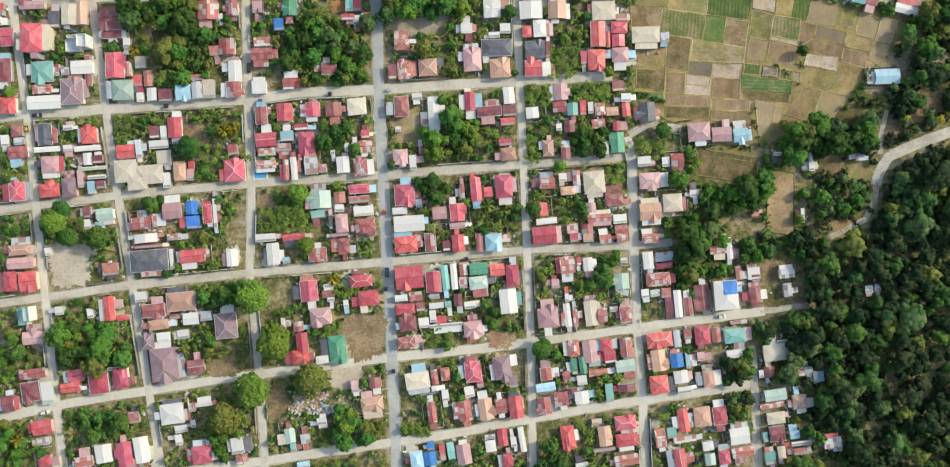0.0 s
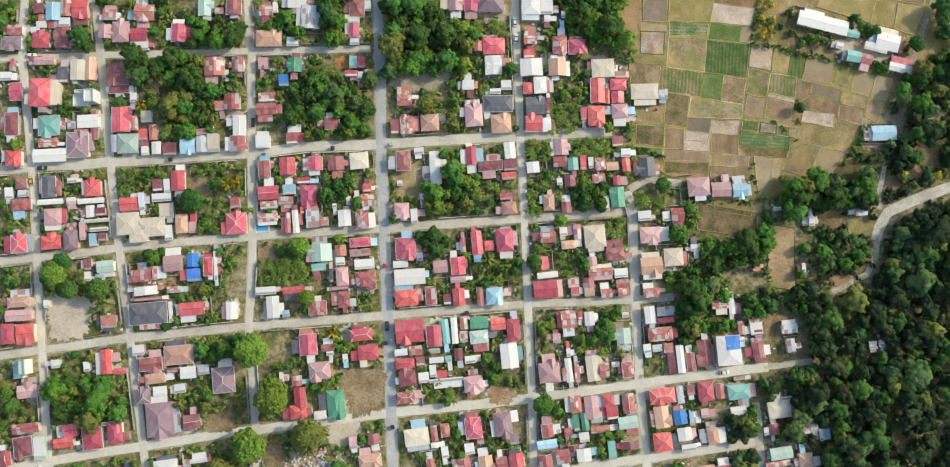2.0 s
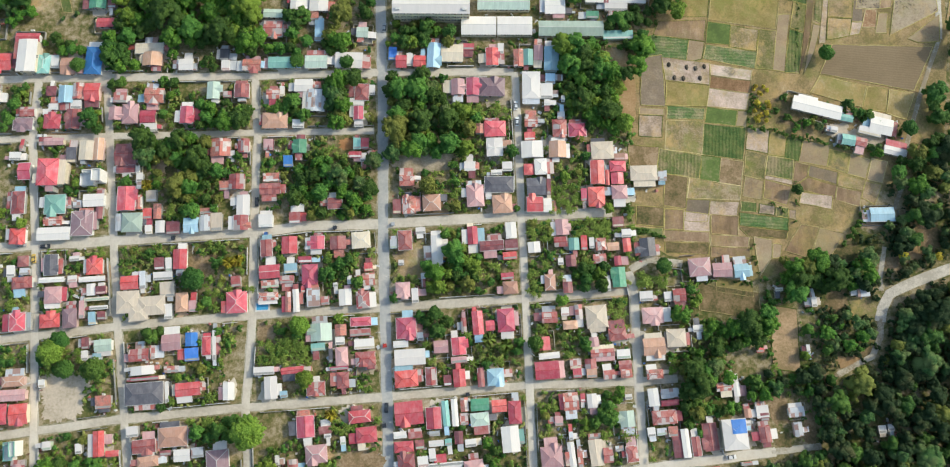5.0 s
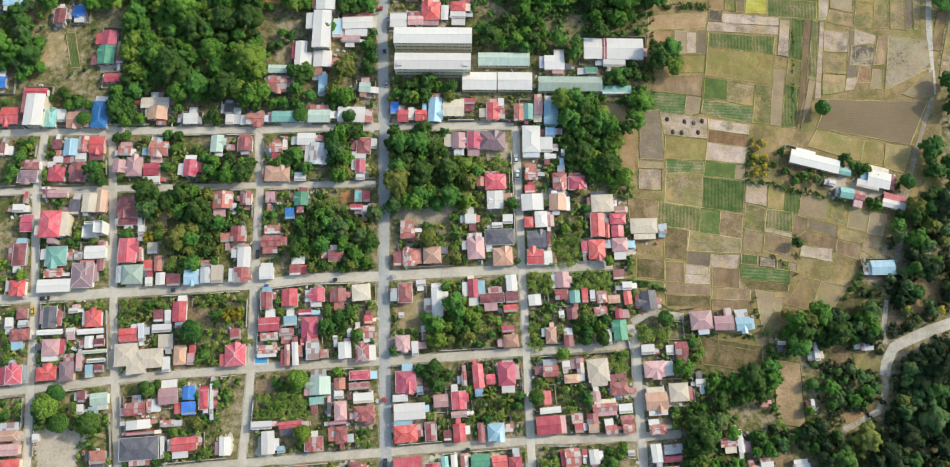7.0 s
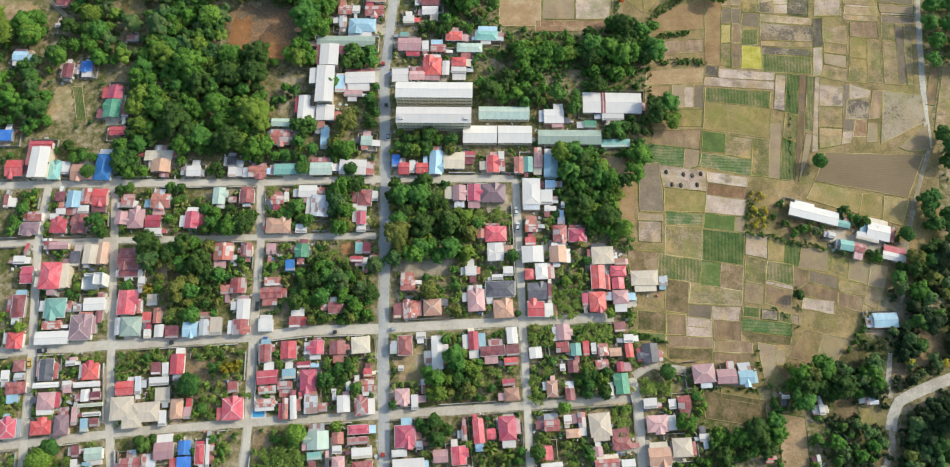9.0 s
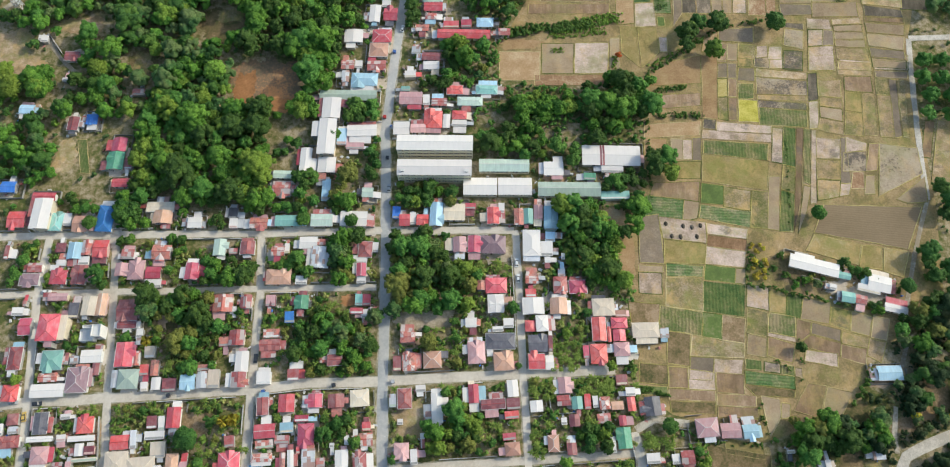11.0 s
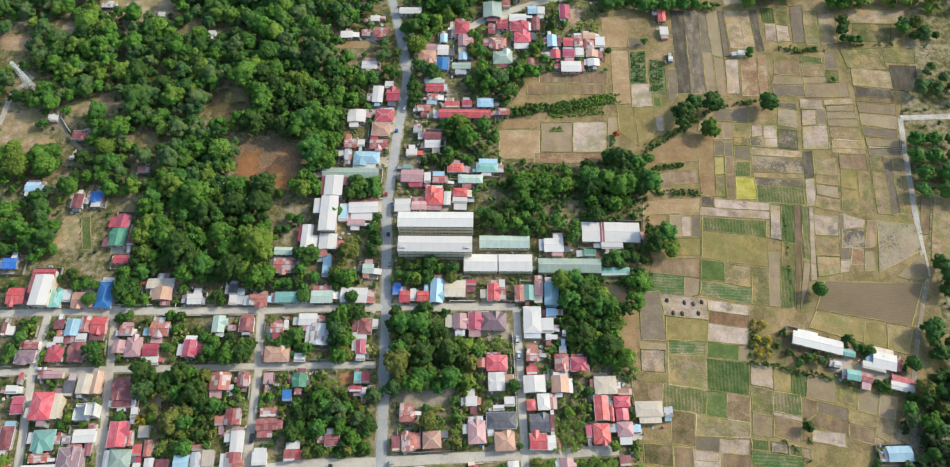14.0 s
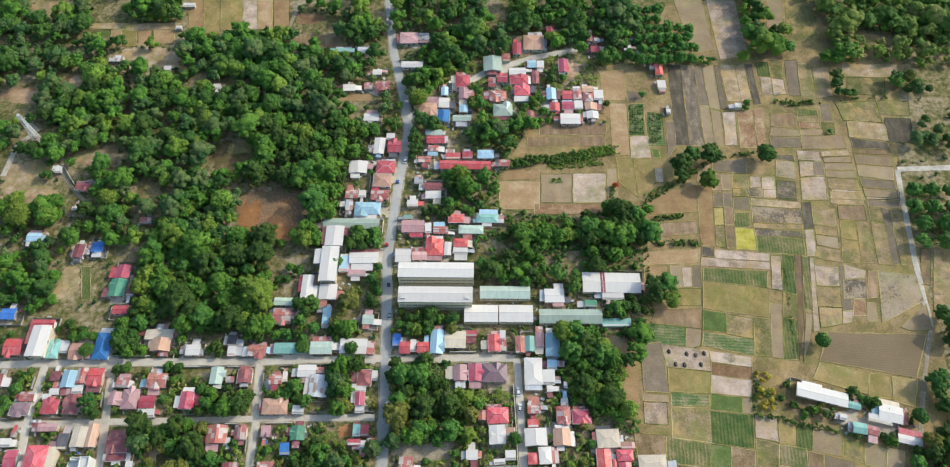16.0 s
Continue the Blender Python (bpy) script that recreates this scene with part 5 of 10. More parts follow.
def school(x, y, w, d, turn, roof, storeys, rooms, label, rise=1.6, vents=False):
    """A long school block: floors with open galleries, posts, parapets and classroom windows on the south side, under a gabled iron roof."""
    root = tagged(new("school_building"), label, "school building", "school blocks")
    root.matrix_basis = pose(x, y, 0, 0, 0, turn)
    h = 3.15
    deep = d / 2 - 0.35
    hall = deep - 0.5          # the wall behind the screen of posts and parapets
    top = h * storeys
    part("wall", mesh_of("wall", *boxes((-w / 2 + 0.4, -hall, -0.3, w / 2 - 0.4, deep, top)), WALL[1]), root)
    bay = (w - 0.8) / rooms
    for s in range(storeys):
        part("floor_slab", mesh_of("floor_slab", *boxes((-w / 2 + 0.4, -deep, s * h - 0.15, w / 2 - 0.4, -hall + 0.01, s * h + 0.1)), CONCRETE), root)
        part("gallery_parapet", mesh_of("gallery_parapet", *boxes((-w / 2 + 0.4, -deep - 0.12, s * h - 0.35, w / 2 - 0.4, -deep, s * h + 1.55)), FACADE), root)
        for k in range(rooms):
            cx = -w / 2 + 0.4 + bay * (k + 0.5)
            part("window", WINDOW, root, Matrix.Translation((cx - bay * 0.15, -hall - 0.002, s * h + 1.0)) @ Matrix.Diagonal((bay * 0.5, 1, 1.6, 1)))
            part("door", DOOR, root, Matrix.Translation((cx + bay * 0.32, -hall - 0.002, s * h + 0.1)))
    for k in range(rooms + 1):
        cx = -w / 2 + 0.4 + bay * k
        part("post", mesh_of("post", *boxes((cx - 0.24, -deep - 0.14, -0.3, cx + 0.24, -deep + 0.16, top)), FACADE), root)
    part("beam", mesh_of("beam", *boxes((-w / 2 + 0.4, -deep - 0.10, top - 0.5, w / 2 - 0.4, -deep + 0.1, top - 0.02)), FACADE), root)
    faces, ridges, _ = roof_top("gable_x", w, d, top, rise)
    part("roof", mesh_of("roof", *shell(faces, 0.15), ROOF[roof]), root)
    for gx in (-1, 1):
        a, b = gx * (w / 2 - 0.4), gx * (w / 2 - 0.6)
        hh = rise - 0.12
        v = [(a, -deep, top), (a, deep, top), (a, 0, top + hh), (b, -deep, top), (b, deep, top), (b, 0, top + hh)]
        part("gable_wall", mesh_of("gable_wall", v, [(0, 1, 2), (3, 5, 4), (0, 2, 5, 3), (1, 4, 5, 2), (0, 3, 4, 1)], WALL[0]), root)
    cv, cf = cap_strip(*ridges[0])
    part("ridge_cap", mesh_of("ridge_cap", cv, cf, TRIM), root)
    if vents:
        for side in (-1, 1):
            px = side * (w / 2 - 2.6)
            vent = part("roof_vent", mesh_of("roof_vent", *boxes((px - 1.1, -d / 4 - 0.7, top + rise * 0.3, px + 1.1, -d / 4 + 0.7, top + rise * 0.5 + 0.55)), TRIM), root, label="boxed vent with dark louvres")
            part("louvre", mesh_of("louvre", *boxes((px - 0.8, -d / 4 - 0.74, top + rise * 0.5 + 0.05, px + 0.8, -d / 4 - 0.702, top + rise * 0.5 + 0.45)), GLASS), vent)
    HOUSES.append((x, y, w, d, radians(turn), top))
    return root


def clear_of_houses(x, y, gap):
    for hx, hy, w, d, a, tall in NEARBY.get((int(x // 24), int(y // 24)), ()):
        dx, dy = x - hx, y - hy
        u, v = dx * math.cos(a) + dy * math.sin(a), -dx * math.sin(a) + dy * math.cos(a)
        if abs(u) < w / 2 + gap and abs(v) < d / 2 + gap:
            return False
    return True


def clear_of_plots(x, y, gap):
    return all(abs(x - px) > hw + gap or abs(y - py) > hd + gap for px, py, hw, hd in PLOTS)


NEARBY = {}


def index_houses():
    for h in HOUSES:
        rr = max(h[2], h[3]) / 2 + 8
        for i in range(int((h[0] - rr) // 24), int((h[0] + rr) // 24) + 1):
            for j in range(int((h[1] - rr) // 24), int((h[1] + rr) // 24) + 1):
                NEARBY.setdefault((i, j), []).append(h)


# ---- trees ----
DOME = np.array([(0, 0, 1.0)] + [(0.894 * math.cos(i * 1.2566), 0.894 * math.sin(i * 1.2566), 0.447) for i in range(5)] + [(0.894 * math.cos(0.628 + i * 1.2566), 0.894 * math.sin(0.628 + i * 1.2566), -0.447) for i in range(5)])
DOME_TRI = np.array([(0, 1 + i, 1 + (i + 1) % 5) for i in range(5)] + [(1 + i, 6 + i, 1 + (i + 1) % 5) for i in range(5)] + [(1 + (i + 1) % 5, 6 + i, 6 + (i + 1) % 5) for i in range(5)])


def unit(a):
    return a / np.maximum(np.linalg.norm(a, axis=-1), 1e-6)[..., None]


def crown_arrays(seed, leaves, clumps, size, flat, lobes=6, puff=(0.15, 0.25), swell=(0.34, 0.50)):
    """A crown of radius about 1: boughs of uneven reach, each covered with rounded leaf clumps, and loose leaves on the clumps."""
    g = np.random.RandomState(seed)
    az = np.arange(lobes) * 6.283 / max(lobes - 1, 1) + g.uniform(-0.5, 0.5, lobes)
    rad = g.uniform(*swell, lobes)
    out = (0.94 - rad) * g.uniform(0.72, 1.08, lobes)
    mid = np.stack([out * np.cos(az), out * np.sin(az), g.uniform(-0.25, 0.30, lobes)], 1)
    mid[0] = (g.uniform(-0.12, 0.12), g.uniform(-0.12, 0.12), 0.42)
    cen, tries = [], 0
    while len(cen) < clumps and tries < clumps * 30:
        tries += 1
        k = g.randint(lobes)
        d = g.normal(size=3)
        d[2] = abs(d[2]) - 0.25
        p = mid[k] + d / np.linalg.norm(d) * rad[k] * g.uniform(0.74, 0.98)
        if all(j == k or np.linalg.norm(p - mid[j]) > rad[j] * 0.8 for j in range(lobes)):
            cen.append(p)
    cen = np.array(cen)
    n = len(cen)
    r = g.uniform(*puff, n)
    k = g.choice(n, leaves, p=r ** 2 / (r ** 2).sum())
    o = g.normal(size=(leaves, 3))
    o[:, 2] = np.abs(o[:, 2]) - 0.3
    o = unit(o)
    way = unit(cen + (0, 0, 0.25))
    p = cen[k] + o * (r[k] * g.uniform(0.9, 1.18, leaves))[:, None]
    nrm = unit(o + way[k] * 0.4 + g.normal(size=(leaves, 3)) * 0.30)
    t = unit(np.cross(nrm, g.normal(size=(leaves, 3))))
    b = np.cross(nrm, t)
    s = size * g.uniform(0.6, 1.35, leaves)[:, None]
    quad = np.stack([p - t * s, p - b * s * 0.7, p + t * s, p + b * s * 0.7], 1).reshape(-1, 3)
    turn = g.uniform(0, 6.283, n + lobes)
    c, w = np.cos(turn), np.sin(turn)
    ball = np.stack([DOME[None, :, 0] * c[:, None] - DOME[None, :, 1] * w[:, None], DOME[None, :, 0] * w[:, None] + DOME[None, :, 1] * c[:, None], np.repeat(DOME[None, :, 2], n + lobes, 0)], 2)
    core = np.concatenate([cen, mid])[:, None, :] + ball * np.concatenate([r, rad * 0.95])[:, None, None] * g.uniform(0.74, 1.2, (n + lobes, 11, 1))
    cn = unit(ball + np.concatenate([way, unit(mid + (0, 0, 0.3))])[:, None, :] * 0.35)
    ct = (DOME_TRI[None] + (np.arange(n + lobes) * 11)[:, None, None]).reshape(-1, 3)
    squash = np.array([1, 1, flat])
    return quad * squash, core.reshape(-1, 3) * squash, ct, np.repeat(unit(o * 0.75 + way[k] * 0.45 + g.normal(size=(leaves, 3)) * 0.28), 4, 0), cn.reshape(-1, 3)


def fast_mesh(name, quads, tri_v, tri_f, quad_n, tri_n, mat):
    """A mesh from an array of loose quads and an array of triangles, rounded off by the normals given."""
    me = bpy.data.meshes.new(name)
    nq, nt = len(quads) // 4, len(tri_f)
    v = np.concatenate([quads, tri_v]) if len(tri_v) else quads
    me.vertices.add(len(v))
    me.vertices.foreach_set("co", v.astype(np.float32).ravel())
    loops = np.concatenate([np.arange(nq * 4), (tri_f + nq * 4).ravel()]) if nt else np.arange(nq * 4)
    me.loops.add(len(loops))
    me.loops.foreach_set("vertex_index", loops.astype(np.int32))
    me.polygons.add(nq + nt)
    me.polygons.foreach_set("loop_start", np.concatenate([np.arange(nq) * 4, nq * 4 + np.arange(nt) * 3]).astype(np.int32))
    me.materials.append(mat)
    me.update(calc_edges=True)
    me.validate()
    if len(quad_n):
        nr = np.concatenate([quad_n, tri_n]) if len(tri_n) else quad_n
        me.attributes.new("custom_normal", "FLOAT_VECTOR", "POINT").data.foreach_set("vector", nr.astype(np.float32).ravel())
    return me


def trunk_mesh(seed):
    """A tapered trunk with five limbs, for a crown of radius 1 whose middle stands at height 0.98."""
    g = random.Random(seed)
    v, f = [], []

    def limb(a, b, r0, r1):
        a, b = Vector(a), Vector(b)
        q = (b - a).to_track_quat("Z", "Y").to_matrix()
        k = len(v)
        for c, r in ((a, r0), (b, r1)):
            for i in range(6):
                v.append(c + q @ Vector((r * math.cos(i * math.pi / 3), r * math.sin(i * math.pi / 3), 0)))
        f.extend((k + i, k + (i + 1) % 6, k + 6 + (i + 1) % 6, k + 6 + i) for i in range(6))

    limb((0, 0, -0.1), (0.03, 0.02, 0.55), 0.085, 0.065)
    for i in range(5):
        a = i * 1.257 + g.random()
        limb((0.03, 0.02, 0.5), (0.5 * math.cos(a), 0.5 * math.sin(a), 0.95 + 0.3 * g.random()), 0.05, 0.02)
    return mesh_of("trunk", v, f, BARK)


CROWNS = [crown_arrays(40 + i, 195, 28 + 2 * i, 0.062, 0.80, 6 + i % 3, (0.12, 0.21)) for i in range(6)]
WILD = [crown_arrays(80 + i, 80, 13 + i, 0.080, 0.84, 5, (0.16, 0.27), (0.38, 0.56)) for i in range(7)]
TRUNKS = [trunk_mesh(i) for i in range(3)]
BROAD = [crown_arrays(200 + i, 750, 160, 0.040, 0.74, 8, (0.07, 0.125), (0.48, 0.60)) for i in range(3)]
BROAD_MESH = {k: [fast_mesh("crown", *c, LEAF[k]) for c in BROAD] for k in ("bright", "mid", "deep", "olive")}
CROWN_MESH = {k: [fast_mesh("crown", *c, LEAF[k]) for c in CROWNS] for k in ("bright", "mid", "deep", "olive", "lush", "yellow", "flame")}
TREE_WORDS = {"flame": "small tree covered with orange blossom", "yellow": "small garden tree with golden yellow leaves", "bright": "broad round tree with bright green leaves", "mid": "leafy green garden tree", "deep": "dense dark green tree", "olive": "broad tree with yellowish olive leaves", "lush": "large fruit tree with lush green leaves"}
TREES = []


def tree(x, y, r, kind, broad=False):
    """A tree of crown radius r: trunk with limbs, and a crown of leaf clumps."""
    root = tagged(new("tree"), TREE_WORDS[kind], "tree", "trees of the town")
    tall = 0.85 + 0.3 * rng.random()
    root.matrix_basis = pose(x, y, 0, 0, 0, rng.uniform(0, 360)) @ Matrix.Diagonal((r, r, r * tall, 1))
    part("trunk", rng.choice(TRUNKS), root)
    part("crown", rng.choice(BROAD_MESH[kind] if broad else CROWN_MESH[kind]), root, Matrix.Translation((0, 0, 0.98)))
    TREES.append((x, y, r))
    return root


def spread(x0, y0, x1, y1, count, r, gap=0.55, shy=0.35):
    """Places for trees in a slanted or upright stretch of land, clear of houses, roads and of one another."""
    out, tries = [], 0
    while len(out) < count and tries < count * 12:
        tries += 1
        x, y, s = rng.uniform(x0, x1), rng.uniform(y0, y1), r * rng.uniform(0.65, 1.25)
        if any((x - a) ** 2 + (y - b) ** 2 < ((s + c) * gap) ** 2 for a, b, c in out) or not clear_of_houses(x, y, s * 0.45) or not off_road(x, y, s * shy):
            continue
        out.append((x, y, s))
    return out


def grove(x0, y0, x1, y1, count, r, kind):
    for x, y, s in spread(x0, y0, x1, y1, count, r):
        if clear_of_plots(x, y, -1.5):
            tree(x, y, s, kind if kind == "yellow" or rng.random() < 0.7 else rng.choice(("mid", "deep", "lush")))


WOODS = {}
# "far" takes paler leaf colours in place of haze over the distant woods
MIXED = {"dusk": ("dusk", "dusk", "dusk", "dusk", "dusk", "dusk", "wild", "wild", "deep", "mid", "olive"), "wild": ("wild", "wild", "wild", "deep", "deep", "deep", "mid", "lush", "lush", "lush", "bright"), "lush": ("lush", "lush", "lush", "deep", "deep", "bright", "mid"), "deep": ("deep", "deep", "deep", "mid", "wild", "lush", "lush", "olive"), "mid": ("mid", "mid", "lush", "deep", "olive", "bright"), "bright": ("bright", "bright", "mid", "lush"), "olive": ("olive", "olive", "olive", "mid"), "yellow": ("yellow",), "far": ("mid", "mid", "shrub", "shrub", "bright")}


def woods(x0, y0, x1, y1, count, r, kind, gap=0.46, shy=0.35):
    """Woodland trees of mixed size and tone, gathered to be joined later."""
    for x, y, s in spread(x0, y0, x1, y1, count, r, gap, shy):
        if clear_of_plots(x, y, 0.0):
            WOODS.setdefault((kind in ("wild", "dusk", "far"), rng.choice(MIXED[kind])), []).append((x, y, s * rng.choice((0.65, 0.85, 1.05, 1.1, 1.35))))


def orchard(x0, y0, x1, y1, step_x, step_y, r):
    """Fruit trees in rows."""
    y, row = y0, 0
    while y <= y1:
        x = x0 + (row % 2) * step_x * 0.25
        while x <= x1:
            WOODS.setdefault((False, "mid"), []).append((x + rng.uniform(-0.6, 0.6), y + rng.uniform(-0.6, 0.6), r * rng.uniform(0.85, 1.15)))
            x += step_x
        y, row = y + step_y, row + 1


def merged(name, label, places, shapes, mat, lift, category):
    """Many plants of one kind joined into one object that nobody would count."""
    q, cv, cf, qn, cn, base = [], [], [], [], [], 0
    for x, y, s in places:
        quad, core, ct, quad_n, core_n = shapes[rng.randrange(len(shapes))]
        a = rng.uniform(0, 6.28)
        turn = np.array([[math.cos(a), math.sin(a), 0], [-math.sin(a), math.cos(a), 0], [0, 0, 1]])
        size, o = np.array([s, s, s * rng.uniform(0.8, 1.4)]), np.array([x, y, s * lift])
        q.append(quad @ turn * size + o)
        qn.append(quad_n @ turn)
        cv.append(core @ turn * size + o)
        cn.append(core_n @ turn)
        cf.append(ct + base)
        base += len(core)
    me = fast_mesh(name, *[np.concatenate(k) for k in (q, cv, cf, qn, cn)], mat)
    return tagged(new(name, me), label, category, kind="stuff")


def banana_arrays(seed, blades, length):
    """A rosette of long arching leaves."""
    g = np.random.RandomState(seed)
    quads = []
    for i in range(blades):
        a = i * 2.4 + g.uniform(-0.3, 0.3)
        c, s = math.cos(a), math.sin(a)
        ln, up = length * g.uniform(0.7, 1.1), g.uniform(0.5, 1.0)
        pts = [(t * ln * (0.5 + 0.5 * t), up * math.sin(t * 2.2) * 0.7, (0.05, 0.16, 0.13, 0.02)[k]) for k, t in enumerate((0.05, 0.4, 0.75, 1.05))]
        for (r0, z0, w0), (r1, z1, w1) in zip(pts[:-1], pts[1:]):
            quads += [(r0 * c - w0 * s, r0 * s + w0 * c, z0), (r0 * c + w0 * s, r0 * s - w0 * c, z0), (r1 * c + w1 * s, r1 * s - w1 * c, z1), (r1 * c - w1 * s, r1 * s + w1 * c, z1)]
    up = unit(np.array(quads) * (0.5, 0.5, 0.1) + (0, 0, 0.8))
    return np.array(quads), np.zeros((0, 3)), np.zeros((0, 3), int), up, np.zeros((0, 3))


# ---- palms ----
def frond_mesh():
    """One arching palm leaf: a rib with pairs of narrow leaflets that droop towards the tip."""
    quads, up = [], []
    for i in range(11):
        t = 0.08 + 0.9 * i / 10
        x, z = t * (1 - 0.12 * t), 0.42 * math.sin(2.0 * t) - 0.42 * t * t
        reach = 0.30 * math.sin(math.pi * min(1.0, t * 0.85 + 0.14)) + 0.03
        for side in (-1, 1):
            quads += [(x - 0.035, 0, z), (x + 0.035, 0, z), (x + 0.16, side * reach, z - 0.10), (x + 0.11, side * reach, z - 0.10)]
            up += [(0.1, side * 0.25, 0.95)] * 4
        quads += [(x - 0.05, -0.014, z), (x + 0.06, -0.014, z - 0.005), (x + 0.06, 0.014, z - 0.005), (x - 0.05, 0.014, z)]
        up += [(0, 0, 1)] * 4
    return np.array(quads), np.zeros((0, 3)), np.zeros((0, 3), int), np.array(up), np.zeros((0, 3))


FROND = {k: fast_mesh("frond", *frond_mesh(), LEAF[k]) for k in ("yellow", "banana")}
PALM_TRUNK = mesh_of("trunk", [(r * math.cos(i * 1.0472) + 0.3 * z * z, r * math.sin(i * 1.0472), z * 6.0) for z, r in ((-0.05, 0.26), (0.3, 0.19), (0.7, 0.16), (1.0, 0.15)) for i in range(6)], [(j * 6 + i, j * 6 + (i + 1) % 6, j * 6 + 6 + (i + 1) % 6, j * 6 + 6 + i) for j in range(3) for i in range(6)], BARK)


def palm(x, y, length, kind):
    """A coconut palm: a slim leaning trunk and a crown of separate fronds."""
    root = tagged(new("palm_tree"), "coconut palm with %s fronds among the houses" % ("golden yellow" if kind == "yellow" else "light green"), "palm tree", "palms")
    root.matrix_basis = pose(x - 0.3, y, 0, 0, 0, rng.uniform(-30, 30))
    part("trunk", PALM_TRUNK, root)
    for i in range(13):
        part("frond", FROND[kind], root, pose(0.3, 0, 5.9 + 0.1 * (i % 3), 0, rng.uniform(-22, 16), i * 137.5 + rng.uniform(-12, 12)) @ Matrix.Diagonal((length * rng.uniform(0.85, 1.1), length, length, 1)))
    return root


palm(-110.1, 47.2, 3.4, "yellow")
palm(-106.3, 48.0, 3.2, "yellow")
palm(-149.7, 82.5, 3.0, "yellow")
palm(-62.1, -18.4, 3.0, "yellow")
palm(-201.1, -88.9, 3.2, "yellow")
palm(5.2, 14.0, 3.6, "banana")
palm(12.7, 11.6, 3.4, "banana")


# ---- walls round the lots ----
def fences(street, side, chance):
    """Hollow-block walls with a coping along one side of a street, broken at gates, crossings and houses."""
    p, w = street
    d = np.gradient(p, axis=0)
    d /= np.maximum(np.hypot(d[:, 0], d[:, 1]), 1e-6)[:, None]
    e = p + np.stack([-d[:, 1], d[:, 0]], 1) * side * (w / 2 + 0.9)
    i = 0
    while i < len(e) - 1:
        n = rng.choice((1, 2, 2, 3))
        run = e[i:i + n + 1]
        i += n
        if len(run) < 2 or rng.random() > chance:
            continue
        if any(not off_road(*((a + b) / 2), 0.3) or not clear_of_houses(*((a + b) / 2), 0.3) or not off_road(*a, 0.3) or not off_road(*b, 0.3) for a, b in zip(run[:-1], run[1:])):
            continue
        tall = rng.uniform(1.0, 1.7)
        v, f, cv, cf = [], [], [], []
        for a, b in zip(run[:-1], run[1:]):
            t = (b - a) / max(np.hypot(*(b - a)), 0.01)
            s = np.array([-t[1], t[0]])
            b = b - t * 0.02
            for (vv, ff, th, z0, z1) in ((v, f, 0.09, -0.2, tall), (cv, cf, 0.14, tall, tall + 0.09)):
                k = len(vv)
                vv += [(*(a - s * th), z0), (*(b - s * th), z0), (*(b + s * th), z0), (*(a + s * th), z0), (*(a - s * th), z1), (*(b - s * th), z1), (*(b + s * th), z1), (*(a + s * th), z1)]
                ff += [tuple(j + k for j in q) for q in BOX_FACES]
        ob = tagged(new("garden_wall", mesh_of("garden_wall", v, f, BLOCK)), "weathered grey hollow-block wall along the street", "wall", "walls round the lots")
        part("coping", mesh_of("coping", cv, cf, TRIM if rng.random() < 0.35 else BLOCK), ob)


def lot_walls(count):
    """Low block walls round some of the lots, broken where a house or street stands in the way."""
    picked = [h for h in LATER if not h[4]]
    rng.shuffle(picked)
    for root, w, d, tall, small in picked:
        if count <= 0:
            return
        x, y, turn = root.location.x, root.location.y, root.rotation_euler.z
        c, s = math.cos(turn), math.sin(turn)
        gx, gy = w / 2 + rng.uniform(1.2, 3.2), d / 2 + rng.uniform(1.2, 3.2)
        ring = [(-gx, -gy), (gx, -gy), (gx, gy), (-gx, gy)]
        high, t, v, f = rng.uniform(1.0, 1.6), 0.09, [], []
        for (ax, ay), (bx, by) in zip(ring, ring[1:] + ring[:1]):
            n = max(2, int(math.hypot(bx - ax, by - ay) / 2.2))
            for i in range(n):
                p0, p1 = (ax + (bx - ax) * i / n, ay + (by - ay) * i / n), (ax + (bx - ax) * (i + 0.995) / n, ay + (by - ay) * (i + 0.995) / n)
                mx, my = (p0[0] + p1[0]) / 2, (p0[1] + p1[1]) / 2
                wx, wy = x + mx * c - my * s, y + mx * s + my * c
                if not clear_of_houses(wx, wy, 0.25) or not off_road(wx, wy, 0.6) or not clear_of_plots(wx, wy, 0.3):
                    continue
                k = len(v)
                hx, hy = (abs(p1[0] - p0[0]) / 2, t) if abs(bx - ax) > abs(by - ay) else (t, abs(p1[1] - p0[1]) / 2)
                v += box(mx - hx, my - hy, -0.2, mx + hx, my + hy, high)
                f += [tuple(j + k for j in q) for q in BOX_FACES]
        if len(f) < 24:
            continue
        ob = tagged(new("lot_wall", mesh_of("lot_wall", v, f, rng.choice((BLOCK, BLOCK, WALL[0], TRIM)))), "low block wall round the yard of a house", "wall", "walls round the lots")
        ob.matrix_basis = pose(x, y, 0, 0, 0, math.degrees(turn))
        count -= 1


# ---- the houses, block by block ----
house(-195.4, 88.2, 9.7, 12.6, 1.0, "crimson", "hip", 2)
house(-207.5, 89.2, 5.6, 7.9, 3.0, "crimson", "gable_x")
house(-195.7, 103.5, 9.1, 3.6, 0.8, "pink", "gable_x")
house(-180.2, 99.3, 6.5, 9.3, 0.0, "cream", "gable_y")
house(-174.7, 100.0, 4.6, 10.6, 1.0, "orange", "gable_y")
flat_house(-176.1, 86.1, 10.5, 6.9, 2.2, "white")
house(-161.7, 97.5, 9.7, 10.0, 1.4, "maroon", "gable_x")
house(-161.2, 90.5, 8.7, 3.5, 3.0, "maroon", "gable_x")
house(-159.9, 76.7, 8.1, 11.2, 2.1, "crimson", "gable_y")
house(-192.0, 73.8, 9.5, 8.9, 2.7, "teal", "hip")
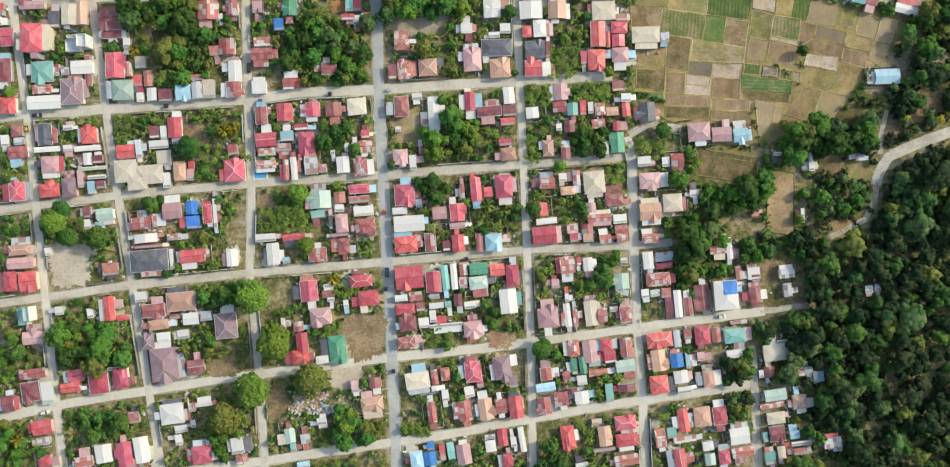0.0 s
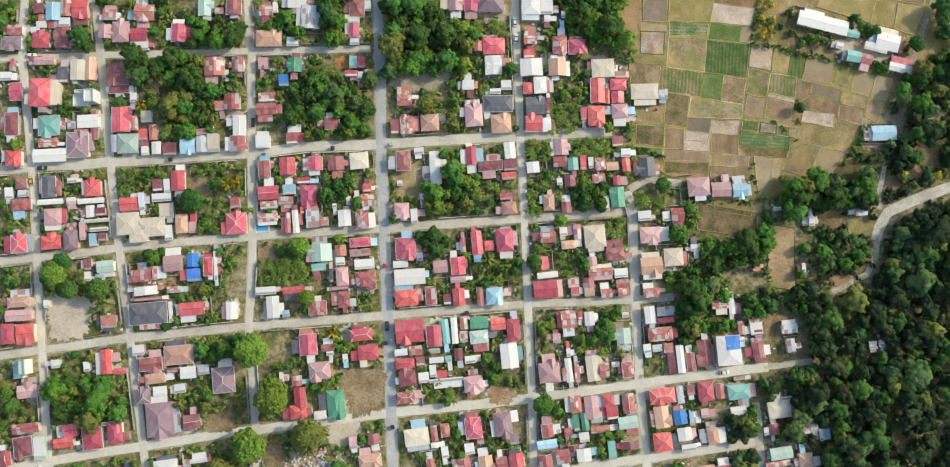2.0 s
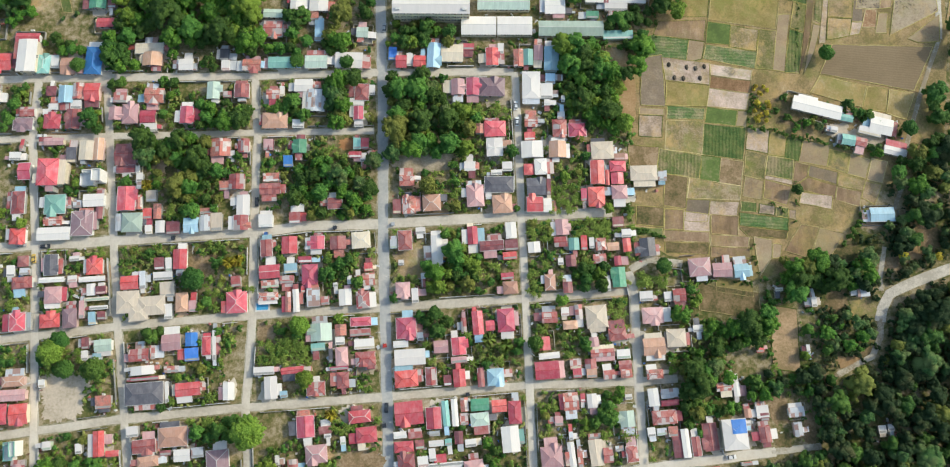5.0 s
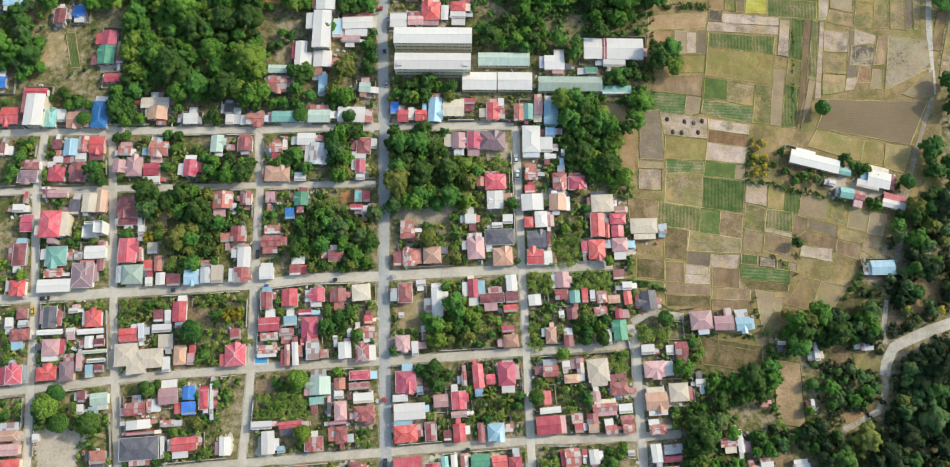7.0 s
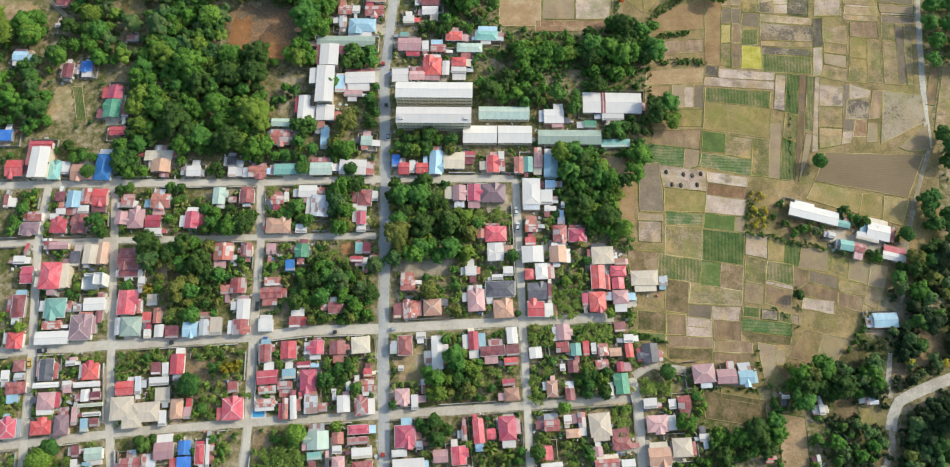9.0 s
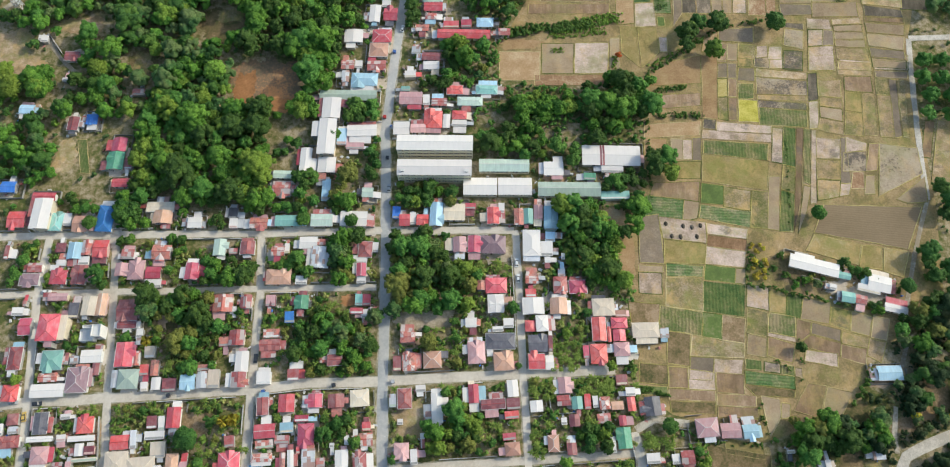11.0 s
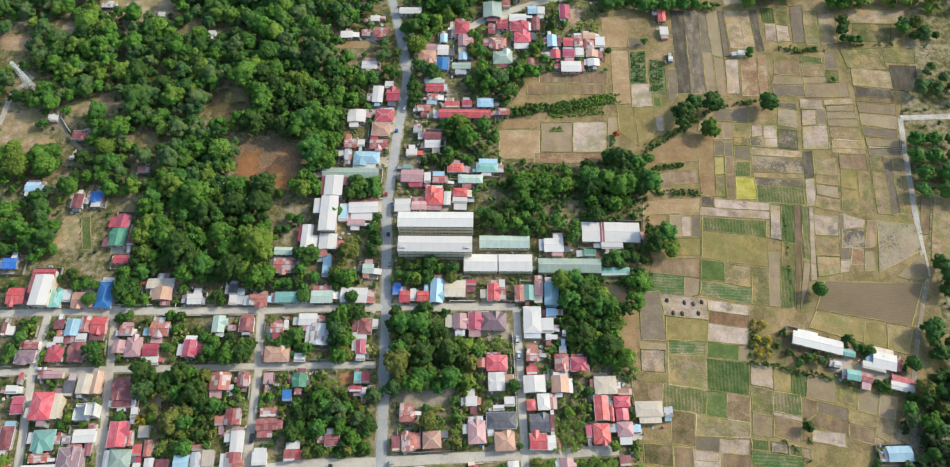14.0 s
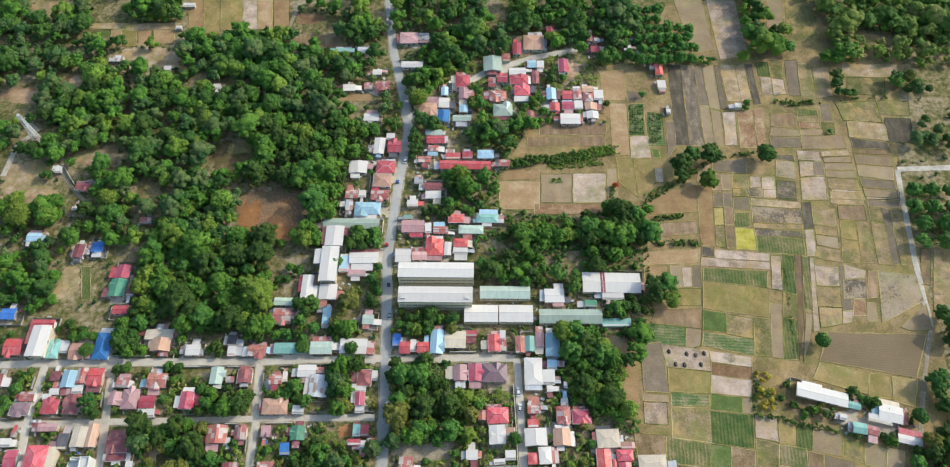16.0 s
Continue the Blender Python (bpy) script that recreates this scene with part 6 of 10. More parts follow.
house(-174.6, 75.8, 9.6, 6.0, 3.0, "white", "gable_x")
house(-182.1, 74.1, 3.9, 3.6, 2.1, "silver", "lean")
house(-178.8, 65.0, 9.8, 11.2, 2.1, "mauve", "hip")
house(-171.9, 70.1, 3.2, 5.7, 2.4, "maroon", "gable_y")
house(-208.8, 74.5, 5.9, 10.5, 2.5, "maroon", "hip")
house(-191.2, 60.2, 14.9, 6.0, 2.7, "white", "gable_x")
house(-192.1, 66.0, 8.4, 4.1, 2.9, "rusty", "gable_x")
house(-207.5, 59.0, 7.3, 7.3, 2.8, "red", "hip")
house(-156.3, 65.7, 9.4, 8.9, 2.1, "sage", "hip")
house(-162.6, 65.8, 2.7, 7.9, 4.1, "silver", "gable_y")
house(-149.9, 69.9, 4.0, 4.9, 2.9, "red", "lean")
house(-145.3, 70.8, 3.6, 7.1, 3.3, "rusty", "gable_y")
house(-148.8, 78.1, 4.6, 5.2, 4.0, "cream", "lean")
house(-143.7, 63.9, 4.2, 5.7, 3.5, "white", "gable_y")
house(-137.8, 63.4, 6.1, 5.8, 3.0, "maroon", "lean")
house(-129.4, 64.6, 6.8, 6.8, 3.3, "sky", "gable_x")
house(-123.3, 65.6, 4.7, 7.5, 4.6, "silver", "gable_y")
house(-118.3, 66.2, 5.2, 8.3, 2.9, "cream", "lean")
house(-123.4, 71.2, 5.0, 2.7, 4.0, "rusty", "lean")
house(-118.5, 101.0, 9.2, 8.4, 1.7, "rusty", "gable_y")
house(-110.0, 84.9, 7.2, 7.2, 1.3, "rusty", "gable_y")
house(-115.8, 83.1, 4.4, 4.4, 3.9, "rusty", "lean")
house(-106.5, 74.0, 6.0, 9.6, 2.5, "white", "gable_y")
house(-107.0, 65.9, 6.6, 6.9, 2.0, "rusty", "gable_y")
house(-113.4, 97.9, 2.9, 3.4, 2.2, "white", "lean")
house(-107.9, 101.9, 5.2, 6.6, 1.5, "rusty", "gable_y")
house(-154.8, 86.8, 3.1, 4.2, 2.2, "white", "lean")
house(-148.7, 62.5, 3.2, 4.1, 3.9, "white", "lean")
house(-187.1, 97.2, 4.7, 7.2, 1.5, "grey", "lean")
house(-186.0, 74.0, 2.5, 3.9, 3.6, "rusty", "lean")
house(-154.3, 75.1, 2.9, 6.6, 2.4, "rusty", "gable_y")
house(-96.6, 102.6, 4.7, 5.3, 1.3, "maroon", "gable_y")
house(-82.1, 101.9, 6.3, 6.6, 0.5, "green", "gable_y")
house(-87.2, 94.8, 4.2, 5.3, 3.0, "blue", "lean")
house(-94.7, 81.7, 9.4, 5.2, 3.1, "maroon", "gable_x")
house(-94.7, 87.2, 7.4, 4.0, 2.9, "rusty", "lean")
house(-55.8, 103.4, 3.4, 5.3, 0.5, "teal", "lean")
house(-52.2, 103.4, 3.7, 5.3, 1.2, "red", "lean")
house(-56.5, 98.1, 5.9, 2.8, 0.4, "red", "lean")
house(-48.3, 98.4, 4.0, 3.4, 2.1, "rusty", "lean")
house(-52.7, 96.9, 3.1, 4.2, 2.3, "white", "lean")
house(-64.8, 75.1, 6.5, 5.1, 3.4, "maroon", "gable_x")
house(-81.9, 73.0, 6.0, 4.0, 3.9, "white", "gable_x")
house(-82.9, 68.4, 5.1, 5.1, 2.8, "rusty", "lean")
house(-95.9, 66.9, 6.4, 5.8, 2.3, "white", "lean")
house(-32.4, 85.9, 6.8, 5.1, 1.7, "rusty", "hip")
house(-31.2, 74.6, 6.3, 8.3, 1.9, "rusty", "hip")
house(-36.7, 73.9, 3.7, 6.6, 2.3, "maroon", "lean")
house(-20.9, 75.6, 8.2, 7.7, 3.9, "orange", "hip")
house(-1.1, 79.0, 7.9, 10.1, 3.7, "pink", "hip")
house(-3.7, 93.0, 5.2, 4.4, 1.2, "white", "lean")
house(-94.8, 54.2, 5.1, 7.7, 5.2, "maroon", "gable_y")
house(-84.5, 55.7, 7.0, 7.9, 2.5, "red", "gable_y")
house(-72.0, 56.9, 6.3, 6.0, 2.8, "crimson", "gable_y")
house(-62.7, 56.9, 7.1, 6.0, 4.0, "maroon", "gable_y")
house(-52.4, 58.2, 8.4, 7.5, 4.8, "cream", "hip")
house(-32.6, 58.2, 6.2, 8.8, 3.3, "maroon", "hip")
house(-37.8, 57.3, 3.1, 5.7, 3.7, "silver", "lean")
house(-25.7, 62.7, 4.4, 3.0, 4.5, "white", "lean")
house(-18.2, 54.1, 5.0, 13.1, 3.9, "white", "gable_y")
house(-2.2, 60.6, 4.6, 8.3, 3.7, "red", "gable_y")
house(8.1, 101.7, 6.8, 6.8, 1.1, "white", "gable_x")
house(13.7, 103.9, 4.0, 3.2, 1.4, "cream", "lean")
house(24.9, 101.1, 9.8, 7.8, 2.5, "white", "gable_y")
house(28.8, 92.9, 5.7, 7.6, 3.0, "white", "hip")
house(36.6, 101.1, 7.9, 7.9, 0.9, "orange", "gable_y")
house(57.2, 100.8, 10.3, 8.4, 2.7, "cream", "hip")
house(65.1, 97.9, 5.0, 3.1, 2.1, "orange", "lean")
house(23.4, 91.7, 4.7, 5.2, 1.2, "red", "hip")
house(13.5, 93.0, 4.7, 4.4, 1.3, "white", "lean")
house(8.6, 90.1, 5.0, 2.5, 3.3, "white", "lean")
house(9.7, 84.3, 13.1, 7.3, 1.4, "grey", "hip")
house(5.0, 79.1, 2.8, 3.1, 4.1, "white", "lean")
house(11.2, 75.2, 9.0, 8.4, 3.5, "orange", "hip")
house(26.7, 83.5, 8.8, 8.0, 2.7, "grey", "gable_x")
house(32.4, 83.5, 1.9, 7.2, 1.0, "maroon", "lean")
house(26.0, 75.2, 7.4, 6.9, 1.6, "red", "gable_x")
house(31.9, 74.9, 3.7, 6.5, 2.7, "white", "gable_x")
house(54.7, 90.4, 6.3, 11.1, 1.0, "red", "gable_y")
house(59.4, 88.1, 1.9, 7.2, 1.2, "red", "gable_y")
house(64.0, 93.3, 7.4, 5.1, 0.8, "crimson", "hip")
house(63.7, 87.5, 5.7, 5.4, 2.1, "crimson", "gable_y")
house(64.5, 81.1, 7.2, 6.4, 2.4, "pink", "hip")
house(54.0, 78.9, 7.6, 9.1, 2.8, "red", "hip")
house(48.4, 79.8, 2.7, 5.8, 3.5, "crimson", "lean")
house(75.9, 90.1, 12.4, 7.1, 1.6, "cream", "hip")
house(84.5, 89.0, 3.9, 4.7, 1.2, "silver", "lean")
house(63.6, 67.4, 5.1, 4.6, 4.1, "maroon", "lean")
house(38.2, 64.6, 6.0, 7.2, 3.5, "pink", "gable_y")
house(37.5, 58.0, 5.9, 4.7, 3.5, "rusty", "gable_x")
house(43.4, 57.0, 4.7, 5.6, 3.3, "teal", "gable_y")
house(48.0, 57.6, 2.8, 6.6, 2.4, "red", "lean")
house(51.5, 57.6, 2.4, 5.0, 4.6, "white", "lean")
house(55.5, 57.0, 4.7, 5.6, 3.6, "rusty", "hip")
house(61.1, 56.1, 5.4, 3.7, 4.1, "orange", "gable_x")
house(67.2, 62.2, 4.3, 3.8, 2.4, "white", "lean")
house(67.3, 56.8, 3.6, 6.2, 5.1, "red", "gable_y")
house(25.5, 55.4, 5.6, 5.0, 5.0, "white", "gable_y")
house(6.4, 56.1, 10.7, 4.4, 4.8, "maroon", "gable_x")
house(15.1, 63.1, 4.9, 7.5, 4.9, "white", "gable_y")
house(15.3, 56.4, 5.9, 5.0, 4.5, "maroon", "lean")
house(76.5, 55.8, 7.0, 8.4, 4.8, "grey", "gable_y")
house(183.1, 71.4, 10.9, 6.4, 1.9, "sky", "gable_x")
house(191.8, 101.1, 10.5, 4.0, -14.0, "white", "gable_x")
house(-203.6, 47.6, 5.0, 5.0, 5.2, "maroon", "hip")
house(-208.9, 43.2, 3.7, 5.1, 3.1, "white", "lean")
house(-202.6, 43.0, 4.6, 3.2, 3.9, "silver", "lean")
house(-202.9, 37.9, 9.0, 5.3, 5.6, "maroon", "hip")
house(-190.9, 46.0, 6.1, 9.3, 4.3, "grey", "gable_y")
house(-189.8, 39.3, 11.4, 2.4, 3.4, "white", "gable_x")
house(-188.4, 32.5, 7.8, 7.5, 3.0, "pink", "hip")
house(-188.7, 21.1, 8.9, 6.0, 5.0, "red", "hip")
house(-180.0, 22.3, 6.3, 8.6, 5.1, "mauve", "hip")
house(-175.2, 26.2, 2.4, 7.9, 3.2, "pink", "lean")
house(-171.3, 45.5, 7.3, 7.3, 4.1, "red", "hip")
house(-180.8, 39.9, 4.1, 2.9, 5.1, "white", "lean")
house(-171.9, 39.8, 11.7, 2.4, 4.0, "white", "gable_x")
house(-172.2, 35.1, 3.9, 5.4, 5.3, "white", "gable_y")
house(-169.3, 31.0, 11.0, 1.6, 4.7, "cream", "lean")
house(-167.6, 34.9, 4.6, 3.7, 4.9, "maroon", "lean")
house(-180.9, 49.1, 4.4, 2.4, 5.2, "white", "lean")
house(-167.9, 27.1, 8.0, 1.8, 4.6, "white", "lean")
house(-166.4, 23.6, 3.7, 3.7, 3.3, "maroon", "lean")
house(-170.5, 22.4, 3.3, 5.7, 4.9, "sky", "lean")
house(-202.9, 20.5, 7.1, 8.0, 4.8, "crimson", "hip")
house(-198.1, 20.8, 1.9, 8.0, 3.9, "silver", "lean")
house(-154.9, 38.3, 7.9, 6.1, 4.6, "red", "gable_x")
house(-149.3, 39.6, 2.7, 7.9, 5.1, "silver", "lean")
house(-142.6, 47.0, 4.5, 5.4, 4.4, "maroon", "lean")
house(-138.3, 46.7, 2.8, 6.0, 5.2, "white", "lean")
house(-140.6, 41.5, 8.6, 3.7, 3.9, "white", "lean")
house(-133.2, 49.0, 6.1, 9.0, 2.9, "red", "gable_y")
house(-155.0, 29.6, 10.0, 10.0, 4.0, "cream", "hip")
house(-149.9, 25.1, 8.5, 7.7, 5.5, "cream", "hip")
house(-144.3, 28.1, 12.2, 8.5, 5.1, "cream", "hip")
house(-138.0, 35.4, 6.5, 6.8, 4.7, "cream", "lean")
house(-131.0, 29.7, 5.5, 8.5, 4.4, "orange", "hip")
house(-126.2, 28.0, 3.4, 5.1, 3.0, "pink", "lean")
house(-136.8, 25.6, 3.5, 6.7, 4.7, "white", "lean")
house(-107.7, 39.2, 4.2, 4.8, 5.4, "rusty", "lean")
house(-106.6, 29.8, 9.2, 9.5, 3.8, "crimson", "hip")
house(-172.4, 11.4, 3.3, 5.1, 4.4, "maroon", "lean")
house(-172.1, 6.1, 2.9, 4.3, 4.8, "white", "lean")
house(-164.1, 10.5, 7.6, 5.3, 6.2, "sage", "gable_x")
house(-166.6, 5.6, 3.8, 3.2, 5.2, "sky", "lean")
house(-134.2, 12.0, 8.3, 7.1, 5.8, "pink", "gable_x")
house(-125.5, 13.4, 5.4, 6.0, 3.5, "blue", "gable_y")
house(-125.1, 6.9, 6.0, 5.7, 4.7, "blue", "lean")
house(-118.7, 10.6, 3.9, 8.0, 3.6, "red", "hip")
house(-115.5, 10.9, 1.6, 13.2, 3.6, "white", "lean")
house(-148.0, 6.4, 8.7, 5.4, 4.9, "rusty", "gable_x")
house(-142.3, 7.7, 2.2, 6.0, 4.4, "rusty", "lean")
house(-92.8, 43.6, 9.2, 6.1, 4.7, "red", "gable_x")
house(-92.5, 38.1, 7.8, 3.5, 5.7, "rusty", "lean")
house(-92.9, 32.5, 9.1, 3.6, 3.8, "rusty", "hip")
house(-83.5, 45.2, 5.9, 4.4, 4.5, "sky", "lean")
house(-85.1, 40.2, 6.5, 3.6, 3.5, "rusty", "lean")
house(-83.9, 30.2, 2.6, 9.2, 3.1, "rusty", "gable_y")
house(-80.3, 30.7, 2.8, 10.3, 5.8, "white", "gable_y")
house(-77.3, 49.2, 6.0, 2.8, 3.2, "red", "lean")
house(-74.7, 42.4, 7.1, 9.2, 3.7, "crimson", "hip")
house(-77.5, 35.8, 1.9, 3.1, 4.3, "red", "lean")
house(-72.7, 32.3, 5.8, 8.4, 4.4, "silver", "gable_x")
house(-58.5, 32.4, 5.4, 7.1, 4.8, "white", "gable_y")
house(-63.2, 37.9, 2.0, 2.0, 4.3, "white", "lean")
house(-50.7, 31.3, 5.9, 7.6, 5.1, "rusty", "hip")
house(-48.3, 40.5, 5.5, 5.5, 4.4, "rusty", "gable_x")
house(-53.4, 40.2, 2.7, 3.9, 3.4, "rusty", "lean")
house(-48.8, 46.1, 3.8, 3.8, 3.5, "red", "lean")
house(-56.9, 40.2, 2.1, 3.9, 5.2, "white", "lean")
house(-67.6, 30.8, 3.8, 3.8, 4.4, "rusty", "lean")
house(-68.5, 16.9, 9.3, 7.8, 4.1, "sage", "gable_y")
house(-69.7, 10.5, 6.2, 3.3, 6.0, "teal", "lean")
house(-60.1, 17.9, 5.0, 5.0, 4.7, "rusty", "gable_y")
house(-60.2, 13.2, 4.0, 3.4, 3.6, "white", "lean")
house(-51.3, 21.6, 9.1, 3.8, 4.1, "crimson", "hip")
house(-51.5, 17.0, 9.2, 3.3, 5.0, "rusty", "lean")
house(-49.5, 11.9, 8.8, 4.4, 4.6, "white", "lean")
house(-59.1, 6.4, 5.5, 8.1, 5.1, "pink", "hip")
house(-48.7, 5.5, 8.9, 6.0, 4.7, "rusty", "hip")
house(-64.0, 6.8, 1.7, 6.1, 3.5, "grey", "lean")
house(-33.0, 35.8, 6.5, 6.8, 3.3, "pink", "hip")
house(-27.6, 33.4, 3.0, 6.5, 5.1, "white", "lean")
house(-24.2, 42.2, 2.0, 2.6, 4.2, "white", "lean")
house(-34.1, 48.1, 2.5, 2.5, 2.7, "white", "lean")
house(-31.2, 18.9, 8.7, 9.2, 3.5, "crimson", "hip")
house(-24.9, 15.3, 2.7, 3.6, 4.9, "white", "lean")
house(-29.2, 6.3, 13.6, 7.0, 3.9, "white", "gable_x")
house(-33.4, 11.9, 6.6, 3.0, 3.9, "white", "lean")
house(-15.7, 10.9, 6.3, 5.4, 3.9, "pink", "gable_x")
house(-7.9, 11.2, 6.1, 7.6, 5.6, "crimson", "gable_y")
house(-7.8, 5.3, 6.8, 2.7, 5.3, "pink", "lean")
house(-5.8, 20.4, 2.4, 6.5, 4.0, "rusty", "gable_y")
house(0.4, 21.4, 4.8, 10.4, 5.9, "crimson", "gable_y")
house(14.8, 37.1, 6.6, 5.7, 5.3, "orange", "hip")
house(13.5, 42.3, 5.7, 3.1, 5.5, "red", "lean")
house(14.6, 51.6, 6.2, 3.4, 5.2, "red", "lean")
house(32.5, 39.6, 4.9, 7.2, 3.0, "orange", "hip")
house(40.4, 37.4, 4.2, 5.1, 3.6, "maroon", "gable_y")
house(37.4, 49.1, 2.5, 3.1, 4.9, "white", "lean")
house(42.0, 49.4, 4.7, 5.3, 3.5, "maroon", "gable_y")
house(63.2, 42.1, 6.1, 9.0, 3.9, "green", "gable_y")
house(58.4, 39.4, 2.2, 6.9, 3.2, "white", "lean")
house(54.9, 50.5, 5.9, 4.2, 4.7, "rusty", "gable_x")
house(63.0, 49.6, 3.2, 4.4, 4.1, "red", "gable_y")
house(75.2, 33.8, 5.9, 4.4, 4.2, "white", "lean")
house(84.8, 33.6, 3.4, 4.3, 5.2, "white", "lean")
house(89.8, 34.3, 5.8, 5.8, 3.8, "rusty", "gable_x")
house(77.7, 25.2, 9.4, 7.1, 3.4, "pink", "hip")
house(77.8, 11.5, 9.6, 7.5, 4.2, "orange", "gable_x")
house(87.7, 15.4, 8.5, 7.9, 3.3, "cream", "hip")
house(52.9, 24.5, 9.4, 10.0, 5.9, "cream", "hip")
house(45.1, 26.6, 3.3, 6.5, 4.7, "rusty", "gable_y")
house(41.2, 20.8, 6.4, 3.8, 4.8, "orange", "hip")
house(32.1, 24.0, 6.9, 4.8, 3.3, "rusty", "gable_x")
house(39.0, 26.7, 3.5, 3.8, 3.9, "white", "lean")
house(12.8, 22.7, 7.5, 10.2, 4.2, "crimson", "hip")
house(5.9, 20.3, 3.9, 4.5, 5.0, "crimson", "gable_x")
house(61.8, 16.8, 7.9, 5.3, 5.7, "maroon", "hip")
house(28.7, 12.5, 7.0, 5.9, 4.3, "red", "gable_y")
house(31.8, 7.3, 9.2, 2.7, 6.3, "white", "gable_x")
house(30.8, 1.0, 10.6, 7.7, 4.7, "red", "gable_x")
house(51.6, 13.4, 4.2, 4.2, 5.8, "pink", "gable_y")
house(55.2, 8.7, 10.5, 3.4, 4.4, "rusty", "gable_x")
house(64.4, 8.3, 5.9, 4.1, 4.7, "white", "lean")
house(64.9, 3.6, 5.6, 3.8, 5.2, "rusty", "gable_x")
house(49.9, 3.9, 5.0, 4.4, 3.6, "rusty", "gable_y")
house(43.3, 3.9, 5.0, 4.4, 4.1, "rusty", "lean")
house(99.5, 46.9, 9.9, 8.2, 5.1, "pink", "hip")
house(109.5, 45.7, 8.7, 6.4, 2.7, "pink", "gable_x")
house(118.0, 45.4, 6.8, 6.0, 5.3, "sky", "gable_x")
house(97.5, 19.6, 4.3, 3.2, 3.6, "white", "lean")
house(171.9, 35.9, 5.4, 3.6, 4.5, "silver", "gable_x")
house(149.6, 31.7, 2.4, 4.4, 5.7, "white", "lean")
house(145.5, 11.0, 1.6, 3.9, 5.7, "white", "lean")
house(134.4, 37.1, 3.4, 1.6, 3.1, "white", "lean")
house(124.4, 10.8, 3.3, 3.0, 4.7, "red", "lean")
house(-201.9, -5.3, 9.8, 4.5, 4.9, "orange", "hip")
house(-201.5, -11.2, 11.7, 4.9, 3.7, "pink", "gable_x")
house(-206.0, -19.3, 5.9, 8.9, 4.7, "red", "hip")
house(-198.0, -19.2, 8.0, 8.9, 6.1, "red", "gable_x")
house(-189.6, -6.1, 2.9, 3.5, 6.0, "white", "lean")
house(-162.0, -13.8, 6.8, 5.6, 4.5, "rusty", "lean")
house(-144.4, -10.1, 16.7, 9.3, 4.6, "grey", "hip")
house(-145.9, -0.2, 10.4, 3.9, 6.2, "white", "gable_y")
house(-144.9, -3.7, 12.4, 1.6, 5.2, "red", "lean")
house(-134.7, -9.5, 1.7, 9.3, 4.9, "white", "lean")
house(-125.5, -8.1, 10.8, 5.8, 6.0, "red", "gable_x")
house(-133.5, 0.4, 6.5, 2.9, 4.1, "rusty", "lean")
house(-107.8, -8.8, 4.7, 7.7, 4.1, "white", "gable_y")
flat_house(-199.0, -34.5, 6.4, 7.9, 6.2, "teal")
house(-196.0, -44.3, 8.8, 5.7, 6.0, "pink", "gable_x")
house(-162.2, -31.3, 4.8, 10.8, 5.6, "red", "gable_y")
house(-156.0, -35.3, 5.6, 2.6, 4.9, "red", "gable_x")
house(-184.5, -32.3, 3.7, 3.7, 6.2, "white", "lean")
house(-170.7, -33.4, 2.8, 4.3, 6.4, "white", "lean")
house(-148.3, -26.2, 5.2, 4.6, 6.0, "white", "lean")
house(-142.5, -32.2, 9.9, 5.7, 6.4, "maroon", "gable_x")
house(-130.4, -28.2, 12.4, 8.1, 5.5, "orange", "hip")
house(-140.3, -38.5, 8.9, 4.4, 7.3, "orange", "hip")
house(-133.2, -34.9, 4.9, 2.2, 5.1, "maroon", "lean")
house(-126.0, -35.9, 7.0, 5.2, 4.8, "white", "gable_x")
house(-119.5, -34.6, 5.2, 4.3, 5.6, "silver", "lean")
house(-145.1, -46.0, 5.9, 6.8, 6.5, "mauve", "hip")
house(-138.4, -44.0, 5.5, 4.2, 6.5, "white", "lean")
house(-129.6, -42.8, 4.9, 4.0, 7.8, "white", "lean")
house(-110.4, -39.0, 9.5, 11.0, 6.2, "mauve", "hip")
house(-93.0, 0.0, 8.9, 3.5, 3.7, "white", "lean")
house(-89.5, -7.2, 5.6, 9.7, 4.9, "white", "gable_y")
house(-83.8, -10.0, 3.2, 2.9, 6.3, "sky", "lean")
house(-80.4, 0.3, 10.0, 2.9, 6.1, "red", "gable_x")
house(-69.8, -7.5, 7.8, 5.8, 3.8, "rusty", "hip")
house(-58.2, -3.8, 5.3, 7.1, 4.6, "maroon", "hip")
house(-60.2, 1.3, 8.0, 1.6, 5.3, "crimson", "lean")
house(-50.4, -19.2, 9.7, 5.3, 6.7, "red", "hip")
house(-47.2, -26.8, 9.0, 6.6, 5.8, "red", "hip")
house(-73.6, -23.6, 7.5, 9.0, 5.4, "crimson", "gable_y")
house(-65.1, -24.9, 5.6, 3.2, 6.8, "maroon", "gable_x")
house(-64.0, -27.4, 3.1, 1.8, 5.0, "white", "lean")
house(-68.4, -34.9, 9.4, 7.6, 6.3, "pink", "hip")
house(-57.3, -29.3, 2.3, 3.5, 7.0, "white", "lean")
house(-78.5, -39.4, 4.4, 4.4, 6.7, "rusty", "gable_y")
house(-76.4, -48.8, 5.1, 13.4, 5.7, "red", "gable_y")
house(-60.9, -49.3, 7.7, 12.0, 7.0, "green", "hip")
house(-85.2, -37.6, 1.6, 4.2, 5.7, "white", "lean")
house(-30.6, -3.0, 10.1, 7.2, 5.6, "red", "hip")
house(-19.8, -1.9, 4.7, 7.7, 4.6, "rusty", "gable_y")
house(-12.6, -3.6, 3.4, 4.6, 4.7, "maroon", "lean")
house(-7.5, -2.5, 5.3, 7.6, 5.0, "red", "gable_y")
